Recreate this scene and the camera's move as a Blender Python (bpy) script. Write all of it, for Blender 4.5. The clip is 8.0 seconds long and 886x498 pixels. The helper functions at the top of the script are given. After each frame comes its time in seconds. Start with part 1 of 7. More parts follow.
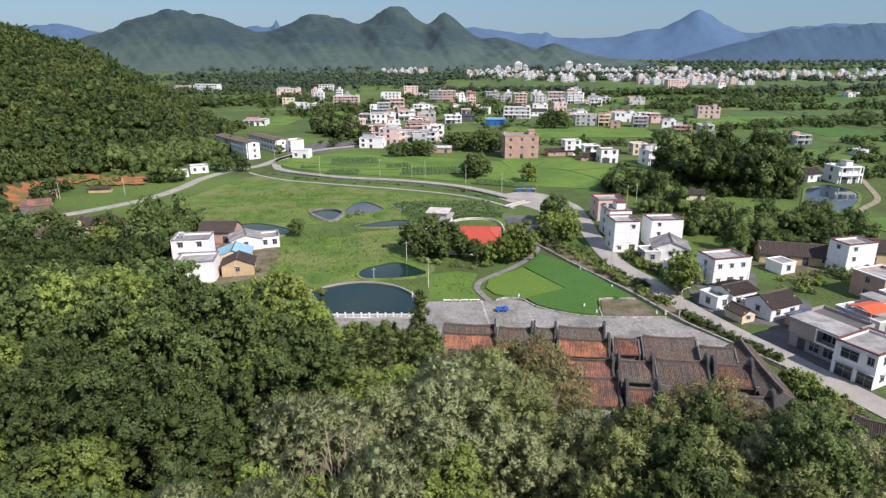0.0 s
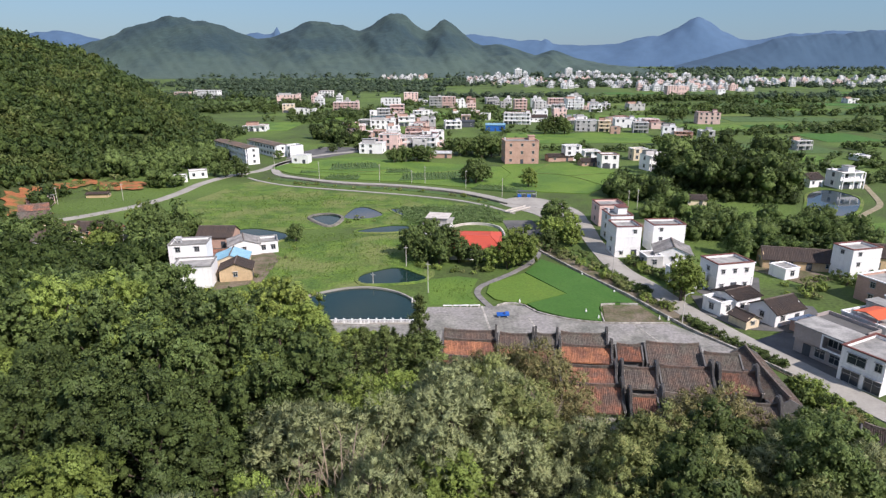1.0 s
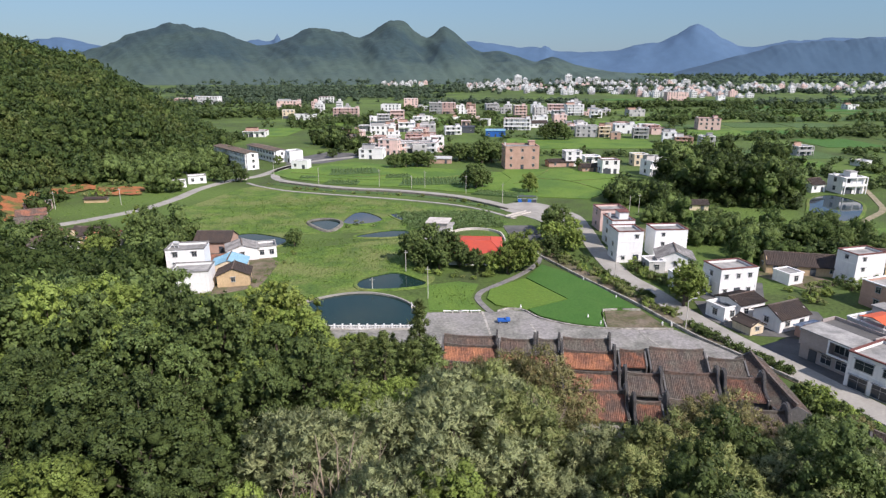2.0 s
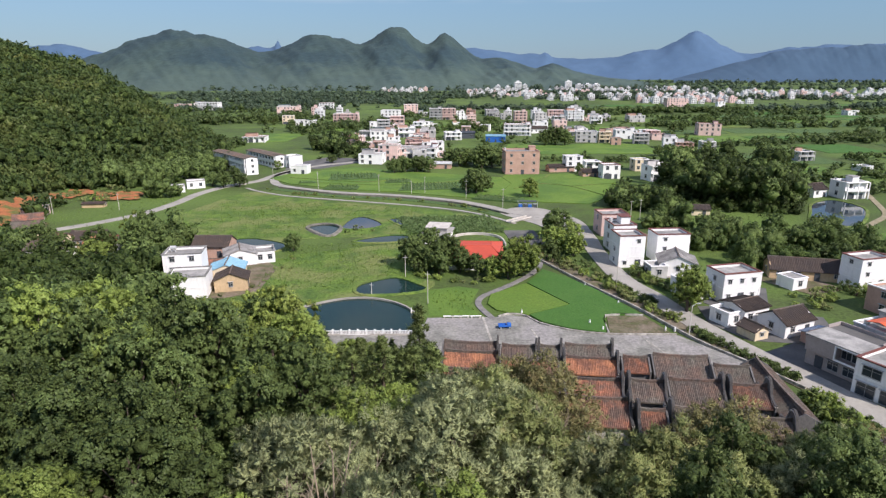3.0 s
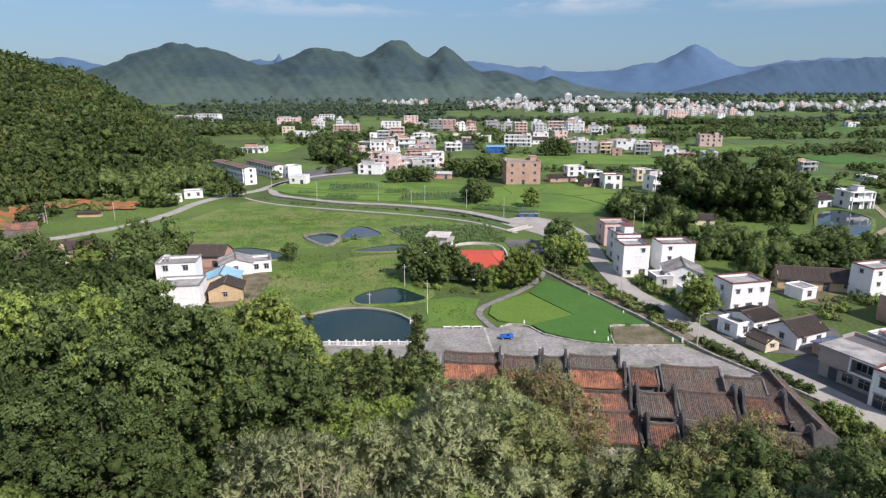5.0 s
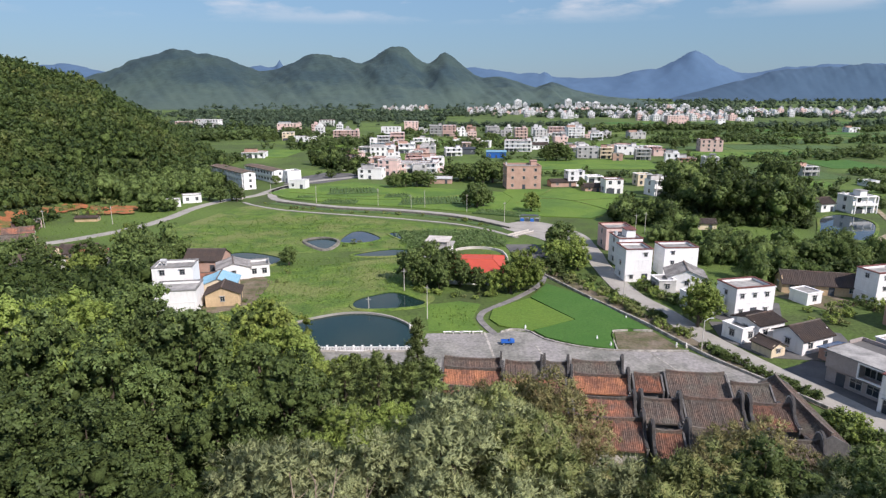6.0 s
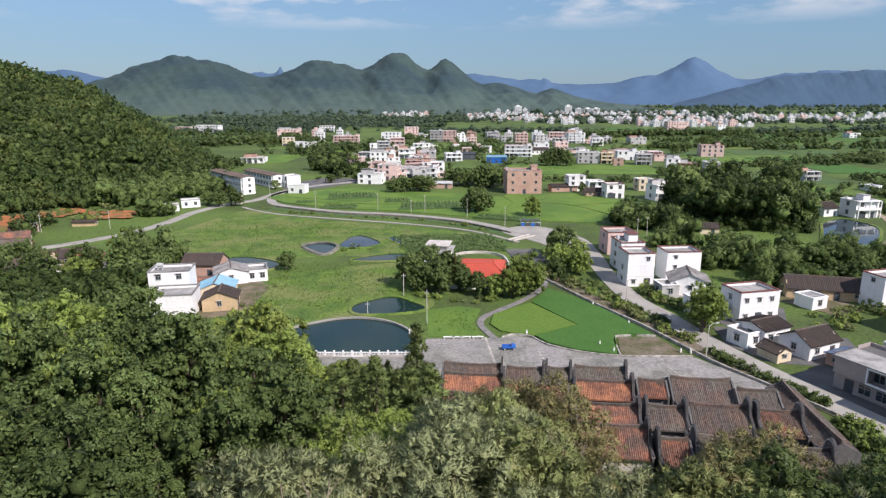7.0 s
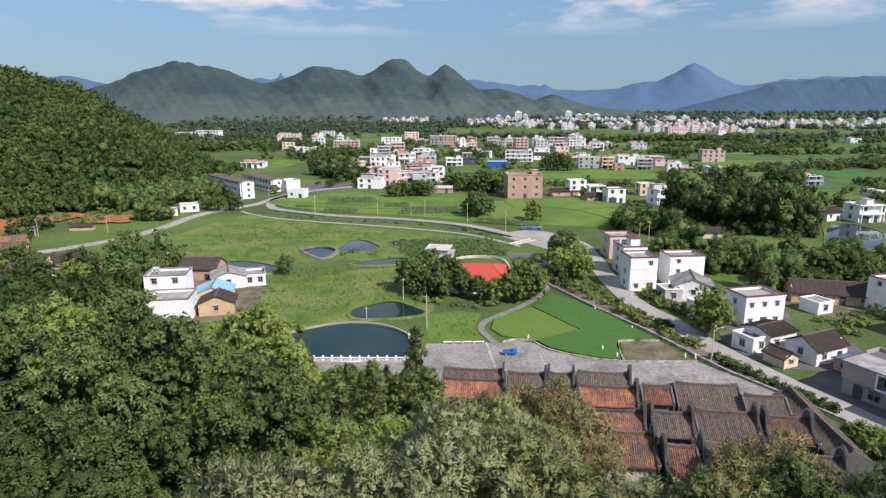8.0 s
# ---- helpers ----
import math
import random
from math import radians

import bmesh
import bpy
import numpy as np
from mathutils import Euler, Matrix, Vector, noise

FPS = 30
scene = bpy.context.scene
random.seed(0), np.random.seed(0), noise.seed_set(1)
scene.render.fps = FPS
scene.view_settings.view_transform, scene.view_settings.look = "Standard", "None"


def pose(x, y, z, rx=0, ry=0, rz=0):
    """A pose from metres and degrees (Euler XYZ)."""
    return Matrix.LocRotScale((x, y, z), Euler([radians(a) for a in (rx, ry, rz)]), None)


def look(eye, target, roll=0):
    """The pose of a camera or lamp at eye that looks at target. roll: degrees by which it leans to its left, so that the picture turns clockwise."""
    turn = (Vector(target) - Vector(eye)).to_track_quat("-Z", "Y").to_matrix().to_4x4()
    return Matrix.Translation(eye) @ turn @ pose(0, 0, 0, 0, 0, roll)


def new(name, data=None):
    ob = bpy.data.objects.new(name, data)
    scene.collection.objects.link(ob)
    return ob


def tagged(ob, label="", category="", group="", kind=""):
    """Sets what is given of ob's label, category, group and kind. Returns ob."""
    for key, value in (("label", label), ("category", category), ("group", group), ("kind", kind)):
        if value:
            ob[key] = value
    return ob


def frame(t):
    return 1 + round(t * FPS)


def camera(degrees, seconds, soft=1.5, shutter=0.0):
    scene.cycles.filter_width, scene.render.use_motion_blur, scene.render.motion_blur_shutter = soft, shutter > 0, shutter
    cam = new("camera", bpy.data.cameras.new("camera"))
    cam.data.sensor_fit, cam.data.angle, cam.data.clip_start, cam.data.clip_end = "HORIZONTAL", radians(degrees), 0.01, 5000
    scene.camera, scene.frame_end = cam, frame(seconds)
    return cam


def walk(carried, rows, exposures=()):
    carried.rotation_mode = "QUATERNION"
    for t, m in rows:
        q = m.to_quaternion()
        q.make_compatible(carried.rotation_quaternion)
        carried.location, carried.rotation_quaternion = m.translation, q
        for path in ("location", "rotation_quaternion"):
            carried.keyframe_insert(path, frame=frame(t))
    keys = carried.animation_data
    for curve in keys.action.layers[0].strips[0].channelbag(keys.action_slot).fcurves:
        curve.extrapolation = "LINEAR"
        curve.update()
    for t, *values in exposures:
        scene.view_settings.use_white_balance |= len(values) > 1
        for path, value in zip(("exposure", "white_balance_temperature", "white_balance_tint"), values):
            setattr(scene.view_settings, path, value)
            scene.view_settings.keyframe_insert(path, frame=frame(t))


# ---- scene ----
cam = camera(71.45, 8.0, 1.3)
# seconds, eye, target, roll
PATH = [
    (0.0, (0.00, 0.00, 55.00), (-0.00, 95.19, 24.37), -0.15),
    (0.5, (-0.02, 0.70, 54.60), (-0.01, 96.05, 24.46), -0.14),
    (1.0, (-0.03, 1.41, 54.19), (-0.01, 96.91, 24.54), -0.13),
    (1.5, (-0.04, 2.14, 53.78), (-0.01, 97.79, 24.62), -0.13),
    (2.0, (-0.05, 2.89, 53.37), (-0.02, 98.69, 24.69), -0.12),
    (2.5, (-0.05, 3.65, 52.94), (-0.02, 99.59, 24.75), -0.12),
    (3.0, (-0.05, 4.42, 52.52), (-0.02, 100.50, 24.80), -0.11),
    (3.5, (-0.05, 5.21, 52.08), (-0.02, 101.43, 24.85), -0.11),
    (4.0, (-0.05, 6.02, 51.65), (-0.02, 102.37, 24.89), -0.10),
    (4.5, (-0.04, 6.84, 51.20), (-0.02, 103.32, 24.92), -0.10),
    (5.0, (-0.03, 7.68, 50.75), (-0.02, 104.29, 24.94), -0.09),
    (5.5, (-0.02, 8.53, 50.30), (-0.02, 105.26, 24.96), -0.09),
    (6.0, (-0.00, 9.40, 49.84), (-0.02, 106.25, 24.96), -0.09),
    (6.5, (0.02, 10.28, 49.37), (-0.02, 107.25, 24.96), -0.09),
    (7.0, (0.04, 11.18, 48.90), (-0.01, 108.27, 24.96), -0.09),
    (7.5, (0.07, 12.09, 48.43), (-0.01, 109.29, 24.94), -0.08),
    (8.0, (0.09, 13.02, 47.95), (-0.01, 110.33, 24.92), -0.08),
]
walk(cam, [(t, look(eye, target, roll)) for t, eye, target, roll in PATH], [(0.0, 0.25, 6500, 16), (8.0, 0.22, 6500, 16)])

# ---------------------------------------------------------------- light
world = bpy.data.worlds.new("sky")
scene.world = world
world.use_nodes = True
SUN_ELEVATION, SUN_AZIMUTH = 43.0, 134.0     # degrees; azimuth clockwise from +y


def build_sky():
    nt = world.node_tree
    n, l = nt.nodes, nt.links
    n.clear()
    sky = n.new("ShaderNodeTexSky")
    sky.sky_type, sky.sun_disc = "NISHITA", False
    sky.sun_elevation, sky.sun_rotation = radians(SUN_ELEVATION), radians(SUN_AZIMUTH)
    sky.air_density, sky.dust_density, sky.ozone_density = 1.0, 0.0, 4.0
    # thin fair-weather cloud, even over the whole dome
    co = n.new("ShaderNodeTexCoord")
    sep = n.new("ShaderNodeSeparateXYZ")
    l.new(co.outputs["Generated"], sep.inputs[0])
    flat = n.new("ShaderNodeVectorMath")
    flat.operation = "MULTIPLY"
    l.new(co.outputs["Generated"], flat.inputs[0])
    flat.inputs[1].default_value = (1.0, 1.0, 4.0)
    clouds = n.new("ShaderNodeTexNoise")
    clouds.inputs["Scale"].default_value = 7.5
    clouds.inputs["Detail"].default_value = 7.0
    clouds.inputs["Roughness"].default_value = 0.55
    l.new(flat.outputs[0], clouds.inputs["Vector"])
    ramp = n.new("ShaderNodeValToRGB")
    ramp.color_ramp.elements[0].position, ramp.color_ramp.elements[1].position = 0.47, 0.66
    l.new(clouds.outputs["Fac"], ramp.inputs[0])
    fade = n.new("ShaderNodeMapRange")
    fade.inputs["From Min"].default_value, fade.inputs["From Max"].default_value = 0.096, 0.14
    l.new(sep.outputs[2], fade.inputs["Value"])
    amount = n.new("ShaderNodeMath")
    amount.operation = "MULTIPLY"
    l.new(ramp.outputs["Color"], amount.inputs[0])
    l.new(fade.outputs[0], amount.inputs[1])
    # humid blue air low over the plain
    low = n.new("ShaderNodeMapRange")
    low.inputs["From Min"].default_value, low.inputs["From Max"].default_value = 0.0, 0.55
    low.inputs["To Min"].default_value, low.inputs["To Max"].default_value = 0.85, 0.0
    l.new(sep.outputs[2], low.inputs["Value"])
    air = n.new("ShaderNodeMix")
    air.data_type = "RGBA"
    air.inputs[7].default_value = (0.76, 1.58, 2.45, 1)
    l.new(low.outputs[0], air.inputs[0])
    l.new(sky.outputs[0], air.inputs[6])
    mix = n.new("ShaderNodeMix")
    mix.data_type = "RGBA"
    mix.inputs[7].default_value = (4.9, 5.0, 5.2, 1)
    l.new(amount.outputs[0], mix.inputs[0])
    l.new(air.outputs[2], mix.inputs[6])
    bg = n.new("ShaderNodeBackground")
    bg.inputs["Strength"].default_value = 0.14
    l.new(mix.outputs[2], bg.inputs["Color"])
    out = n.new("ShaderNodeOutputWorld")
    l.new(bg.outputs[0], out.inputs["Surface"])


build_sky()
sun = new("sun", bpy.data.lights.new("sun", "SUN"))
sun.data.energy, sun.data.angle, sun.data.color = 4.7, radians(0.6), (1.0, 0.93, 0.865)
_e, _a = radians(SUN_ELEVATION), radians(SUN_AZIMUTH)
sun.matrix_world = look((0, 0, 300), Vector((0, 0, 300)) - 100 * Vector((math.sin(_a) * math.cos(_e), math.cos(_a) * math.cos(_e), math.sin(_e))))


# ---------------------------------------------------------------- materials
def noise_node(nt, scale, detail=4.0, rough=0.55):
    t = nt.nodes.new("ShaderNodeTexNoise")
    t.inputs["Scale"].default_value, t.inputs["Detail"].default_value, t.inputs["Roughness"].default_value = scale, detail, rough
    return t


def mix_node(nt, fac, a, b, mode="MIX"):
    m = nt.nodes.new("ShaderNodeMix")
    m.data_type, m.blend_type = "RGBA", mode
    for socket, v in ((0, fac), (6, a), (7, b)):
        if hasattr(v, "links"):
            nt.links.new(v, m.inputs[socket])
        else:
            m.inputs[socket].default_value = (*v, 1) if isinstance(v, tuple) else v
    return m.outputs[2]


def span(nt, value, a, b, lo=0.0, hi=1.0):
    r = nt.nodes.new("ShaderNodeMapRange")
    nt.links.new(value, r.inputs["Value"])
    for k, v in (("From Min", a), ("From Max", b), ("To Min", lo), ("To Max", hi)):
        r.inputs[k].default_value = v
    return r.outputs[0]


def surface(name, base, alt, scale=0.3, fine=4.0, rough=0.8, bump=0.3, depth=0.05, grain=0.25, rand=0.0, metal=0.0, third=None, third_scale=0.05, streak=0.0):
    """A matt surface: two colours mixed by wide noise, fine grain and relief; sizes in 1/metres."""
    m = bpy.data.materials.new(name)
    m.use_nodes = True
    nt = m.node_tree
    p = nt.nodes["Principled BSDF"]
    geo = nt.nodes.new("ShaderNodeNewGeometry")
    wide, small = noise_node(nt, scale, 5.0), noise_node(nt, fine, 4.0, 0.65)
    for t in (wide, small):
        nt.links.new(geo.outputs["Position"], t.inputs["Vector"])
    col = mix_node(nt, span(nt, wide.outputs["Fac"], 0.36, 0.66), base, alt)
    if third:
        far = noise_node(nt, third_scale, 3.0)
        nt.links.new(geo.outputs["Position"], far.inputs["Vector"])
        col = mix_node(nt, span(nt, far.outputs["Fac"], 0.45, 0.62), col, third)
    g = span(nt, small.outputs["Fac"], 0.25, 0.75, 1 - grain, 1 + grain)
    col = mix_node(nt, 1.0, col, g, "MULTIPLY")
    if rand:
        info = nt.nodes.new("ShaderNodeObjectInfo")
        col = mix_node(nt, 1.0, col, span(nt, info.outputs["Random"], 0, 1, 1 - rand, 1 + rand), "MULTIPLY")
    if streak:
        tall, runs = nt.nodes.new("ShaderNodeVectorMath"), noise_node(nt, 1.0, 4.0, 0.6)
        tall.operation = "MULTIPLY"
        tall.inputs[1].default_value = (1.7, 1.7, 0.16)
        nt.links.new(geo.outputs["Position"], tall.inputs[0])
        nt.links.new(tall.outputs[0], runs.inputs["Vector"])
        col = mix_node(nt, 1.0, col, span(nt, runs.outputs["Fac"], 0.5, 0.75, 1.0, 1 - streak), "MULTIPLY")
    nt.links.new(col, p.inputs["Base Color"])
    p.inputs["Roughness"].default_value, p.inputs["Metallic"].default_value = rough, metal
    p.inputs["Specular IOR Level"].default_value = 0.3
    if bump:
        b = nt.nodes.new("ShaderNodeBump")
        b.inputs["Strength"].default_value, b.inputs["Distance"].default_value = bump, depth
        nt.links.new(small.outputs["Fac"], b.inputs["Height"])
        nt.links.new(b.outputs["Normal"], p.inputs["Normal"])
    return m


def foliage(name, dark, light, rand=0.25, through_light=0.3, tint=None, wide=0.7):
    """Leaves: every leaf its own shade between dark and light, each plant a little lighter or darker."""
    m = bpy.data.materials.new(name)
    m.use_nodes = True
    nt = m.node_tree
    p = nt.nodes["Principled BSDF"]
    geo, info = nt.nodes.new("ShaderNodeNewGeometry"), nt.nodes.new("ShaderNodeObjectInfo")
    col = mix_node(nt, geo.outputs["Random Per Island"], dark, light)
    patch = noise_node(nt, wide, 4.0)
    nt.links.new(geo.outputs["Position"], patch.inputs["Vector"])
    if tint:
        col = mix_node(nt, span(nt, patch.outputs["Fac"], 0.5, 0.72), col, tint)
    col = mix_node(nt, 1.0, col, span(nt, info.outputs["Random"], 0, 1, 1 - rand, 1 + rand), "MULTIPLY")
    col = mix_node(nt, 1.0, col, span(nt, patch.outputs["Fac"], 0.33, 0.67, 0.62, 1.36), "MULTIPLY")
    nt.links.new(col, p.inputs["Base Color"])
    p.inputs["Roughness"].default_value = 0.55
    p.inputs["Specular IOR Level"].default_value = 0.25
    tr = nt.nodes.new("ShaderNodeBsdfTranslucent")
    nt.links.new(col, tr.inputs["Color"])
    mx = nt.nodes.new("ShaderNodeMixShader")
    mx.inputs[0].default_value = through_light
    nt.links.new(p.outputs[0], mx.inputs[1])
    nt.links.new(tr.outputs[0], mx.inputs[2])
    nt.links.new(mx.outputs[0], nt.nodes["Material Output"].inputs["Surface"])
    return m


def inner_foliage(name, base, grain=5.0):
    """The dense foliage between the outer leaves: mottled, deeply uneven."""
    m = bpy.data.materials.new(name)
    m.use_nodes = True
    nt = m.node_tree
    p = nt.nodes["Principled BSDF"]
    geo, info = nt.nodes.new("ShaderNodeNewGeometry"), nt.nodes.new("ShaderNodeObjectInfo")
    small, wide = noise_node(nt, grain, 4.0, 0.7), noise_node(nt, 0.06, 3.0)
    for t in (small, wide):
        nt.links.new(geo.outputs["Position"], t.inputs["Vector"])
    col = mix_node(nt, span(nt, small.outputs["Fac"], 0.38, 0.64), tuple(0.5 * c for c in base), tuple(1.25 * c for c in base))
    col = mix_node(nt, 1.0, col, span(nt, wide.outputs["Fac"], 0.35, 0.65, 0.65, 1.3), "MULTIPLY")
    col = mix_node(nt, 1.0, col, span(nt, info.outputs["Random"], 0, 1, 0.75, 1.25), "MULTIPLY")
    nt.links.new(col, p.inputs["Base Color"])
    p.inputs["Roughness"].default_value, p.inputs["Specular IOR Level"].default_value = 0.8, 0.1
    b = nt.nodes.new("ShaderNodeBump")
    b.inputs["Strength"].default_value, b.inputs["Distance"].default_value = 1.0, 1.6 / grain
    nt.links.new(small.outputs["Fac"], b.inputs["Height"])
    nt.links.new(b.outputs["Normal"], p.inputs["Normal"])
    return m


def glossy(name, color, rough, bump=0.0, scale=2.0, metal=0.0, ior=1.5):
    m = bpy.data.materials.new(name)
    m.use_nodes = True
    nt = m.node_tree
    p = nt.nodes["Principled BSDF"]
    geo = nt.nodes.new("ShaderNodeNewGeometry")
    t = noise_node(nt, scale, 3.0)
    nt.links.new(geo.outputs["Position"], t.inputs["Vector"])
    nt.links.new(mix_node(nt, span(nt, t.outputs["Fac"], 0.3, 0.7), tuple(0.8 * c for c in color), tuple(1.15 * c for c in color)), p.inputs["Base Color"])
    p.inputs["Roughness"].default_value, p.inputs["Metallic"].default_value, p.inputs["IOR"].default_value = rough, metal, ior
    if bump:
        b = nt.nodes.new("ShaderNodeBump")
        b.inputs["Strength"].default_value, b.inputs["Distance"].default_value = bump, 0.05
        nt.links.new(t.outputs["Fac"], b.inputs["Height"])
        nt.links.new(b.outputs["Normal"], p.inputs["Normal"])
    return m


M = {}
M["ground"] = surface("valley_grass", (0.078, 0.128, 0.026), (0.062, 0.085, 0.028), 0.09, 1.2, 0.9, 0.6, 0.25, 0.45, third=(0.105, 0.165, 0.034), third_scale=0.014)
M["meadow"] = surface("meadow_grass", (0.13, 0.208, 0.034), (0.062, 0.118, 0.024), 0.2, 1.4, 0.9, 0.9, 0.4, 0.55, third=(0.17, 0.2, 0.062), third_scale=0.07)
M["rice"] = surface("young_rice", (0.11, 0.196, 0.028), (0.135, 0.218, 0.036), 0.09, 2.0, 0.85, 0.7, 0.2, 0.36, third=(0.082, 0.158, 0.028), third_scale=0.05)
M["ripe"] = surface("ripening_rice", (0.25, 0.27, 0.045), (0.19, 0.235, 0.04), 0.15, 2.0, 0.85, 0.6, 0.2, 0.3)
M["rice_mid"] = surface("half_grown_rice", (0.118, 0.196, 0.029), (0.098, 0.178, 0.027), 0.12, 2.0, 0.85, 0.7, 0.2, 0.3)
M["rice_dark"] = surface("dense_rice", (0.05, 0.134, 0.022), (0.064, 0.15, 0.027), 0.12, 2.0, 0.85, 0.7, 0.2, 0.3)
M["crop"] = surface("vegetable_rows", (0.06, 0.11, 0.035), (0.09, 0.15, 0.045), 0.4, 2.0, 0.9, 0.7, 0.3, 0.4)
M["soil"] = surface("red_soil", (0.42, 0.15, 0.06), (0.3, 0.115, 0.05), 0.25, 1.2, 0.95, 0.6, 0.3, 0.4, third=(0.12, 0.13, 0.04), third_scale=0.16)
M["fallow"] = surface("fallow_soil", (0.16, 0.125, 0.085), (0.085, 0.1, 0.038), 0.35, 2.0, 0.95, 0.7, 0.25, 0.4, third=(0.2, 0.165, 0.12), third_scale=0.2)
M["track"] = surface("dry_track_earth", (0.36, 0.3, 0.22), (0.2, 0.19, 0.1), 0.5, 2.0, 0.95, 0.4, 0.1, 0.3)
M["forest_floor"] = surface("forest_floor", (0.05, 0.075, 0.022), (0.075, 0.09, 0.03), 0.2, 1.5, 0.95, 0.5, 0.3, 0.4)
M["concrete"] = surface("road_concrete", (0.38, 0.36, 0.32), (0.29, 0.275, 0.245), 0.2, 3.0, 0.85, 0.2, 0.02, 0.12)
M["plaza"] = surface("weathered_paving", (0.29, 0.28, 0.25), (0.16, 0.16, 0.14), 0.22, 1.6, 0.9, 0.4, 0.04, 0.4, third=(0.29, 0.275, 0.26), third_scale=0.12)
M["stone_curb"] = surface("rough_curb_stone", (0.5, 0.47, 0.42), (0.2, 0.19, 0.16), 0.9, 4.0, 0.9, 0.5, 0.05, 0.3)
M["asphalt"] = surface("old_asphalt", (0.095, 0.095, 0.095), (0.15, 0.147, 0.14), 0.2, 3.0, 0.9, 0.2, 0.02, 0.15)
M["stone"] = surface("rubble_stone", (0.24, 0.22, 0.19), (0.13, 0.13, 0.1), 0.5, 3.0, 0.9, 0.5, 0.1, 0.35)
M["path"] = surface("stone_path", (0.25, 0.235, 0.22), (0.16, 0.155, 0.15), 0.5, 3.0, 0.9, 0.4, 0.04, 0.3)
M["taupe"] = surface("taupe_wall_tiles", (0.4, 0.345, 0.32), (0.33, 0.29, 0.27), 0.4, 3.0, 0.7, 0.1, 0.02, 0.12)
# White walls greyed down, with distance haze coloured in.
M["far_white"] = surface("far_hazy_render", (0.72, 0.72, 0.71), (0.62, 0.63, 0.63), 0.05, 1.0, 0.9, 0.1, 0.02, 0.1)
M["white"] = surface("white_render", (0.86, 0.855, 0.84), (0.8, 0.795, 0.785), 0.25, 2.0, 0.75, 0.1, 0.02, 0.06, rand=0.05, streak=0.14)
M["cream"] = surface("cream_render", (0.74, 0.62, 0.44), (0.66, 0.55, 0.4), 0.3, 2.0, 0.8, 0.1, 0.02, 0.08, rand=0.05, streak=0.22)
M["pink"] = surface("pink_tile_wall", (0.72, 0.52, 0.47), (0.64, 0.47, 0.42), 0.3, 2.0, 0.7, 0.1, 0.02, 0.08, rand=0.12, streak=0.22)
M["grey_wall"] = surface("grey_render", (0.52, 0.51, 0.5), (0.4, 0.4, 0.39), 0.3, 2.0, 0.8, 0.1, 0.02, 0.1, rand=0.16, streak=0.22)
M["brick"] = surface("red_brick", (0.52, 0.34, 0.27), (0.42, 0.27, 0.21), 0.4, 5.0, 0.9, 0.3, 0.03, 0.2, rand=0.05)
M["tan"] = surface("mud_render", (0.58, 0.43, 0.26), (0.48, 0.35, 0.21), 0.4, 3.0, 0.9, 0.2, 0.03, 0.14, streak=0.2)
M["roof_slab"] = surface("roof_concrete", (0.36, 0.35, 0.33), (0.2, 0.2, 0.19), 0.4, 3.0, 0.9, 0.2, 0.02, 0.2, rand=0.2)
M["trim_red"] = surface("maroon_coping", (0.2, 0.075, 0.06), (0.15, 0.06, 0.05), 0.5, 4.0, 0.6, 0.1, 0.02, 0.12)
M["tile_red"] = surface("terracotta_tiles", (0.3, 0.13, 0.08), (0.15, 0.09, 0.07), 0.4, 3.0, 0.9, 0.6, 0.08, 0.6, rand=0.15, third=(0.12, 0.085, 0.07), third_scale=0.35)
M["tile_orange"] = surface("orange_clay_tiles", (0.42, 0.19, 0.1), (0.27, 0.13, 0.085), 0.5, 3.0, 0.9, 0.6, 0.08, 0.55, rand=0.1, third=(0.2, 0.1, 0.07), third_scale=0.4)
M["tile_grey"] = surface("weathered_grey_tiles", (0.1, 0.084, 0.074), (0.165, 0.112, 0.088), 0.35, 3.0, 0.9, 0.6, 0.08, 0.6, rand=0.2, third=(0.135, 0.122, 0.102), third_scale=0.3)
M["tile_pale"] = surface("bleached_grey_tiles", (0.24, 0.235, 0.23), (0.15, 0.145, 0.14), 0.5, 4.5, 0.9, 0.5, 0.06, 0.4, third=(0.3, 0.29, 0.28), third_scale=0.3)
M["tile_patched"] = surface("patched_grey_tiles", (0.108, 0.094, 0.083), (0.17, 0.112, 0.086), 0.3, 3.0, 0.9, 0.6, 0.08, 0.6, rand=0.1, third=(0.115, 0.1, 0.085), third_scale=0.22)
M["tile_brown"] = surface("brown_roof_tiles", (0.07, 0.052, 0.043), (0.052, 0.043, 0.04), 0.4, 4.0, 0.85, 0.3, 0.04, 0.25, rand=0.15)
M["grey_brick"] = surface("blue_grey_brick", (0.2, 0.19, 0.18), (0.14, 0.135, 0.13), 0.5, 4.0, 0.9, 0.3, 0.03, 0.2)
M["soot_brick"] = surface("sooty_grey_brick", (0.1, 0.097, 0.095), (0.15, 0.145, 0.14), 0.6, 4.0, 0.9, 0.3, 0.03, 0.25)
M["coping"] = surface("black_gable_coping", (0.05, 0.048, 0.047), (0.08, 0.076, 0.072), 0.8, 4.0, 0.8, 0.2, 0.03, 0.2)
M["lime"] = surface("lime_wash", (0.62, 0.58, 0.53), (0.48, 0.44, 0.4), 0.5, 3.0, 0.9, 0.2, 0.02, 0.15)
M["red_paint"] = surface("red_court_roof", (0.52, 0.085, 0.05), (0.46, 0.08, 0.05), 0.3, 3.0, 0.6, 0.1, 0.02, 0.1)
M["orange_sheet"] = surface("orange_sheet_roof", (0.7, 0.13, 0.05), (0.62, 0.12, 0.05), 0.4, 3.0, 0.5, 0.1, 0.02, 0.08)
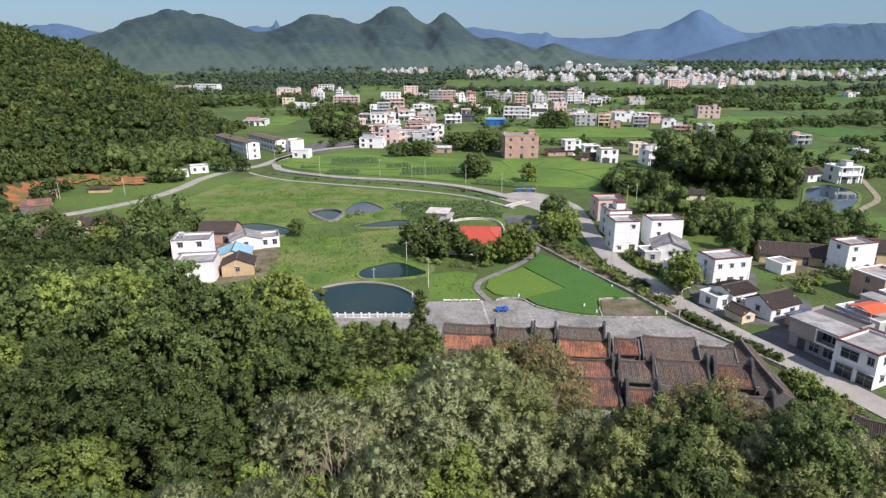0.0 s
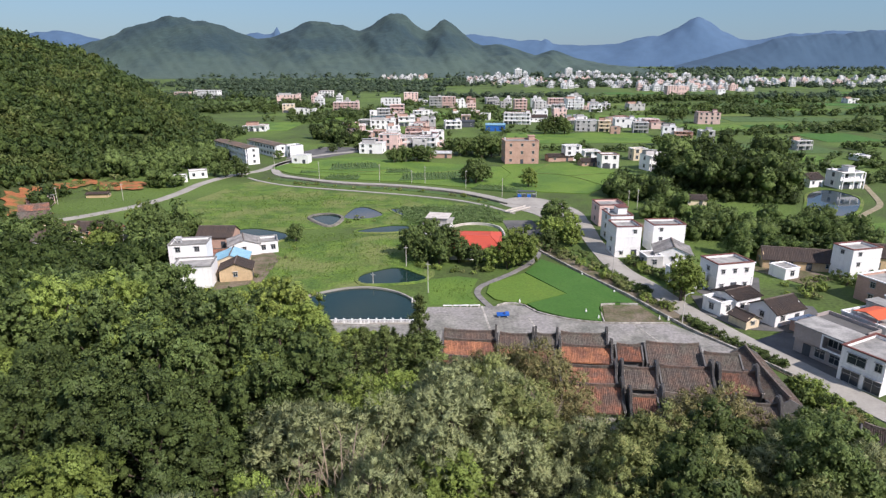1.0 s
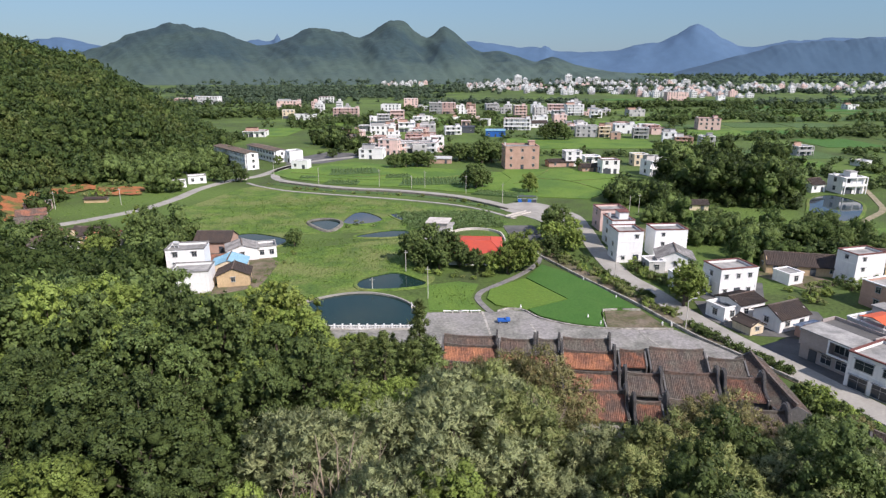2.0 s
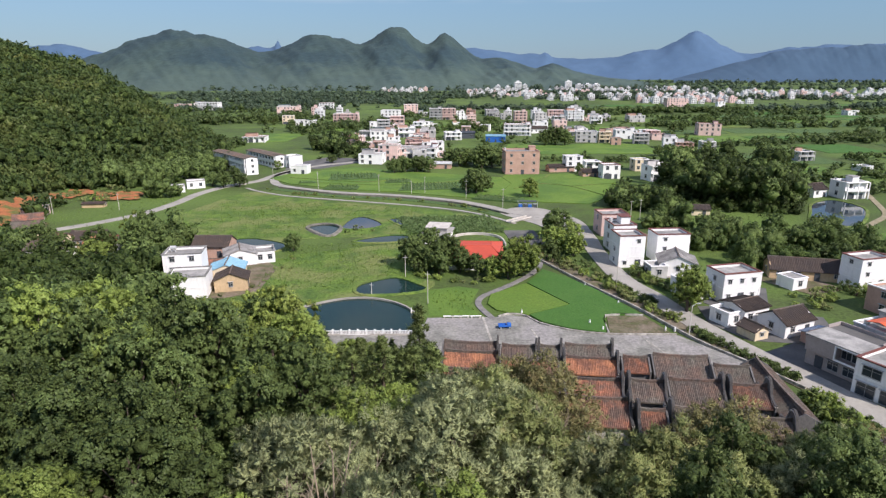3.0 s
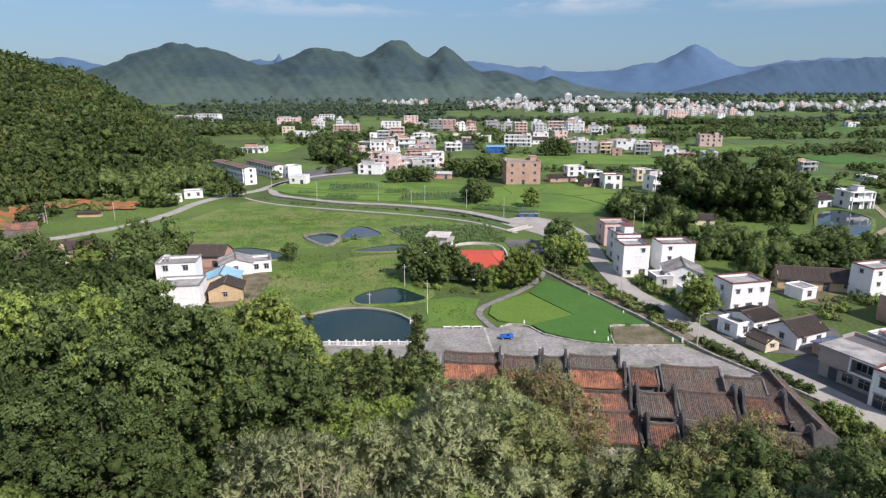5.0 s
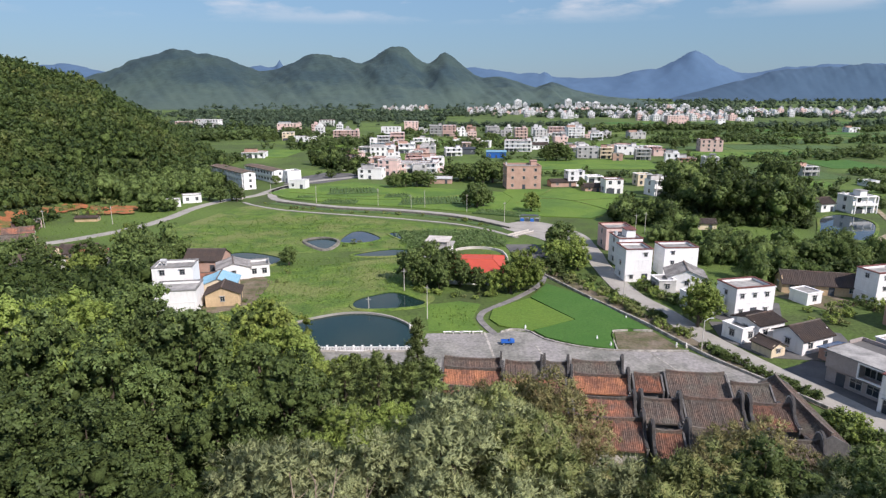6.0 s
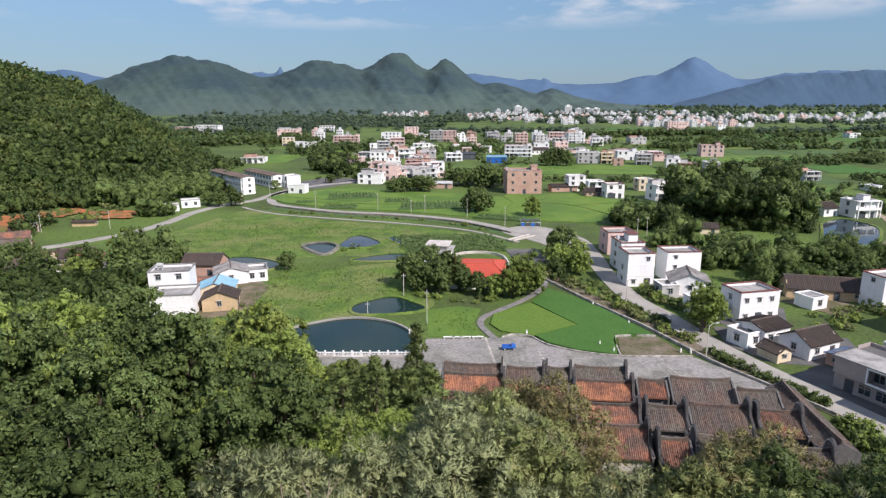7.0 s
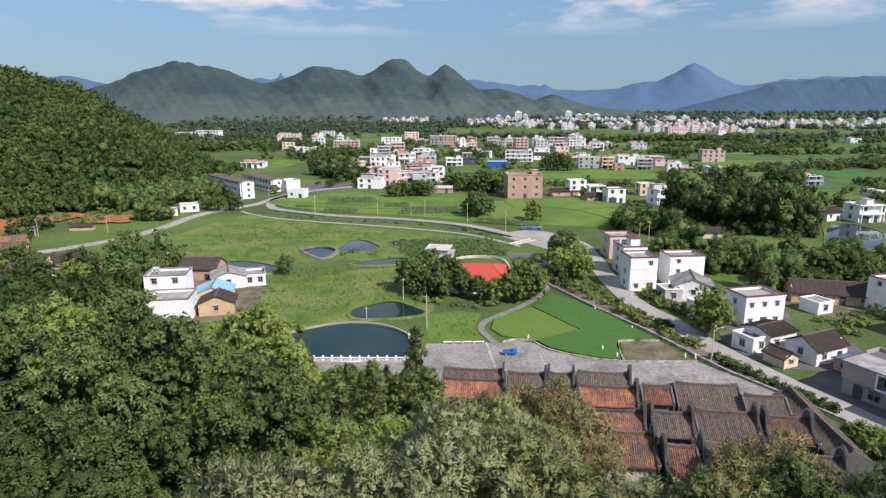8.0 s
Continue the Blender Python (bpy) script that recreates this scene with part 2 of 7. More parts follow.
M["blue_sheet"] = surface("blue_steel_roof", (0.22, 0.41, 0.52), (0.18, 0.35, 0.46), 0.4, 3.0, 0.5, 0.1, 0.02, 0.12)
M["navy_sheet"] = surface("faded_navy_sheet", (0.13, 0.2, 0.32), (0.3, 0.34, 0.4), 0.5, 3.0, 0.5, 0.1, 0.02, 0.15)
M["blue_paint"] = surface("blue_paint", (0.03, 0.14, 0.5), (0.025, 0.12, 0.42), 0.6, 3.0, 0.45, 0.0, 0.02, 0.08)
M["dark_metal"] = surface("dark_steel", (0.06, 0.07, 0.085), (0.08, 0.09, 0.1), 0.6, 3.0, 0.5, 0.0, 0.02, 0.1)
M["pale_metal"] = surface("galvanised_steel", (0.55, 0.56, 0.56), (0.45, 0.46, 0.46), 0.8, 4.0, 0.45, 0.0, 0.02, 0.08)
M["frame"] = surface("window_frame", (0.42, 0.42, 0.41), (0.34, 0.34, 0.33), 0.8, 4.0, 0.5, 0.0, 0.02, 0.05)
M["glass"] = glossy("dark_window_glass", (0.035, 0.045, 0.055), 0.12)
M["water"] = glossy("still_pond_water", (0.014, 0.036, 0.032), 0.09, 0.05, 0.9, 0.0, 1.28)
M["water_blue"] = glossy("open_pond_water", (0.03, 0.045, 0.06), 0.05, 0.05, 0.9, 0.0, 1.33)
M["bark"] = surface("grey_bark", (0.12, 0.095, 0.07), (0.08, 0.065, 0.05), 1.5, 8.0, 0.9, 0.5, 0.04, 0.3)
M["bare_twig"] = surface("bare_twigs", (0.33, 0.27, 0.2), (0.24, 0.19, 0.14), 1.5, 8.0, 0.9, 0.3, 0.02, 0.2)
M["leaf_dark"] = foliage("deep_green_leaves", (0.1, 0.148, 0.047), (0.155, 0.21, 0.064), 0.3, 0.32)
M["leaf_green"] = foliage("fresh_green_leaves", (0.205, 0.28, 0.063), (0.285, 0.36, 0.088), 0.2, 0.34)
M["leaf_grey"] = foliage("grey_green_leaves", (0.285, 0.33, 0.16), (0.37, 0.41, 0.205), 0.12, 0.36, (0.32, 0.325, 0.15))
M["leaf_sage"] = foliage("olive_green_leaves", (0.225, 0.27, 0.095), (0.31, 0.35, 0.13), 0.18, 0.36, (0.28, 0.255, 0.11))
M["leaf_olive"] = foliage("thin_olive_leaves", (0.22, 0.215, 0.09), (0.34, 0.325, 0.15), 0.2, 0.36, (0.29, 0.22, 0.11))
M["leaf_fresh"] = foliage("sunny_green_leaves", (0.25, 0.32, 0.07), (0.33, 0.4, 0.1), 0.14, 0.32)
M["leaf_grove"] = foliage("dark_grove_leaves", (0.05, 0.086, 0.024), (0.105, 0.148, 0.04), 0.3, 0.38)
M["leaf_pine"] = foliage("pine_needles", (0.13, 0.178, 0.055), (0.2, 0.25, 0.08), 0.15, 0.15)
M["leaf_far"] = foliage("woodland_leaves", (0.065, 0.105, 0.034), (0.125, 0.175, 0.055), 0.2, 0.35, (0.1, 0.135, 0.042))
M["leaf_hill"] = foliage("hillside_leaves", (0.056, 0.096, 0.03), (0.086, 0.13, 0.039), 0.2, 0.35, (0.15, 0.165, 0.05), 0.035)
# Woodland green turned bluer: distance haze put into the leaf colours.
M["leaf_hazy"] = foliage("hazy_woodland_leaves", (0.075, 0.115, 0.07), (0.105, 0.15, 0.09), 0.1, 0.3)
M["leaf_tuft"] = foliage("meadow_tuft_blades", (0.1, 0.175, 0.034), (0.21, 0.3, 0.065), 0.1, 0.35)
M["leaf_crop"] = foliage("lotus_leaves", (0.11, 0.185, 0.06), (0.2, 0.28, 0.11), 0.1, 0.3)
for _k, _c, _g in (("leaf_dark", (0.115, 0.162, 0.05), 9.0), ("leaf_green", (0.225, 0.298, 0.072), 9.0), ("leaf_grey", (0.31, 0.35, 0.17), 9.0), ("leaf_sage", (0.245, 0.29, 0.105), 9.0), ("leaf_fresh", (0.27, 0.335, 0.08), 9.0), ("leaf_grove", (0.088, 0.13, 0.038), 3.0), ("leaf_olive", (0.2, 0.195, 0.08), 9.0), ("leaf_hazy", (0.09, 0.13, 0.08), 0.4), ("leaf_pine", (0.105, 0.145, 0.045), 8.0), ("leaf_far", (0.115, 0.165, 0.055), 0.7), ("leaf_hill", (0.09, 0.13, 0.037), 0.6)):
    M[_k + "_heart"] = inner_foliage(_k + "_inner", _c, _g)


# ---------------------------------------------------------------- builders
class Shape:
    """Faces gathered for one mesh; everything in the thing's own metres."""

    def __init__(self):
        self.v, self.f = [], []

    def add(self, verts, faces):
        n = len(self.v)
        self.v += [tuple(p) for p in verts]
        self.f += [tuple(i + n for i in face) for face in faces]
        return self

    def box(self, x0, x1, y0, y1, z0, z1):
        v = [(x, y, z) for z in (z0, z1) for x, y in ((x0, y0), (x1, y0), (x1, y1), (x0, y1))]
        return self.add(v, [(3, 2, 1, 0), (4, 5, 6, 7), (0, 1, 5, 4), (1, 2, 6, 5), (2, 3, 7, 6), (3, 0, 4, 7)])

    def prism(self, outline, z0, z1):
        n = len(outline)
        v = [(x, y, z0) for x, y in outline] + [(x, y, z1) for x, y in outline]
        return self.add(v, [tuple(reversed(range(n))), tuple(range(n, 2 * n))] + [(i, (i + 1) % n, n + (i + 1) % n, n + i) for i in range(n)])

    def plate(self, profile, x0, x1):
        """A profile in y, z, extruded along x."""
        n = len(profile)
        v = [(x0, y, z) for y, z in profile] + [(x1, y, z) for y, z in profile]
        return self.add(v, [tuple(range(n)), tuple(reversed(range(n, 2 * n)))] + [((i + 1) % n, i, n + i, n + (i + 1) % n) for i in range(n)])

    def tube(self, points, radii, sides=6):
        rings = []
        for k, (p, r) in enumerate(zip(points, radii)):
            a, b = Vector(points[max(k - 1, 0)]), Vector(points[min(k + 1, len(points) - 1)])
            d = (b - a).normalized()
            u = d.orthogonal().normalized()
            w = d.cross(u)
            rings.append([Vector(p) + r * (math.cos(2 * math.pi * i / sides) * u + math.sin(2 * math.pi * i / sides) * w) for i in range(sides)])
        v = [q for ring in rings for q in ring]
        f = [(k * sides + i, k * sides + (i + 1) % sides, (k + 1) * sides + (i + 1) % sides, (k + 1) * sides + i)
             for k in range(len(rings) - 1) for i in range(sides)]
        f += [tuple(reversed(range(sides))), tuple(range(len(v) - sides, len(v)))]
        return self.add(v, f)

    def mesh(self, name, material):
        me = bpy.data.meshes.new(name)
        me.from_pydata(self.v, [], self.f)
        me.materials.append(material)
        me.update()
        return me


def part(name, shape, material, parent=None, label=""):
    """One mesh object under a thing or a part; shape: a Shape or a finished mesh."""
    ob = new(name, shape.mesh(name, material) if isinstance(shape, Shape) else shape)
    if parent:
        ob.parent = parent
    return tagged(ob, label)


def thing(name, x, y, z, rot, label, category, group="", kind=""):
    ob = new(name)
    ob.empty_display_size = 0.2
    ob.matrix_basis = pose(x, y, z, 0, 0, rot)
    return tagged(ob, label, category, group, kind)


def array_mesh(name, verts, faces, material):
    """A mesh of equal-sided faces from numpy arrays."""
    me = bpy.data.meshes.new(name)
    k = faces.shape[1]
    me.vertices.add(len(verts))
    me.vertices.foreach_set("co", verts.astype(np.float32).ravel())
    me.loops.add(faces.size)
    me.loops.foreach_set("vertex_index", faces.astype(np.int32).ravel())
    me.polygons.add(len(faces))
    me.polygons.foreach_set("loop_start", np.arange(len(faces), dtype=np.int32) * k)
    me.polygons.foreach_set("loop_total", np.full(len(faces), k, np.int32))
    me.update(calc_edges=True)
    me.materials.append(material)
    return me


def glide(points, step=3.0):
    """A smooth line through the points."""
    p = [Vector(q) for q in points]
    p = [2 * p[0] - p[1]] + p + [2 * p[-1] - p[-2]]
    out = []
    for i in range(1, len(p) - 2):
        n = max(2, int((p[i + 1] - p[i]).length / step))
        for k in range(n):
            t = k / n
            out.append(0.5 * (2 * p[i] + (p[i + 1] - p[i - 1]) * t + (2 * p[i - 1] - 5 * p[i] + 4 * p[i + 1] - p[i + 2]) * t * t
                              + (3 * p[i] - p[i - 1] - 3 * p[i + 1] + p[i + 2]) * t ** 3))
    return out + [p[-2]]


def ribbon(points, width, z0, z1, offset=0.0):
    """A strip of even width along a smooth line, with its own thickness."""
    line = glide([(*q, 0) for q in points])
    s = Shape()
    rows = []
    for k, q in enumerate(line):
        d = (line[min(k + 1, len(line) - 1)] - line[max(k - 1, 0)]).normalized()
        side = Vector((d.y, -d.x, 0))
        a, b = q + side * (offset - width / 2), q + side * (offset + width / 2)
        rows += [(a.x, a.y, z1), (b.x, b.y, z1), (b.x, b.y, z0), (a.x, a.y, z0)]
    faces = []
    for k in range(len(line) - 1):
        for i in range(4):
            faces.append((4 * k + i, 4 * k + (i + 1) % 4, 4 * k + 4 + (i + 1) % 4, 4 * k + 4 + i))
    faces += [(0, 3, 2, 1), tuple(len(rows) - 4 + i for i in range(4))]
    return s.add(rows, [tuple(reversed(f)) for f in faces])


def soft_outline(points, step=2.0):
    """A closed smooth outline through the points."""
    n = len(points)
    out = []
    for i in range(n):
        a, b, c, d = (Vector((*points[(i + k) % n], 0)) for k in (-1, 0, 1, 2))
        m = max(2, int((c - b).length / step))
        for k in range(m):
            t = k / m
            q = 0.5 * (2 * b + (c - a) * t + (2 * a - 5 * b + 4 * c - d) * t * t + (3 * b - a - 3 * c + d) * t ** 3)
            out.append((q.x, q.y))
    return out



# ---------------------------------------------------------------- terrain
def hill_foot_near(x):
    return np.interp(x, [-140, -60, -40, -20, 0, 10, 16, 60, 90, 140], [125, 115, 110, 103, 94, 84, 75, 68, 60, 50])


def hill_foot_west(y):
    return np.interp(y, [100, 150, 200, 280, 360, 430, 500, 560, 640, 800, 1200], [-140, -132, -145, -166, -136, -150, -190, -250, -380, -760, -2600])


def ripple(x, y, a, seed):
    return np.sin(x * a + seed) * np.cos(y * a * 1.13 + 2 * seed) + 0.5 * np.sin(x * a * 2.3 + y * a * 1.7 + seed)


def ground_z(x, y):
    x, y = np.asarray(x, float), np.asarray(y, float)
    d = np.maximum(hill_foot_near(x) - y, 0)
    near = 20 * (1 - np.exp(-d / 30)) * np.clip(d / 12, 0, 1) ** 0.5
    e = np.maximum(hill_foot_west(y) - x, 0)
    west = 125 * (1 - np.exp(-e * 0.54 / 125)) * np.interp(y, [300, 460], [0.98, 1.16]) * np.clip(e / 30, 0, 1) ** 0.7
    z = np.maximum(near, west)
    return z + np.clip(z / 20, 0, 1) * (1.2 * ripple(x, y, 0.07, 1.0) + 2.2 * np.clip(e / 80, 0, 1) * ripple(x, y, 0.028, 2.0))


def build_ground():
    xs = np.concatenate([-np.geomspace(4900, 330, 18), np.arange(-320, 170, 4.0), np.geomspace(175, 4900, 20)])
    ys = np.concatenate([np.arange(-240, 0, 30.0), np.arange(0, 640, 4.0), np.geomspace(650, 4900, 24)])
    X, Y = np.meshgrid(xs, ys)
    Z = ground_z(X, Y)
    n = len(xs)
    i = np.arange(len(ys) - 1)[:, None] * n + np.arange(n - 1)[None, :]
    faces = np.stack([i, i + 1, i + n + 1, i + n], -1).reshape(-1, 4)
    me = array_mesh("ground", np.stack([X, Y, Z], -1).reshape(-1, 3), faces, M["ground"])
    me.materials.append(M["forest_floor"])
    high = Z.reshape(-1)[faces].mean(1) > 1.2
    me.polygons.foreach_set("material_index", high.astype(np.int32))
    me.polygons.foreach_set("use_smooth", np.ones(len(faces), bool))
    tagged(new("ground", me), "green valley floor rising into wooded hills", "ground", kind="structure")


build_ground()


def sheet(name, outline, z, material, label, category, soft=True, kind="structure"):
    """A thin level piece of the ground: a field, yard or water."""
    pts = soft_outline(outline) if soft else outline
    ob = part(name, Shape().prism(pts, -0.3, z), material)
    return tagged(ob, label, category, kind=kind)


def bank(outline, inner, outer, height, material, name="bank", parent=None, label=""):
    """A raised rim along a closed outline."""
    pts = [Vector((*q, 0)) for q in outline]
    n = len(pts)
    v = []
    for i, q in enumerate(pts):
        d = (pts[(i + 1) % n] - pts[i - 1]).normalized()
        out = Vector((d.y, -d.x, 0))
        for off, z in ((inner, -0.2), (inner, height), (outer, height * 0.9), (outer + height * 0.8, -0.2)):
            w = q + out * off
            v.append((w.x, w.y, z))
    f = [(4 * i + k, 4 * ((i + 1) % n) + k, 4 * ((i + 1) % n) + k + 1, 4 * i + k + 1) for i in range(n) for k in range(3)]
    return part(name, Shape().add(v, f), material, parent, label)


def pond(outline, water, rim, height, width, label):
    pts = soft_outline(outline, 1.5)
    if sum(a[0] * b[1] - b[0] * a[1] for a, b in zip(pts, pts[1:] + pts[:1])) < 0:
        pts.reverse()
    ob = sheet("pond_water", pts, 0.1, water, label, "water", False)
    bank(pts, -0.05, width, height, rim, "pond_bank", ob)
    return ob


# fields
sheet("meadow", [(-101, 224), (-97, 252), (-86, 281), (-54, 262), (-15, 247), (4, 238), (18, 224), (18, 206), (-41, 199), (-63, 192), (-86, 193)], 0.04, M["meadow"], "bright grassy marsh meadow beside the stream", "meadow")
sheet("meadow", [(-58, 165), (-44, 180), (-12, 192), (-8, 175), (-3, 160), (-4, 150), (-22, 145), (-34, 139), (-48, 150)], 0.05, M["meadow"], "mown grassy meadow round the small ponds", "meadow")
sheet("meadow", [(-4.5, 149), (4, 152), (9, 150), (6.5, 140), (8, 133), (-3, 132.5)], 0.05, M["rice"], "lush grass lawn beside the paved square", "meadow", False)
sheet("rice_field", [(11.6, 145.6), (21.3, 153.7), (29.3, 138.8), (18.9, 132.6), (14.6, 134.0), (12.2, 135.4), (10.4, 139.4)], 0.35, M["rice_mid"], "light green young rice paddy", "rice field", False)
sheet("rice_field", [(21.6, 154.0), (27.4, 165.0), (32.4, 158.6), (38.2, 148.3), (43.6, 134.5), (43.9, 132.6), (36.1, 132.6), (33.9, 122.6), (26.8, 124.7), (21.4, 128.5), (19.3, 132.4), (29.6, 138.6)], 0.42, M["rice_dark"], "dense dark green rice paddy", "rice field", False)
sheet("fallow_plot", [(36.4, 131.8), (44.8, 131.8), (47.6, 122), (34.6, 122.3)], 0.12, M["fallow"], "fallow brown plot with thin weeds", "plot", False)
sheet("rice_field", [(-88, 316), (-84, 328), (-50, 354), (-25, 340), (30, 318), (33, 300), (22, 264), (5, 268), (-20, 279), (-46, 286), (-75, 301)], 0.3, M["rice"], "broad bright green paddy beside the road", "rice field", False)
sheet("rice_field", [(30.3, 318.5), (33.5, 327), (54, 327), (66, 331), (86, 308), (78, 274), (60, 252), (42, 256), (22.4, 263.4), (33.3, 300)], 0.3, M["rice"], "bright green paddy in front of the brick house", "rice field", False)
PLOTS = ((-46, 320, 26, 18, 10, 1.9), (-47, 289, 16, 9, -8, 1.6), (-5, 291, 32, 18, 4, 1.9), (-22, 306, 13, 9, 5, 1.6), (-66, 303, 8, 4, 0, 1.5), (24, 262, 22, 9, -24, 1.7))
for cx, cy, w, d, r, _s in PLOTS:
    a = radians(r)
    ring = [(cx + math.cos(a) * w / 2 * u - math.sin(a) * d / 2 * v, cy + math.sin(a) * w / 2 * u + math.cos(a) * d / 2 * v) for u, v in ((-1, -1), (1, -0.8), (0.9, 1), (-0.8, 0.9))]
    sheet("vegetable_plot", ring, 0.6, M["crop"], "dark vegetable plot inside the paddy", "plot", False)
_rng = np.random.default_rng(90)
for i in range(14):
    for j in range(11):
        cx, cy = 215 + i * 62 + _rng.uniform(-8, 8), 380 + j * 62 + _rng.uniform(-6, 6)
        w, d = _rng.uniform(40, 58), _rng.uniform(34, 54)
        if abs(cx) > 0.8 * cy + 60 or _rng.random() < 0.25:
            continue
        kind = ("rice", "rice_dark", "meadow", "crop", "crop", "rice_dark")[int(_rng.integers(6))]
        ring = [(cx - w / 2, cy - d / 2), (cx + w / 2, cy - d * 0.42), (cx + w * 0.48, cy + d / 2), (cx - w * 0.46, cy + d * 0.45)]
        sheet("far_field", ring, 0.2, M[kind], "distant farm parcel on the valley floor", "field", False)
for cx, cy, w, d in ((-140, 520, 40, 70), (5, 610, 60, 70), (95, 440, 110, 60), (52, 640, 26, 60), (170, 590, 70, 50), (-100, 600, 30, 40), (190, 345, 50, 24)):
    ring = [(cx - w / 2, cy - d / 2), (cx + w * 0.45, cy - d * 0.46), (cx + w / 2, cy + d * 0.44), (cx - w * 0.42, cy + d / 2)]
    sheet("far_field", ring, 0.25, M["rice"], "distant bright green rice field", "rice field", False)


def inside(px, py, outline):
    hit = False
    for (x0, y0), (x1, y1) in zip(outline, outline[1:] + outline[:1]):
        if (y0 > py) != (y1 > py) and px < (x1 - x0) * (py - y0) / (y1 - y0) + x0:
            hit = not hit
    return hit


RED_EARTH = [[(-167, 230), (-171, 257), (-168, 282), (-158, 280), (-160, 264), (-163, 248), (-157, 224), (-162, 221)], [(-155, 279), (-137, 278), (-131, 262), (-145, 262), (-152, 268)], [(-157, 228), (-148, 222), (-141, 212), (-150, 208), (-158, 214)]]


def red_earth(outline):
    """Bare earth lying on the slope."""
    xs, ys = np.arange(-178, -126, 0.6), np.arange(204, 286, 0.6)
    rng, ring = np.random.default_rng(len(outline)), soft_outline(outline)
    v, f, seen = [], [], {}

    def corner(i, j):
        if (i, j) not in seen:
            seen[(i, j)] = len(v)
            v.append((xs[i], ys[j], float(ground_z(xs[i], ys[j])) + 0.45 + rng.uniform(0, 0.15)))
        return seen[(i, j)]
    for i in range(len(xs) - 1):
        for j in range(len(ys) - 1):
            if inside(xs[i] + 1.6 * ripple(xs[i], ys[j], 0.5, 1.0), ys[j] + 1.6 * ripple(xs[i], ys[j], 0.45, 3.0), ring):
                f.append((corner(i, j), corner(i + 1, j), corner(i + 1, j + 1), corner(i, j + 1)))
    return tagged(part("red_earth", Shape().add(v, f), M["soil"]), "bare orange-red earth cutting at the hill foot", "soil", kind="structure")


for _ring in RED_EARTH:
    red_earth(_ring)
sheet("rice_field", [(121.5, 208), (123.5, 213), (129, 208.2), (135.5, 205), (133, 198.5), (126, 200)], 0.3, M["ripe"], "small yellow-green paddy beside the pond", "rice field")
tagged(part("dirt_track", ribbon([(120, 176), (132, 193), (143, 208), (155, 219.5), (167, 231), (177, 250), (200, 300)], 2.2, -0.2, 0.2), M["track"]), "pale dirt track past the pond", "road", kind="structure")
for line in ([(-62, 303), (-30, 296), (-6, 300), (8, 308)], [(-78, 318), (-40, 305), (-24, 312)], [(-30, 296), (-34, 328)], [(44, 300), (60, 292), (74, 262)], [(33, 286), (44, 300), (56, 326)], [(60, 292), (84, 300)]):
    tagged(part("field_dyke", ribbon(line, 0.7, -0.2, 0.48), M["meadow"]), "narrow grassy dyke between the paddies", "dyke", kind="structure")
sheet("rice_field", [(135, 194), (143, 202.5), (151, 204), (160, 200), (150, 188), (140, 187)], 0.3, M["rice"], "bright green paddy beside the dirt track", "rice field", False)
# ponds
pond([(-31, 122.8), (-34, 129), (-33.6, 135.6), (-26, 141.6), (-19, 143.2), (-12.4, 140.8), (-7.5, 135.5), (-5.3, 129), (-5.7, 122.8), (-18, 122.6)], M["water"], M["concrete"], 0.5, 0.5, "dark still fish pond with a concrete rim")
pond([(-21.6, 152), (-18, 156), (-12.4, 158.6), (-6.3, 153), (-4.2, 150.4), (-6.5, 147.8), (-14.2, 146), (-20.6, 146.6)], M["water"], M["meadow"], 0.35, 0.8, "small dark pond with grassy banks")
pond([(-35, 213), (-33, 228), (-28, 228), (-21.7, 217.5), (-27, 211.5)], M["water_blue"], M["meadow"], 0.3, 0.8, "angular pond with raised grass dykes")
pond([(-19.5, 226), (-8, 226), (-3, 219), (-10.5, 212)], M["water_blue"], M["meadow"], 0.3, 0.8, "angular pond beside the lotus field")
pond([(-28.6, 195), (-17.5, 202.4), (-8, 199.6), (-16.8, 194)], M["water"], M["meadow"], 0.3, 0.8, "narrow shaded pond with grass banks")
pond([(-47, 214), (-42, 218), (-36, 213), (-37.5, 202), (-42.5, 206)], M["water"], M["stone"], 0.6, 0.9, "half-dry round pond with a stone rim")
pond([(-68, 196), (-62, 199), (-50, 192), (-51.5, 184), (-60, 188)], M["water"], M["meadow"], 0.3, 0.8, "dull pond behind the farmhouses")
pond([(131.5, 217.5), (142, 236), (152, 252), (164, 259), (167, 245), (158, 229), (145, 214.5), (137, 214.5)], M["water_blue"], M["meadow"], 0.3, 1.0, "pond at the edge of the grove")

# paved ground and roads
sheet("plaza", [(-34, 116.5), (-34, 122.2), (-4.8, 122.2), (-3.5, 131), (9, 131.4), (11.5, 131.2), (14.4, 132.8), (18.5, 131.4), (20.8, 127.5), (26.4, 123.9), (34, 121.7), (48.5, 121.3), (57, 108.5), (58, 101), (52, 96), (-5, 103), (-8, 112)], 0.16, M["plaza"], "weathered grey concrete square before the halls", "pavement", False)
for a, b, w in (((8.8, 131.6), (10.6, 107), 0.5), ((18.6, 125), (21.2, 107), 0.35), ((40, 122.5), (45, 106), 0.3)):
    tagged(part("paving_strip", ribbon([a, b], w, 0.1, 0.185), M["stone_curb"]), "pale strip set in the paving", "pavement", kind="structure")
ROAD_EAST = [(41, 226), (47, 214), (47.5, 200), (46.3, 182), (47, 158), (51, 143.5), (54, 129.5), (58.5, 116), (63.5, 104.5), (67.5, 94.5), (74, 79), (86, 58), (100, 30)]
ROAD_MID = [(-80, 346), (-86, 328), (-84, 309), (-75, 294), (-46, 278), (-20, 271), (4, 260), (17, 249), (28, 236), (41, 226)]
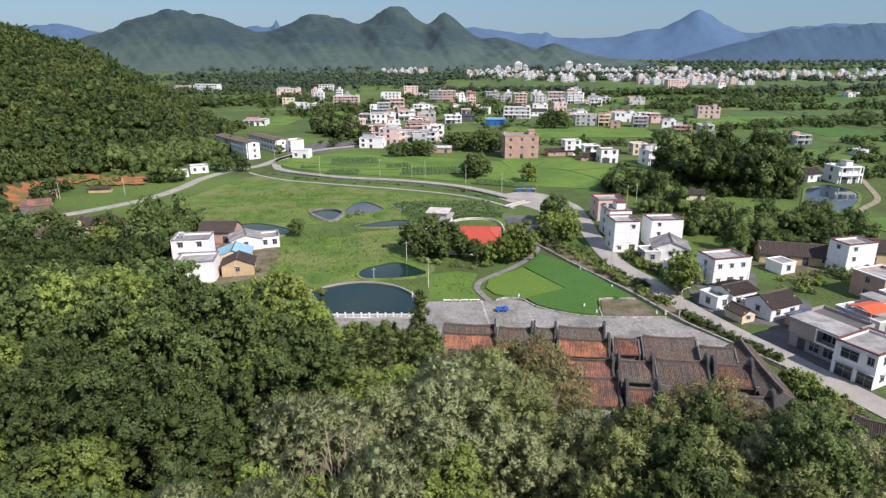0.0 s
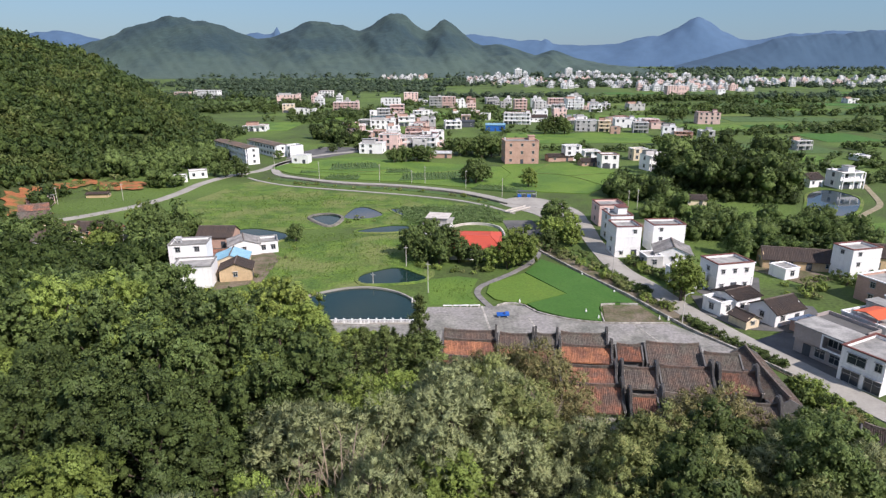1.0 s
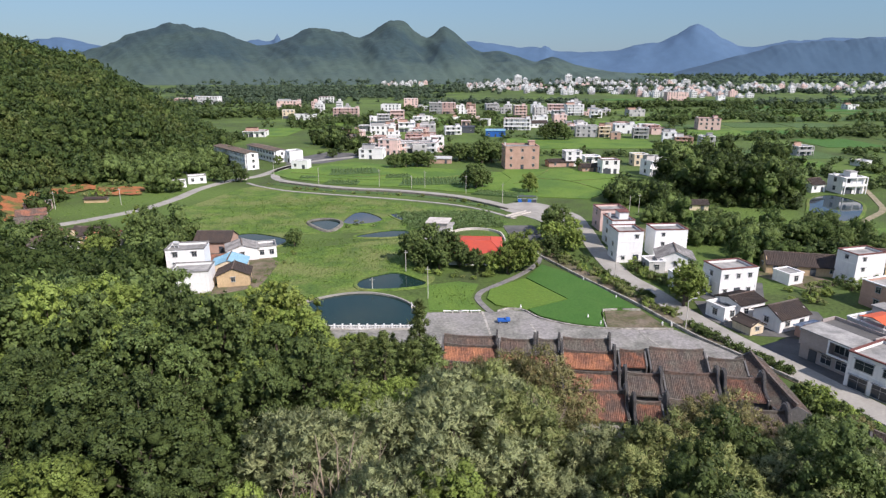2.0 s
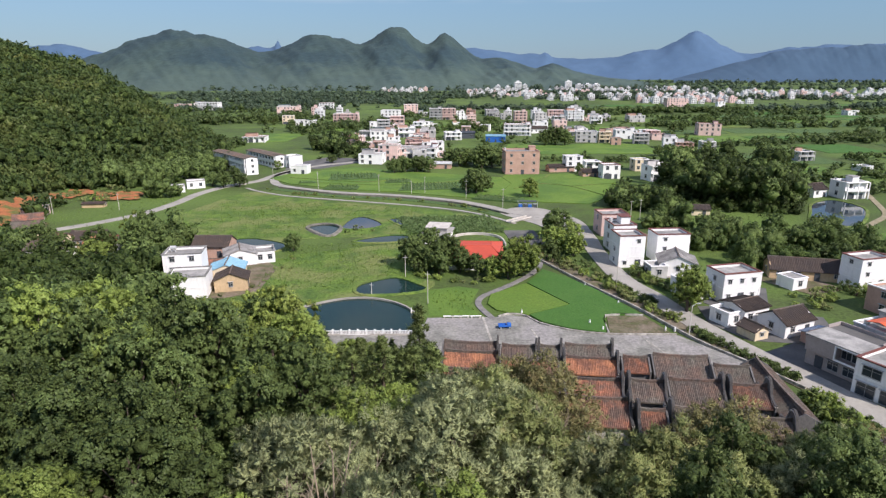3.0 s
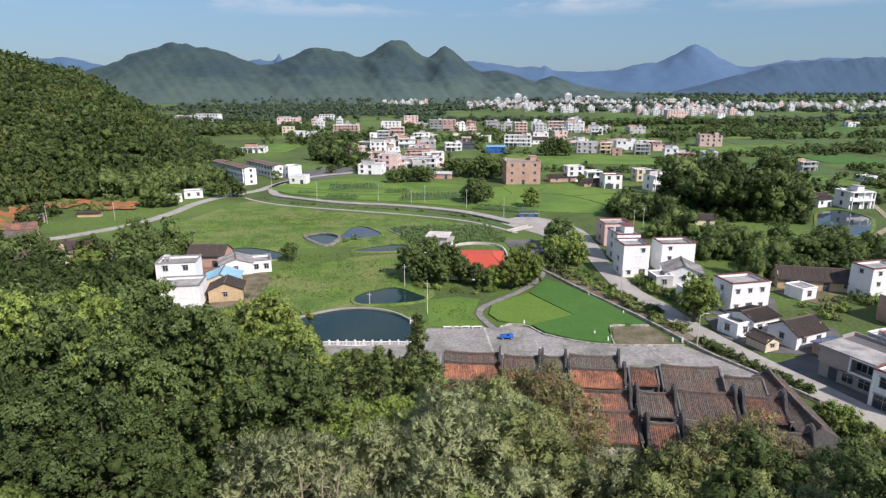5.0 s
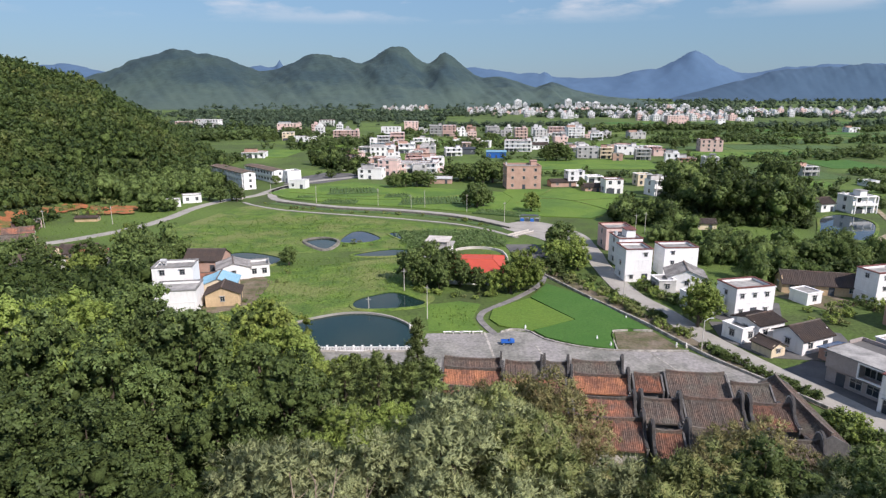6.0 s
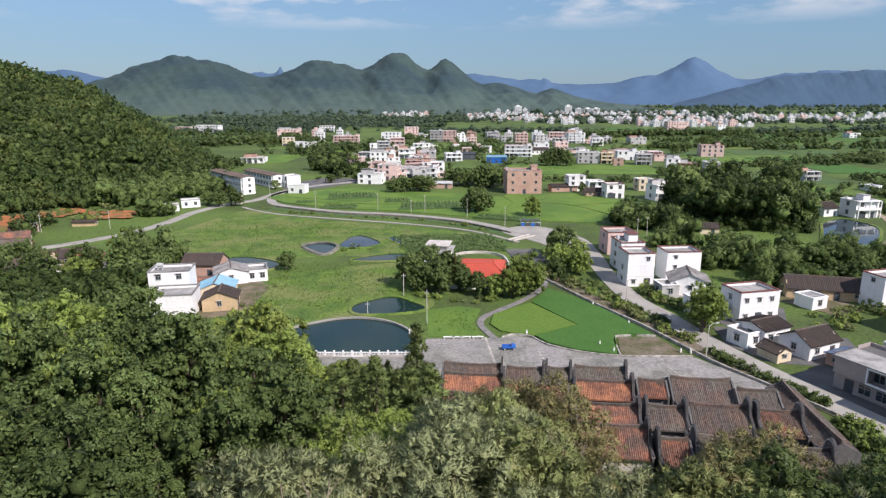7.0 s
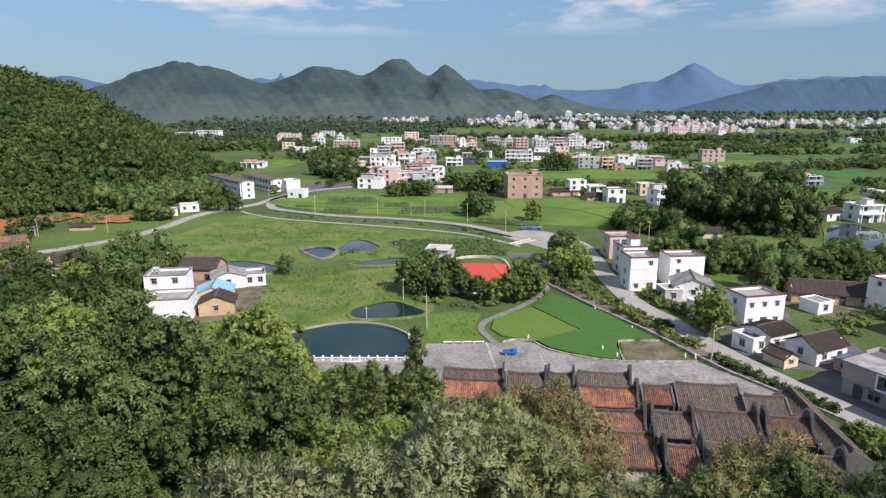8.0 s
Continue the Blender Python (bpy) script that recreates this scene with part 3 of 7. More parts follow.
ROAD_LOW = [(-92, 290), (-84.5, 282), (-70, 271.5), (-54, 265), (-34, 258), (-15, 251), (4, 242), (16, 232), (26, 219)]
ROAD_WEST = [(-160, 196), (-146, 205), (-133, 212), (-117, 233), (-111, 254), (-109, 276), (-102, 296), (-92, 309), (-88, 326), (-82, 345), (-70, 362), (-50, 378), (-36, 400)]
for pts, w, lab in ((ROAD_EAST, 5.6, "pale concrete village road"), (ROAD_MID, 4.2, "pale concrete road curving along the stream"), (ROAD_LOW, 1.6, "narrow concrete footpath along the stream"), (ROAD_WEST, 4.6, "pale concrete road at the foot of the hill")):
    tagged(part("road", ribbon(pts, w, -0.2, 0.2), M["concrete"]), lab, "road", kind="structure")
tagged(part("stream_wall", ribbon(ROAD_MID[3:9], 0.7, -0.2, 0.7, 4.0), M["stone"]), "rough stone embankment wall below the road", "wall", kind="structure")
tagged(part("stream_bed", ribbon(ROAD_MID[3:9], 4.0, -0.2, 0.12, 7.0), M["crop"]), "overgrown weedy stream bed", "stream", kind="structure")
sheet("forecourt", [(22, 236), (30, 246), (40, 243), (50, 224), (49, 205), (38, 207), (33, 218)], 0.14, M["concrete"], "pale concrete road junction", "pavement")
sheet("courtyard", [(20.5, 209), (31, 209), (33, 190), (29, 180), (25, 173), (22.5, 186)], 0.13, M["asphalt"], "grey paved yard beside the red roof", "pavement", False)
sheet("school_yard", [(-88, 346), (-68, 350), (-48, 376), (-50, 392), (-74, 396), (-90, 366)], 0.13, M["asphalt"], "grey paved school yard", "pavement", False)
sheet("car_yard", [(62.5, 113.5), (70, 117.5), (74, 116), (69.5, 109), (73, 100), (70, 96), (66.5, 102.5)], 0.13, M["asphalt"], "shaded paved yard beside the road", "pavement", False)
for ring, m, lab in (([(57, 159), (66, 157), (66, 171), (57, 172)], "concrete", "paved yard between the houses"), ([(57, 150), (62, 139), (75, 137), (81, 150), (70, 155)], "asphalt", "stained paved yard round the house"),
                     ([(57.5, 128), (62, 119), (80, 116), (84, 131), (70, 137), (59, 138)], "asphalt", "dusty paved yard beside the road"), ([(80, 160), (90, 145), (100, 149), (97, 158)], "fallow", "bare earth yard among the houses"),
                     ([(-70, 158), (-60, 140), (-46, 148), (-46, 168), (-56, 180), (-74, 176)], "fallow", "bare earth yard of the farms"), ([(58, 196), (68, 184), (72, 200), (62, 213)], "fallow", "bare earth behind the houses")):
    sheet("yard", ring, 0.09, M[m], lab, "yard", False)
tagged(part("footpath", ribbon([(11.0, 130.5), (9.0, 136), (8.2, 140), (9.2, 144), (12, 147.4), (20.4, 157), (27, 168.5), (29, 183)], 1.5, -0.2, 0.17), M["path"]), "narrow brick garden path", "path", kind="structure")
tagged(part("garden_wall", ribbon([(27, 176), (32, 164), (38, 150), (44, 137.5), (48.5, 125.5), (52, 117), (57, 108.5), (62, 99)], 0.38, -0.2, 0.62), M["stone_curb"]), "low grey stone garden wall", "wall", kind="structure")
tagged(part("planting_strip", ribbon([(30, 176), (34.5, 164), (40.5, 150), (46.5, 137.5), (50.5, 126), (54, 117), (59, 108.5), (64, 98)], 4.0, -0.2, 0.14), M["fallow"]), "weedy planting strip beside the road", "verge", kind="structure")
tagged(part("garden_wall", ribbon([(2.5, 198.7), (5.9, 202.3), (10.8, 203.7), (15.5, 202.2), (18.9, 197.9), (19.6, 189.7)], 0.4, -0.2, 0.8), M["lime"]), "curved pale wall behind the red-roofed hall", "wall", kind="structure")
tagged(part("curb_wall", ribbon([(12.2, 131.6), (14.4, 133.1), (16.6, 132.9), (18.6, 131.8), (20.9, 127.9), (26.6, 124.2), (34.2, 122.0), (48.2, 121.7)], 0.28, -0.2, 0.42), M["stone_curb"]), "low whitewashed curb wall round the paddy", "wall", kind="structure")
tagged(part("plot_curb", ribbon([(34.4, 122.2), (36.2, 132.2), (44.6, 132.2)], 0.28, -0.2, 0.42), M["stone_curb"]), "pale stone curb round the fallow plot", "wall", kind="structure")


# ---------------------------------------------------------------- old halls
def tile_slope(x0, x1, ya, za, yb, zb, period=0.27):
    """A slope of barrel tiles running from the ridge (a) to the eave (b)."""
    s = Shape()
    n = max(2, int((x1 - x0) / period))
    v = []
    for i in range(n + 1):
        x = x0 + (x1 - x0) * i / n
        for dx, dz in ((0.0, 0.0), (0.3, 0.0), (0.42, 0.085), (0.72, 0.085), (0.84, 0.0)):
            if i == n and dx > 0:
                break
            sag = 0.04 * math.sin(i * 1.7 + x0)
            v += [(x + dx * period, ya, za + dz + sag), (x + dx * period, 0.5 * (ya + yb), 0.5 * (za + zb) + dz - 0.12 + sag), (x + dx * period, yb, zb + dz)]
    m = len(v) // 3
    up = yb < ya
    f = []
    for i in range(m - 1):
        for k in range(2):
            q = (3 * i + k, 3 * i + k + 1, 3 * i + k + 4, 3 * i + k + 3)
            f.append(q if up else tuple(reversed(q)))
    s.add(v, f)
    t = 0.18
    s.add([(x0, ya, za - t), (x1, ya, za - t), (x1, yb, zb - t), (x0, yb, zb - t), (x0, ya, za - 0.02), (x1, ya, za - 0.02), (x1, yb, zb - 0.02), (x0, yb, zb - 0.02)],
          [(0, 1, 2, 3), (0, 4, 5, 1), (1, 5, 6, 2), (2, 6, 7, 3), (3, 7, 4, 0)])
    return s


def ear_profile(half, ze, zr):
    """The outline of a gable that rises in a rounded ear above the ridge."""
    r = min(1.25, half * 0.42)
    left = [(-half - 0.45, ze + 0.5), (-half - 0.1, ze + 0.4), (-half * 0.75, ze + 0.62), (-r - 0.42, zr - 0.55), (-r - 0.12, zr + 0.15)]
    arc = [(-r * math.cos(a), zr + 0.3 + 1.35 * math.sin(a)) for a in (radians(d) for d in range(5, 176, 17))]
    return left + arc + [(-y, z) for y, z in reversed(left)]


def old_hall(x0, x1, y, half, zr, rot=0.0, tile="tile_red", north="tile_grey", ears=(True, True), label="old village hall with a clay tile roof", pale=False):
    """One hall of the old village: walls, two tiled slopes, a ridge and thick gable walls."""
    w, ze = x1 - x0, zr - half * 0.52
    root = thing("old_hall", (x0 + x1) / 2, y, 0, rot, label, "hall", "old halls")
    a, b = -w / 2, w / 2
    s = Shape().box(a + 0.05, b - 0.05, -half + 0.35, half - 0.35, -1.0, ze - 0.1)
    part("wall", s, M["lime" if pale else "grey_brick"], root)
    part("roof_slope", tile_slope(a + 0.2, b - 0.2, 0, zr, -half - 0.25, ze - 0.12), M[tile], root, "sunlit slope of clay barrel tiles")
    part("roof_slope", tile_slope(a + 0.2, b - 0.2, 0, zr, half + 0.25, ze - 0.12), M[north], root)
    rows = []
    for i in range(13):
        u = a + 0.2 + (w - 0.4) * i / 12
        rows += [(u, py, zr + up) for py, up in ((-0.17, -0.1), (0.17, -0.1), (0.17, 0.32 + 0.35 * abs(2 * u / w) ** 3), (-0.17, 0.32 + 0.35 * abs(2 * u / w) ** 3))]
    s = Shape().add(rows, [(4 * i + (k + 1) % 4, 4 * i + k, 4 * i + 4 + k, 4 * i + 4 + (k + 1) % 4) for i in range(12) for k in range(4)] + [(0, 1, 2, 3), (51, 50, 49, 48)])
    part("ridge", s, M["tile_grey"], root, "dark mortar ridge with lifted ends")
    for side, ear in zip((a, b), ears):
        x = side - 0.2
        if ear:
            prof = ear_profile(half, ze, zr)
            g = part("gable_wall", Shape().plate([(half + 0.3, -1.0), (-half - 0.3, -1.0)] + prof, x + 0.06, x + 0.3), M["soot_brick"], root, "blackened brick gable with a rounded ear top")
            band = Shape()
            rows = [(px, py, pz + up) for py, pz in prof for px, up in ((x + 0.0, 0.0), (x + 0.36, 0.0), (x + 0.36, 0.13), (x + 0.0, 0.13))]
            band.add(rows, [(4 * i + k, 4 * i + (k + 1) % 4, 4 * i + 4 + (k + 1) % 4, 4 * i + 4 + k) for i in range(len(prof) - 1) for k in range(4)] + [(3, 2, 1, 0), tuple(len(rows) - 4 + k for k in range(4))])
            part("coping", band, M["coping"], g, "black tile coping")
            for px in (x - 0.02, x + 0.28):
                line = Shape()
                rows = [(px + dx, py, pz - dz) for py, pz in prof for dx, dz in ((0.0, 0.02), (0.1, 0.02), (0.1, 0.24), (0.0, 0.24))]
                line.add(rows, [(4 * i + (k + 1) % 4, 4 * i + k, 4 * i + 4 + k, 4 * i + 4 + (k + 1) % 4) for i in range(len(prof) - 1) for k in range(4)] + [(0, 1, 2, 3), tuple(len(rows) - 1 - k for k in range(4))])
                part("lime_line", line, M["lime"], g, "pale lime line below the coping")
        else:
            part("gable_wall", Shape().plate([(half, -1.0), (-half, -1.0), (-half - 0.1, ze + 0.12), (0, zr + 0.26), (half + 0.1, ze + 0.12)], x + 0.04, x + 0.32), M["soot_brick"], root)
    return root


LEAN = -6.5
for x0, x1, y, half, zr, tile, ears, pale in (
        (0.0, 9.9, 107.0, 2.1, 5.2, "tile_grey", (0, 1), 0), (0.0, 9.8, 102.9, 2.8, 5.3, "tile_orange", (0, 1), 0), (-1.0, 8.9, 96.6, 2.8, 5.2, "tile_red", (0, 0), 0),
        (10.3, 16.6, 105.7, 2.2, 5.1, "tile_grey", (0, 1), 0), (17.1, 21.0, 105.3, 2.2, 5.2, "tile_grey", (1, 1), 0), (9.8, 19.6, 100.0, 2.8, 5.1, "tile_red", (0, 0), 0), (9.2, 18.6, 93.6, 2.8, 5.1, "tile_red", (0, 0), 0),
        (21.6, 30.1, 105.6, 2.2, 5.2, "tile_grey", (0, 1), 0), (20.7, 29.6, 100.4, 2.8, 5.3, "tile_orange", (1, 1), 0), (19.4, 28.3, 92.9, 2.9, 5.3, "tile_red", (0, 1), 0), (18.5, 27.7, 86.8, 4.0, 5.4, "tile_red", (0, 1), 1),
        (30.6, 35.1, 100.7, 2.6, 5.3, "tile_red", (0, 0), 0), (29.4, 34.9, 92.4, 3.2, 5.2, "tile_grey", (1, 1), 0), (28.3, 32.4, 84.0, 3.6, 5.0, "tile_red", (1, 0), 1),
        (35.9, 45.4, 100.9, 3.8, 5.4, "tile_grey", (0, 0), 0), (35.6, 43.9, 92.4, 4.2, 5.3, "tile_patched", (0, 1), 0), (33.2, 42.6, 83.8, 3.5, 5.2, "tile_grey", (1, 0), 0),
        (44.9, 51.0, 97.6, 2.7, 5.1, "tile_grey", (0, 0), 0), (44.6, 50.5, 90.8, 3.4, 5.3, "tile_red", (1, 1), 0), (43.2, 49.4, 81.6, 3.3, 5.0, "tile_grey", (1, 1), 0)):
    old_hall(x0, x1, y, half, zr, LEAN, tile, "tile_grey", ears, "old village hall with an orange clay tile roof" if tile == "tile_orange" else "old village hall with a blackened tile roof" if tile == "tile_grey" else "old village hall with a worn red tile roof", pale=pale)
old_hall(44.1, 62.5, 92.6, 2.3, 4.5, 85, "tile_grey", "tile_grey", (False, False), "long low row house with a mossy grey tile roof")
old_hall(50.6, 57.0, 74.2, 2.7, 4.6, -14, "tile_grey", "tile_grey", (True, False), "old hall with a blackened tile roof")
old_hall(58.8, 65.2, 75.6, 2.6, 4.4, -32, "tile_brown", "tile_grey", (False, False), "derelict old house with a broken tile roof")
old_hall(54.6, 61.4, 67.8, 2.8, 4.8, -32, "tile_red", "tile_grey", (False, False), "derelict old house with a broken tile roof")
old_hall(50.2, 57.0, 60.2, 2.8, 4.6, -32, "tile_grey", "tile_grey", (True, False), "derelict old house with a broken tile roof")
old_hall(-26.2, -21.4, 107.6, 2.2, 3.8, 8, "tile_orange", "tile_grey", (False, False), "small shrine roof of orange tiles among trees")


# ---------------------------------------------------------------- houses
WINDOWS = {}


def window(parent, x, y, z, rot, w=1.3, h=1.4):
    """A window on a facade: proud frame with sill, dark pane."""
    key = (round(w, 1), round(h, 1))
    if key not in WINDOWS:
        f = Shape()
        o = [(-w / 2 - 0.09, -0.16), (w / 2 + 0.09, -0.16), (w / 2 + 0.09, h + 0.09), (-w / 2 - 0.09, h + 0.09)]
        i = [(-w / 2, 0.0), (w / 2, 0.0), (w / 2, h), (-w / 2, h)]
        f.add([(px, -0.08, pz) for px, pz in o + i] + [(px, 0.02, pz) for px, pz in o + i],
              [q for k in range(4) for n in [(k + 1) % 4] for q in ((k, n, 4 + n, 4 + k), (k, 8 + k, 8 + n, n), (4 + k, 4 + n, 12 + n, 12 + k))])
        f.box(-0.03, 0.03, -0.06, 0.02, 0.0, h).box(-w / 2, w / 2, -0.06, 0.02, h * 0.66, h * 0.66 + 0.05).box(-w / 2 - 0.22, w / 2 + 0.22, -0.42, 0.02, h + 0.14, h + 0.22)
        WINDOWS[key] = (f.mesh("window", M["frame"]), Shape().box(-w / 2, w / 2, -0.03, 0.02, 0, h).mesh("pane", M["glass"]))
    ob = part("window", WINDOWS[key][0], None, parent)
    ob.matrix_basis = pose(x, y, z, 0, 0, rot)
    part("pane", WINDOWS[key][1], None, ob)
    return ob


def door(parent, x, y, rot, w=1.5, h=2.4, z=0.0):
    s = Shape().box(-w / 2, w / 2, -0.08, 0.02, 0, h).box(-w / 2 + 0.12, -0.04, -0.11, -0.07, 0.1, h - 0.15).box(0.04, w / 2 - 0.12, -0.11, -0.07, 0.1, h - 0.15)
    ob = part("door", s, M["dark_metal"], parent)
    ob.matrix_basis = pose(x, y, z, 0, 0, rot)
    return ob


def flat_house(x, y, w, d, h, rot=0.0, wall="white", trim="white", storeys=3, label="white rendered concrete house with a flat roof", sides=(1, 1, 1), bays=0, stair=True, balcony=False, low=0.8, win=1.0, miss=0.0):
    """A flat-roofed concrete house with parapet, roof stair, windows and door. sides: windows at front, left, right."""
    root = thing("house", x, y, 0, rot, label, "house", "village houses")
    a, b, c, e = -w / 2, w / 2, -d / 2, d / 2
    body = h - low
    part("wall", Shape().box(a, b, c, e, -0.5, body), M[wall], root)
    part("roof", Shape().box(a + 0.2, b - 0.2, c + 0.2, e - 0.2, body - 0.05, body + 0.12), M["roof_slab"], root, "stained concrete roof deck")
    t = 0.2
    s = Shape().box(a, b, c, c + t, body, h - 0.12).box(a, b, e - t, e, body, h - 0.12).box(a, a + t, c + t, e - t, body, h - 0.12).box(b - t, b, c + t, e - t, body, h - 0.12)
    part("parapet", s, M[wall], root)
    o, i = 0.14, 0.28
    s = Shape().box(a - o, b + o, c - o, c + i, h - 0.12, h + 0.1).box(a - o, b + o, e - i, e + o, h - 0.12, h + 0.1)
    s.box(a - o, a + i, c + i, e - i, h - 0.12, h + 0.1).box(b - i, b + o, c + i, e - i, h - 0.12, h + 0.1)
    part("coping", s, M[trim], root)
    sh = h / storeys
    if h > 4.5:
        s = Shape()
        for k in range(1, storeys):
            s.box(a - 0.06, b + 0.06, c - 0.06, c + 0.1, k * sh - 0.12, k * sh + 0.05)
            s.box(a - 0.06, a + 0.1, c + 0.1, e + 0.06, k * sh - 0.12, k * sh + 0.05)
        part("string_course", s, M[wall], root)
    if stair:
        sw, sd = min(3.2, w * 0.4), min(4.0, d * 0.45)
        s = Shape().box(b - sw - 0.6, b - 0.6, e - sd - 0.5, e - 0.5, body, h + 1.5)
        st = part("stair_head", s, M[wall], root)
        tank = part("roof_tank", Shape().tube([(a + 1.4, e - 1.5, body + 0.12), (a + 1.4, e - 1.5, body + 1.5)], [0.55, 0.5], 10), M["pale_metal"], root, "steel water tank on the roof")
        part("stair_roof", Shape().box(b - sw - 0.9, b - 0.3, e - sd - 0.8, e - 0.2, h + 1.5, h + 1.68), M[trim if trim != "white" else "roof_slab"], st)
    ww = (1.1 if sh > 2.6 else 0.9) * win
    wh = min(1.3, sh * 0.42) * win
    n = bays or max(1, int(w / 4.2))
    m = max(1, int(d / 5.0))
    for k in range(storeys):
        z = k * sh + sh * 0.33
        if sides[0]:
            for i in range(n):
                px = a + w * (i + 0.5) / n
                if k == 0 and i == n // 2 and h > 4:
                    door(root, px, c, 0, 1.6, min(2.4, sh * 0.75))
                elif random.random() >= miss:
                    window(root, px, c, z, 0, ww, wh)
        for i in range(m):
            py = c + d * (i + 0.5) / m
            if sides[1] and random.random() >= miss:
                window(root, a, py, z, -90, ww, wh)
            if sides[2] and random.random() >= miss:
                window(root, b, py, z, 90, ww, wh)
    if balcony:
        for k in range(1, storeys):
            bal = part("balcony", Shape().box(a + 0.3, a + w * 0.5, c - 1.2, c, k * sh - 0.15, k * sh).box(a + 0.3, a + w * 0.5, c - 1.2, c - 1.08, k * sh, k * sh + 0.9)
                       .box(a + 0.3, a + 0.42, c - 1.08, c, k * sh, k * sh + 0.9).box(a + w * 0.5 - 0.12, a + w * 0.5, c - 1.08, c, k * sh, k * sh + 0.9), M[wall], root)
    return root


def gable_house(x, y, w, d, h, rise, rot=0.0, wall="white", roof="tile_brown", label="single-storey house with a tiled gable roof", windows=2, doors=True):
    """A low house whose ridge runs along its own x."""
    root = thing("house", x, y, 0, rot, label, "house", "village houses")
    a, b, c, e = -w / 2, w / 2, -d / 2, d / 2
    part("wall", Shape().box(a, b, c, e, -0.5, h), M[wall], root)
    for x0 in (a, b - 0.25):
        part("gable", Shape().plate([(e, h), (c, h), (0, h + rise)], x0, x0 + 0.25), M[wall], root)
    o, k = 0.45, rise / (d / 2)
    part("roof_slope", tile_slope(a - 0.3, b + 0.3, 0, h + rise + 0.12, c - o, h - o * k + 0.12, 0.4), M[roof], root)
    part("roof_slope", tile_slope(a - 0.3, b + 0.3, 0, h + rise + 0.12, e + o, h - o * k + 0.12, 0.4), M[roof], root)
    part("ridge", Shape().box(a - 0.3, b + 0.3, -0.15, 0.15, h + rise, h + rise + 0.28), M["tile_grey"], root)
    for i in range(windows):
        px = a + w * (i + 0.5) / max(windows, 1)
        if doors and i == windows // 2:
            door(root, px, c, 0, 1.3, min(2.2, h * 0.8))
        else:
            window(root, px, c, h * 0.4, 0, 1.1, min(1.2, h * 0.4))
    window(root, a, 0, h * 0.45, -90, 0.9, min(1.1, h * 0.35))
    window(root, b, 0, h * 0.45, 90, 0.9, min(1.1, h * 0.35))
    return root


MAROON = "white rendered house with maroon coping on its flat roof"
# houses along the east road
flat_house(51.9, 171.3, 7.2, 7.5, 9.1, 4, "white", "trim_red", 3, MAROON, (1, 1, 0), 2, False, False, 0.8, 0.75, 0.5)
flat_house(65.0, 175.8, 9.5, 7.0, 8.3, 4, "white", "trim_red", 3, MAROON, (1, 1, 0), 2, False, False, 0.8, 0.75, 0.7)
flat_house(54.0, 186.5, 7.0, 8.5, 8.5, 4, "white", "trim_red", 3, MAROON, (0, 1, 0), 2, True)
flat_house(56.4, 205.9, 9.0, 8.5, 7.3, 4, "pink", "trim_red", 2, "pale pink tiled house with maroon coping", (1, 1, 0), 2, False)
gable_house(63.2, 163.6, 8.6, 9.4, 3.6, 2.0, 76, "white", "tile_pale", "white cottage with a worn grey gable roof and satellite dish", 2)
flat_house(56.5, 160.5, 4.5, 5.0, 3.4, 6, "grey_wall", "white", 1, "small grey rendered outbuilding", (1, 1, 0), 1, False)
flat_house(69.2, 144.0, 9.6, 6.8, 7.3, 13, "white", "trim_red", 2, MAROON, (1, 1, 1), 3, False, False, 0.8, 0.75, 0.2)
flat_house(60.2, 145.5, 6.2, 8.0, 4.2, 13, "white", "white", 1, "low white rendered annex with a flat roof", (1, 1, 0), 2, False)
flat_house(74.8, 147.5, 2.6, 6.0, 6.0, 13, "white", "white", 2, "narrow white rendered side wing", (1, 0, 0), 1, False)
flat_house(61.4, 128.6, 4.6, 5.0, 3.3, 24, "white", "white", 1, "low white rendered annex beside the road", (1, 1, 0), 1, False)
gable_house(66.0, 130.6, 7.4, 6.6, 3.7, 0.9, 24, "white", "tile_brown", "white house with a dark low tiled roof", 2)
gable_house(71.9, 124.4, 8.6, 6.6, 3.2, 1.8, 24, "white", "tile_brown", "white rendered house with a dark brown gable roof", 2)
gable_house(63.6, 121.4, 4.6, 3.6, 2.1, 0.9, 112, "cream", "tile_brown", "small roadside hut with a brown tiled roof", 1)
gable_house(75.2, 118.2, 5.6, 3.6, 2.3, 0.4, 24, "brick", "navy_sheet", "low red brick shed with a faded navy metal roof", 1)
flat_house(106.6, 152.6, 9.2, 6.0, 8.0, 15, "white", "trim_red", 3, MAROON, (1, 1, 0), 2, False, False, 0.8, 0.8, 0.4)
flat_house(88.0, 151.5, 4.7, 5.0, 3.0, 20, "white", "white", 1, "small white prefabricated cabin", (1, 0, 0), 1, False, False, 0.3)
gable_house(95.5, 159.5, 18.0, 7.0, 2.7, 2.3, -14, "tan", "tile_brown", "long old mud-walled house with a dark tiled roof", 4)
gable_house(116.0, 160.0, 16.0, 8.0, 3.6, 2.4, -10, "tan", "tile_brown", "old house with a sagging dark tiled roof", 3)
gable_house(112.0, 140.0, 9.0, 7.0, 3.4, 2.0, 18, "brick", "tile_brown", "low brick house with a brown tiled roof", 2)


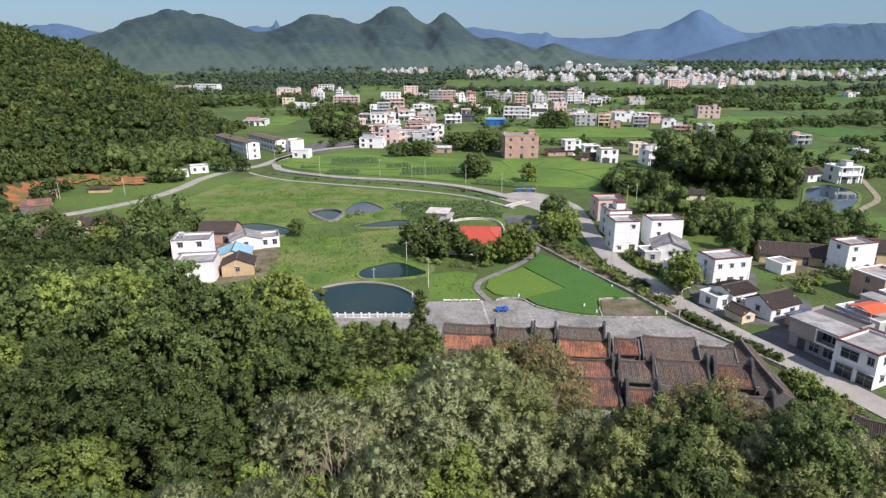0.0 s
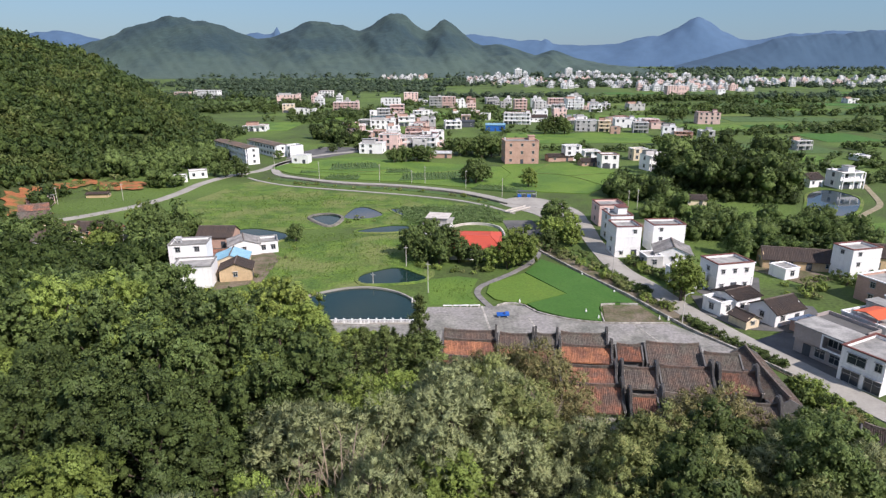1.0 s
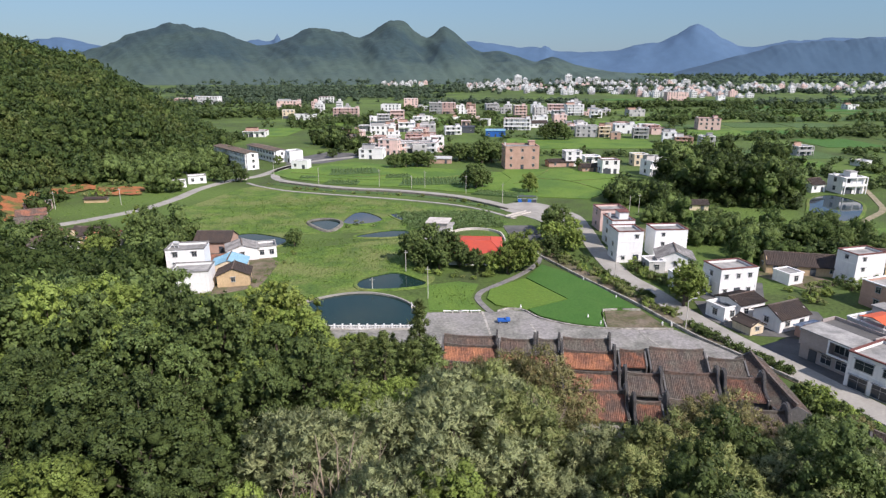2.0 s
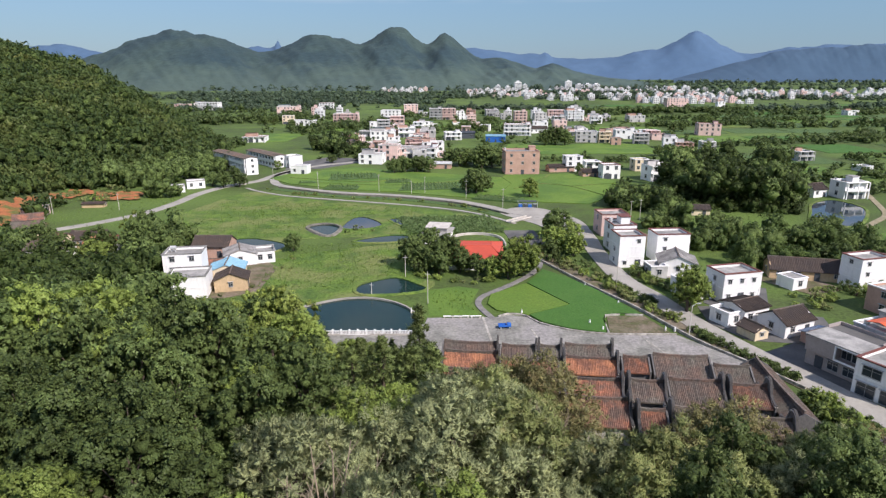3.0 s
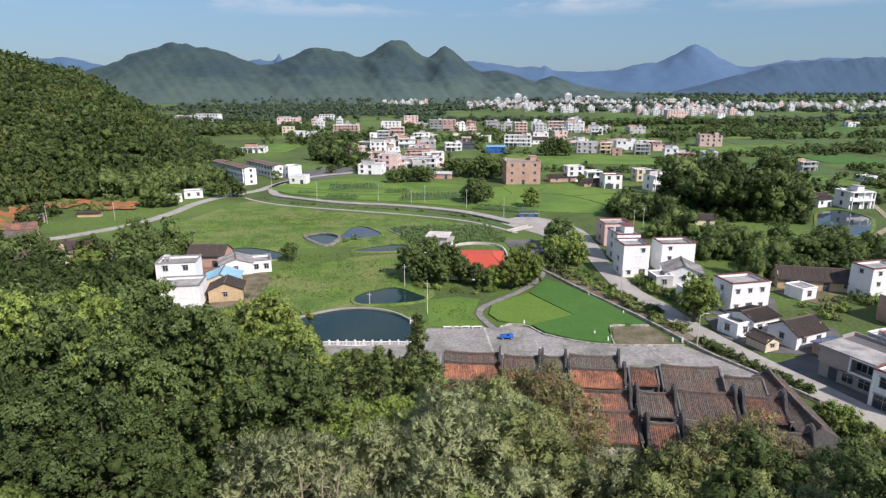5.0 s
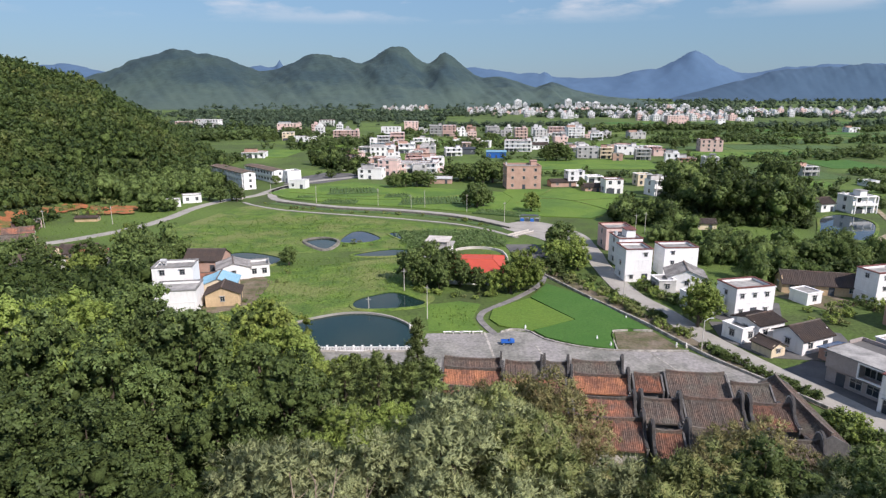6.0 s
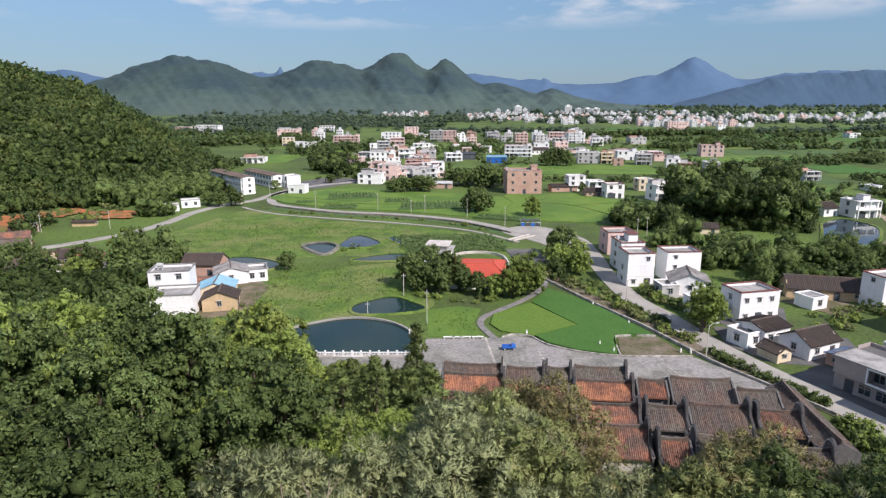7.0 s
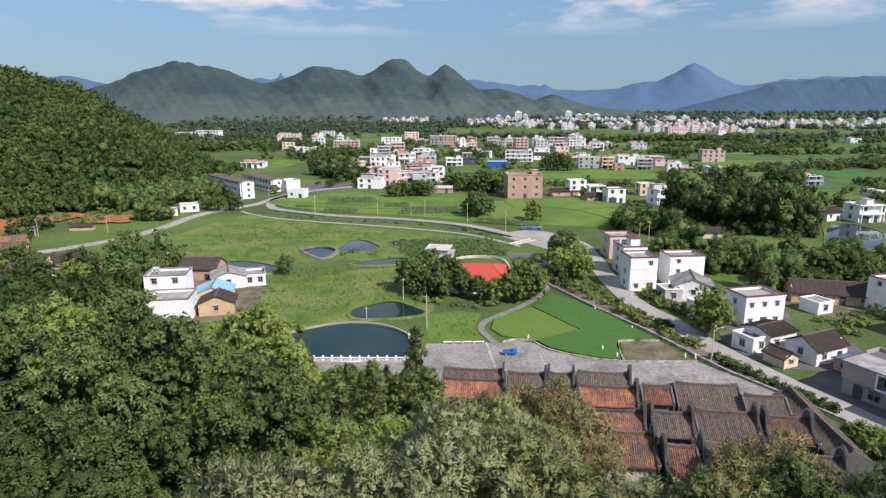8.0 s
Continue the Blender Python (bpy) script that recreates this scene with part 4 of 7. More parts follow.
def modern_house(x, y, rot):
    """A new two-storey house with a wide roof deck, a recessed upper terrace and bare concrete walls."""
    root = thing("house", x, y, 0, rot, "unfinished grey concrete house with a broad pale flat roof", "house", "village houses")
    part("wall", Shape().box(-4.5, 4.6, -4.8, 4.8, -0.5, 3.0).box(-5.1, 4.6, -0.7, 4.8, 3.0, 5.9).box(-3.4, 4.6, -4.8, -0.7, 3.0, 5.9), M["taupe"], root)
    part("roof", Shape().box(-5.3, 1.0, -5.0, 5.0, 5.9, 6.12), M["roof_slab"], root, "pale concrete roof deck")
    part("parapet", Shape().box(1.0, 4.8, -5.0, -4.8, 5.9, 6.6).box(1.0, 4.8, 4.8, 5.0, 5.9, 6.6).box(4.6, 4.8, -4.8, 4.8, 5.9, 6.6), M["taupe"], root)
    part("rear_deck", Shape().box(1.0, 4.6, -4.8, 4.8, 5.9, 5.96), M["asphalt"], root, "dark recessed roof terrace")
    part("terrace_frame", Shape().box(-5.25, -4.95, -4.95, -0.6, 3.0, 3.3).box(-5.25, -4.95, -4.95, -0.6, 5.62, 5.9).box(-5.25, -4.95, -0.85, -0.6, 3.3, 5.62).box(-5.25, -4.95, -4.95, -4.7, 3.3, 5.62), M["white"], root, "white frame round the terrace")
    part("terrace_floor", Shape().box(-5.1, -3.4, -4.9, -0.7, 2.9, 3.02), M["taupe"], root)
    for py in (-3.7, -1.8):
        window(root, -3.4, py, 3.3, -90, 1.7, 2.1)
    for py in (-3.2, -0.4):
        window(root, -4.5, py, 0.8, -90, 1.9, 1.6)
    for px, pz in ((-2.2, 0.9), (2.0, 0.9), (1.5, 4.0)):
        window(root, px, -4.8, pz, 0, 1.6, 1.5)
    door(root, -4.5, 2.2, -90)
    return root


modern_house(73.7, 106.9, 25)
road_house = flat_house(75.3, 97.4, 10.0, 7.2, 6.6, 27, "white", "trim_red", 2, "bright white roadside house with wide dark windows", (1, 0, 0), 2, False)
# The two ground-floor panes stand in for a dark, shaded recess.
for py, pz, ww, wh in ((0.9, 3.9, 2.9, 1.7), (-2.6, 4.3, 1.0, 1.4), (-2.2, 0.2, 2.6, 2.3), (1.4, 0.2, 2.9, 2.3)):
    window(road_house, -5.0, py, pz, -90, ww, wh)
flat_house(84.4, 110.8, 9.6, 9.0, 6.6, 20, "grey_wall", "white", 2, "grey rendered house beneath an orange roof canopy", (1, 1, 0), 2, True)


def canopy(x, y, z, w, d, rot, material, label):
    root = thing("roof_canopy", x, y, z, rot, label, "canopy")
    part("sheet", Shape().plate([(-d / 2, 1.9), (0, 2.5), (d / 2, 1.9), (d / 2, 2.0), (0, 2.62), (-d / 2, 2.0)], -w / 2, w / 2), material, root)
    for px in (-w / 2 + 0.2, w / 2 - 0.2):
        for py in (-d / 2 + 0.2, d / 2 - 0.2):
            part("post", Shape().box(px - 0.06, px + 0.06, py - 0.06, py + 0.06, -0.02, 2.0), M["pale_metal"], root)
    return root


canopy(82.0, 109.0, 5.95, 6.0, 5.0, 20, M["orange_sheet"], "orange metal canopy on a flat roof")
flat_house(98.0, 118.0, 10.0, 9.0, 6.8, 18, "grey_wall", "white", 2, "grey house with a tiled roof terrace", (1, 1, 0), 2, True)
flat_house(102.0, 134.0, 9.0, 8.0, 6.0, 18, "brick", "white", 2, "half-finished red brick house", (1, 1, 0), 2, False)

# farmhouses at the west edge of the meadow
flat_house(-62.0, 147.2, 9.2, 8.0, 5.7, 9, "white", "roof_slab", 2, "white farmhouse with a stained flat roof", (0, 1, 0), 2, False)
flat_house(-66.4, 156.4, 9.4, 7.0, 8.5, 9, "white", "roof_slab", 3, "white upper farmhouse block with a rooftop water tank", (1, 1, 0), 2, False)
gable_house(-53.2, 151.6, 6.4, 7.8, 3.1, 1.7, 102, "tan", "tile_brown", "ochre mud-brick barn with a brown tiled roof", 1)
gable_house(-56.5, 158.5, 7.5, 8.5, 3.4, 1.6, 100, "cream", "blue_sheet", "farm shed with a sky-blue metal roof", 1)
gable_house(-58.0, 173.2, 7.6, 8.4, 3.4, 1.3, 110, "white", "tile_pale", "white farmhouse with a ruined grey roof", 2)
flat_house(-51.6, 175.4, 5.4, 6.2, 3.6, 18, "white", "roof_slab", 1, "low white farmhouse wing", (1, 0, 1), 2, False)
gable_house(-68.0, 181.0, 10.5, 8.0, 3.6, 2.2, 0, "brick", "tile_brown", "brick farm building with a dark brown gable roof", 2)
gable_house(-61.5, 165.0, 6.0, 7.0, 2.6, 0.9, 12, "brick", "tile_red", "small tiled lean-to between farmhouses", 1)


def red_roof_hall(x, y, rot):
    """The village hall with a bright red hipped roof beside the paved yard."""
    root = thing("village_hall", x, y, 0, rot, "white village hall with a bright red hipped roof", "hall")
    part("wall", Shape().box(-7.2, 7.2, -8.2, 8.2, -0.5, 3.6), M["white"], root)
    z0, z1 = 3.5, 5.4
    v = [(-8, -9, z0), (8, -9, z0), (8, 9, z0), (-8, 9, z0), (-4.6, -2.2, z1), (4.6, -2.2, z1), (4.6, 2.4, z1), (-4.6, 2.4, z1)]
    part("roof", Shape().add(v, [(3, 2, 1, 0), (4, 5, 6, 7), (0, 1, 5, 4), (1, 2, 6, 5), (2, 3, 7, 6), (3, 0, 4, 7)]), M["red_paint"], root, "bright red sheet roof")
    for a, b in ((0, 4), (1, 5), (2, 6), (3, 7), (4, 5), (5, 6), (6, 7), (7, 4)):
        part("ridge", Shape().tube([v[a], v[b]], [0.12, 0.12], 5), M["red_paint"], root)
    for px in (-4.5, 0.0, 4.5):
        window(root, px, -8.2, 1.0, 0, 1.6, 1.6)
    for py in (-5, 0, 5):
        window(root, -7.2, py, 1.0, -90, 1.6, 1.6)
    door(root, 2.2, -8.2, 0, 1.6, 2.5)
    return root


red_roof_hall(9.2, 173.5, -4)


def pavilion(x, y, rot):
    root = thing("pavilion", x, y, 0, rot, "weathered concrete pavilion with a stepped flat roof", "pavilion")
    part("wall", Shape().box(-4.0, 4.0, -5.0, 5.0, -0.3, 3.2), M["white"], root)
    part("roof", Shape().box(-4.6, 4.6, -5.6, 5.6, 3.2, 3.5).box(-3.2, 3.2, -2.0, 4.6, 3.5, 4.9), M["roof_slab"], root, "stained grey concrete roof")
    part("upper_roof", Shape().box(-3.7, 3.7, -2.5, 5.1, 4.9, 5.1), M["lime"], root)
    for px in (-2.0, 2.0):
        window(root, px, -5.0, 0.9, 0, 1.6, 1.4)
    window(root, -4.0, 0, 0.9, -90, 1.6, 1.4)
    return root


pavilion(-1.6, 195.5, -10)


def school(x, y, rot, length, depth, h, storeys, label, roof):
    """A long school block with open galleries on its side, ridge along x."""
    root = thing("school_building", x, y, 0, rot, label, "school")
    a, c = length / 2, depth / 2
    part("wall", Shape().box(-a, a, -c + 1.1, c, -0.5, h), M["white"], root)
    sh = h / storeys
    for k in range(storeys):
        part("gallery", Shape().box(-a, a, -c, -c + 1.4, k * sh - 0.15, k * sh + 0.05).box(-a, a, -c, -c + 0.12, k * sh + 0.05, k * sh + 1.15), M["white"], root)
    for i in range(int(length / 4) + 1):
        px = -a + 0.2 + (length - 0.4) * i / int(length / 4)
        part("pillar", Shape().box(px - 0.2, px + 0.2, -c + 0.12, -c + 0.5, 0, h), M["white"], root)
    for k in range(storeys):
        for i in range(int(length / 4)):
            window(root, -a + 2.1 + 4 * i, -c + 1.1, k * sh + 1.0, 0, 1.6, 1.1)
        window(root, a, 0.8, k * sh + 1.0, 90, 1.2, 1.2)
        window(root, -a, 0.8, k * sh + 1.0, -90, 1.2, 1.2)
    part("roof", tile_slope(-a - 0.4, a + 0.4, 0, h + 0.8, -c - 0.3, h + 0.1, 0.5), M[roof], root)
    part("roof", tile_slope(-a - 0.4, a + 0.4, 0, h + 0.8, c + 0.3, h + 0.1, 0.5), M[roof], root)
    for x0 in (-a, a - 0.25):
        part("gable", Shape().plate([(c, h), (-c, h), (0, h + 0.75)], x0, x0 + 0.25), M["white"], root)
    return root


school(-115.2, 345.7, -50, 44, 7.5, 8.8, 3, "three-storey school block with galleries and a worn tile roof", "tile_patched")
school(-104.5, 369.5, -50, 38, 8, 6.6, 2, "two-storey school block with a faded tile roof", "tile_grey")
flat_house(-86, 358, 9, 8, 6.5, -54, "white", "white", 2, "white stair wing of the school", (1, 0, 0), 2, False)
flat_house(-76, 333, 9, 6, 4.6, -8, "white", "white", 1, "small white gatehouse beside the road", (1, 1, 0), 2, False)
gable_house(-109.4, 190.2, 9, 6, 3.2, 1.8, 12, "tan", "tile_brown", "old mud-brick house half hidden by trees", 2)
gable_house(-118.5, 187.0, 8, 6, 3.4, 1.8, -10, "cream", "tile_red", "old farmhouse with a patched red roof among trees", 2)
flat_house(-113.5, 181.0, 6, 5, 3.2, 8, "white", "roof_slab", 1, "small white farm outbuilding among trees", (1, 0, 1), 1, False)
gable_house(-141, 249.0, 8.5, 3.2, 1.6, 0.4, 8, "tan", "tile_brown", "low rusty open shed beside the earth cutting", 0)
flat_house(-155.1, 234.0, 8, 6, 3.4, 14, "pink", "roof_slab", 1, "low pale roadside house below the red earth", (1, 0, 1), 2, False)
flat_house(-116.5, 292, 8, 6, 3.6, 25, "white", "roof_slab", 1, "small white roadside shop", (1, 0, 0), 2, False)
flat_house(-121, 281, 7, 5, 3.2, 25, "white", "roof_slab", 1, "low white roadside shed", (1, 0, 0), 2, False)
flat_house(-137, 322, 8, 6, 4.0, 10, "grey_wall", "roof_slab", 2, "old grey house under the hill", (1, 0, 0), 2, False)
flat_house(41.8, 336.2, 18, 14, 12.0, 3, "brick", "brick", 3, "bare red brick three-storey shell with open windows", (1, 1, 0), 3, True)
gable_house(64, 340, 14, 7, 2.6, 1.2, 8, "brick", "tile_brown", "low brick outbuildings beside the brick house", 2)
for px, py, r, m in ((-139, 205, 20, "tile_grey"), (-112, 191, -12, "tile_brown"), (-104, 186, 10, "tile_orange"), (-146, 216, 30, "tile_red"), (-118, 180, 15, "tile_grey")):
    gable_house(px, py, 9, 6, 3.0, 1.6, r, "grey_wall" if px > -120 else "cream", m, "low farm cottage among the trees", 2)

# the village in the middle distance
PINK, WHITE, GREY = "pale pink tiled village house", "white rendered village house with a flat roof", "grey rendered village house"
STYLES = {"white": ("white", "white", WHITE), "pink": ("pink", "white", PINK), "pinkred": ("pink", "trim_red", "pink village house with dark red coping"),
          "cream": ("cream", "white", "cream rendered village house"), "grey": ("grey_wall", "white", GREY), "brick": ("brick", "roof_slab", "bare red brick village house")}


def dress(root, w, d, h, storeys, wall, mark):
    """Front galleries with pillars on some houses, and a sheet-roofed hut or washing frame on some roofs."""
    a, c, sh = -w / 2, -d / 2, h / storeys
    if mark % 5 in (0, 2) and w > 8:
        for k in range(1, storeys + 1):
            s = Shape().box(a, -a, c - 1.5, c, k * sh - 0.2, k * sh - 0.02)
            if k < storeys:
                s.box(a, -a, c - 1.5, c - 1.38, k * sh - 0.02, k * sh + 0.85)
            part("gallery", s, M[wall], root)
        n = max(2, int(w / 3.6))
        for i in range(n + 1):
            px = a + 0.18 + (w - 0.36) * i / n
            part("pillar", Shape().box(px - 0.18, px + 0.18, c - 1.46, c - 1.1, -0.3, h - 0.2), M[wall], root)
        part("shutter", Shape().box(a + 0.6, a + 0.45 * w, c - 0.1, c + 0.02, 0.0, 2.5), M["dark_metal"], root, "dark steel roller shutter")
    elif mark % 5 == 4:
        part("shutter", Shape().box(a + 0.5, a + 0.5 * w, c - 0.1, c + 0.02, 0.0, min(2.6, sh - 0.3)), M["dark_metal"], root, "dark steel roller shutter")
    if mark % 3 == 1 and w > 7:
        hut = part("roof_hut", Shape().box(a + 0.7, a + 0.55 * w, 0.2, d / 2 - 0.6, h - 0.7, h + 1.7), M["grey_wall" if mark % 2 else "brick"], root)
        roof = Shape().plate([(-0.1, h + 2.3), (-0.1, h + 2.4), (d / 2 - 0.2, h + 1.85), (d / 2 - 0.2, h + 1.75)], a + 0.4, a + 0.55 * w + 0.3)
        part("hut_roof", roof, M[("trim_red", "pale_metal", "tile_red", "blue_sheet")[mark % 4]], hut, "weathered sheet roof")


def village_house(x, y, w, h, style, rot=0.0, deep=0.85):
    d = max(7.0, min(14.0, w * deep))
    a, b, lab = STYLES[style]
    h *= 0.86
    if a == "white" and int(abs(x) + y) % 3 == 0:
        b = "trim_red"
    root = flat_house(x, y + d / 2, w, d, h, rot, a, b, max(1, round(h / 3.1)), lab, (1, 1 if x > 0 else 0, 1 if x < 0 else 0), max(1, int(w / 4)), h > 6 and w > 8 and int(x) % 2 == 0, False, 0.8, 1.25, 0.25)
    dress(root, w, d, h, max(1, round(h / 3.1)), a, int(abs(x) * 3 + y))


village_house(-161, 656, 12, 9.8, "cream", 8)
village_house(-192, 787, 28, 12.4, "pink", 4)
village_house(-141, 635, 23, 6.1, "white", -6)
village_house(-169, 920, 21, 10.4, "white", 5)
village_house(-104, 678, 27, 10.1, "pink", 3)
village_house(-63, 427, 13, 9.9, "pinkred", -14)
village_house(-42, 367, 14, 6.6, "white", -6)
village_house(-33, 384, 12, 10.7, "pink", -8)
village_house(-48, 499, 20, 8.0, "white", 5)
village_house(-16, 392, 26, 7.7, "white", -7)
village_house(-16, 452, 21, 6.1, "pinkred", -4)
village_house(-53, 561, 11, 12.8, "grey", 8)
village_house(-45, 620, 14, 12.0, "pink", 5)
village_house(-59, 717, 21, 11.9, "white", -5)
village_house(-41, 815, 18, 13.5, "pink", 4)
village_house(-8, 716, 14, 14.0, "grey", 3)
village_house(7, 716, 15, 14.0, "pink", 3)
village_house(20, 716, 9, 10.6, "white", 3)
village_house(33, 733, 11, 10.9, "brick", -4)
village_house(-24, 763, 11, 6.0, "white", 10)
village_house(64, 533, 23, 10.8, "white", -6)
village_house(82, 666, 13, 14.0, "pink", 4)
village_house(105, 681, 13, 10.7, "grey", 7)
village_house(129, 713, 19, 11.9, "pink", -3)
village_house(144, 688, 18, 13.2, "white", 5)
village_house(60, 770, 15, 8.8, "grey", 6)
village_house(111, 480, 16, 9.4, "grey", -8)
village_house(124, 478, 9, 9.4, "cream", -8)
village_house(128, 461, 7, 6.2, "brick", -8)
village_house(148, 504, 17, 8.0, "white", -6)
village_house(149, 468, 11, 9.1, "grey", -10)
village_house(171, 495, 11, 5.7, "pinkred", -6)
village_house(160, 439, 9, 9.0, "white", -12)
village_house(168, 433, 12, 5.8, "brick", -10)
village_house(206, 670, 17, 8.2, "grey", 4)
village_house(71, 338, 9, 9.5, "white", 6)
village_house(84, 350, 9, 4.4, "white", 6)
village_house(85, 314, 9, 8.3, "white", 5)
village_house(108, 339, 8, 7.4, "cream", 8)
village_house(106, 307, 10, 8.9, "white", 18)
village_house(226, 530, 18, 11.2, "pinkred", -8)
village_house(176, 414, 9, 8.9, "grey", -6)
village_house(218, 376, 10, 6.8, "grey", 10)
village_house(174.5, 262, 10.5, 8.4, "white", 8)
village_house(229, 336, 7, 3.4, "white", 10)
village_house(499, 769, 14, 6.7, "white", 5)
village_house(-387, 941, 21, 7.4, "pink", 6)
village_house(-368, 955, 13, 8.3, "white", 6)
village_house(-331, 897, 29, 12.5, "white", -5)
village_house(355, 963, 30, 15.0, "pink", 4)
village_house(422, 960, 11, 8.4, "white", 0)
village_house(-146, 484, 17, 5.2, "white", 4)
village_house(-72, 470, 12, 7.5, "pink", -10)
village_house(-30, 520, 14, 9.0, "white", 4)
village_house(-12, 505, 12, 8.5, "grey", -4)
village_house(8, 498, 13, 7.0, "white", 6)
village_house(-62, 588, 13, 8.0, "white", 8)
village_house(92, 590, 14, 8.0, "white", -4)
village_house(112, 600, 12, 9.0, "pink", 4)
village_house(120, 650, 12, 9.0, "grey", 4)
village_house(160, 655, 12, 8.0, "white", -6)
village_house(176, 690, 14, 7.0, "grey", 5)
_rng = np.random.default_rng(77)
for zx0, zx1, zy0, zy1, count in ((-66, -2, 384, 440, 10), (-72, -4, 425, 530, 20), (92, 180, 500, 560, 12), (-60, 40, 560, 690, 14)):
    for _ in range(count):
        village_house(float(_rng.uniform(zx0, zx1)), float(_rng.uniform(zy0, zy1)), float(_rng.uniform(7, 12)), float(_rng.uniform(3.6, 7.5)), ("white", "grey", "pink", "white", "brick", "pinkred")[int(_rng.integers(6))], float(_rng.uniform(-15, 15)))
gable_house(84, 556, 16, 8, 4.0, 2.0, 2, "white", "tile_brown", "long low village house with a dark roof", 4)
gable_house(76, 323, 9, 6, 2.4, 1.4, 10, "brick", "tile_brown", "low brick hut with a dark roof", 2)
gable_house(138, 350, 9, 7, 4.2, 1.6, 12, "pink", "tile_brown", "pink village house with a dark gable roof", 2)
gable_house(161.5, 269, 8, 7, 3.6, 2.0, 20, "white", "tile_brown", "old house with a dark gable roof beside the pond", 2)
gable_house(96.5, 234, 9, 5, 2.4, 1.2, -4, "cream", "tile_brown", "small ruined hut with pale walls", 2)
gable_house(41, 487, 15, 10, 4.6, 1.0, -4, "blue_paint", "blue_sheet", "bright blue metal-clad shed", 3)
gable_house(17, 514, 18, 9, 4.6, 1.0, 3, "dark_metal", "dark_metal", "open-sided shed with a dark metal roof", 3)
gable_house(-1, 352, 12, 6, 2.8, 0.9, -5, "brick", "pale_metal", "low brick shed with a pale metal roof", 2)


# ---------------------------------------------------------------- trees
def leaf_cloud(rng, lobes, n, leaf, slim=0.45, droop=0.0, up=0.25, loose=0.6, plume=0.0):
    """Pointed leaves on the skins of round lobes (x, y, z, r, direction of the skin); also their soft normals."""
    lobes = np.asarray(lobes, float)
    pick = rng.choice(len(lobes), n, p=lobes[:, 3] ** 2 / (lobes[:, 3] ** 2).sum())
    d = rng.normal(size=(n, 3))
    d[:, 2] += up
    d /= np.linalg.norm(d, axis=1)[:, None]
    pos = lobes[pick, :3] + d * lobes[pick, 3:4] * (0.7 + 0.42 * rng.random((n, 1)))
    skin = lobes[pick, 4:7] if lobes.shape[1] > 4 else d
    soft = 0.45 * d + 0.6 * skin + 0.2 * rng.normal(size=(n, 3))
    soft /= np.linalg.norm(soft, axis=1)[:, None]
    nor = 0.4 * d + 0.6 * skin + loose * rng.normal(size=(n, 3))
    nor /= np.linalg.norm(nor, axis=1)[:, None]
    t = rng.normal(size=(n, 3))
    t[:, 2] -= droop
    if plume:
        t = (1 - plume) * t + 2.0 * plume * (d + 0.4 * skin)
        t /= np.linalg.norm(t, axis=1)[:, None]
        nor -= t * (t * nor).sum(1)[:, None]
        nor /= np.linalg.norm(nor, axis=1)[:, None] + 1e-9
    t -= nor * (t * nor).sum(1)[:, None]
    t /= np.linalg.norm(t, axis=1)[:, None] + 1e-9
    b = np.cross(t, nor)
    size = leaf * (0.55 + 0.9 * rng.random((n, 1)))
    v = np.stack([pos - t * size * 0.5 - b * size * slim * 0.5, pos - t * size * 0.5 + b * size * slim * 0.5, pos + t * size * 0.5], 1).reshape(-1, 3)
    return v, np.arange(3 * n).reshape(-1, 3), np.repeat(soft, 3, 0)


GOLD = (1 + math.sqrt(5)) / 2
LUMPS = [(np.array([(1, 0, 0), (-1, 0, 0), (0, 1, 0), (0, -1, 0), (0, 0, 1), (0, 0, -1)], float),
          np.array([(0, 2, 4), (2, 1, 4), (1, 3, 4), (3, 0, 4), (2, 0, 5), (1, 2, 5), (3, 1, 5), (0, 3, 5)])),
         (np.array([(-1, GOLD, 0), (1, GOLD, 0), (-1, -GOLD, 0), (1, -GOLD, 0), (0, -1, GOLD), (0, 1, GOLD), (0, -1, -GOLD), (0, 1, -GOLD), (GOLD, 0, -1), (GOLD, 0, 1), (-GOLD, 0, -1), (-GOLD, 0, 1)]) / math.hypot(1, GOLD),
          np.array([(0, 11, 5), (0, 5, 1), (0, 1, 7), (0, 7, 10), (0, 10, 11), (1, 5, 9), (5, 11, 4), (11, 10, 2), (10, 7, 6), (7, 1, 8), (3, 9, 4), (3, 4, 2), (3, 2, 6), (3, 6, 8), (3, 8, 9), (4, 9, 5), (2, 4, 11), (6, 2, 10), (8, 6, 7), (9, 8, 1)]))]


def hearts(rng, lobes, share=0.85, fine=0, rough=0.35):
    """The dense inner foliage: an uneven lump inside every clump."""
    bv, bf = LUMPS[fine]
    vs, fs, ns = [], [], []
    for k, lobe in enumerate(lobes):
        q = np.linalg.qr(rng.normal(size=(3, 3)))[0]
        if np.linalg.det(q) < 0:
            q[:, 0] *= -1
        u = bv @ q
        vs.append(np.array(lobe[:3]) + u * lobe[3] * share * rng.uniform(1 - rough, 1 + rough, size=(len(bv), 1)))
        fs.append(bf + len(bv) * k)
        ns.append(u)
    return np.concatenate(vs), np.concatenate(fs), np.concatenate(ns)


def leafy_mesh(name, v, f, n, hv, hf, hn, material, heart):
    me = array_mesh(name, np.concatenate([hv, v]), np.concatenate([hf, f + len(hv)]), material)
    me.polygons.foreach_set("use_smooth", np.ones(len(hf) + len(f), bool))
    me.materials.append(heart)
    me.polygons.foreach_set("material_index", (np.arange(len(hf) + len(f)) < len(hf)).astype(np.int32))
    me.normals_split_custom_set_from_vertices(np.concatenate([hn, n]).tolist())
    return me


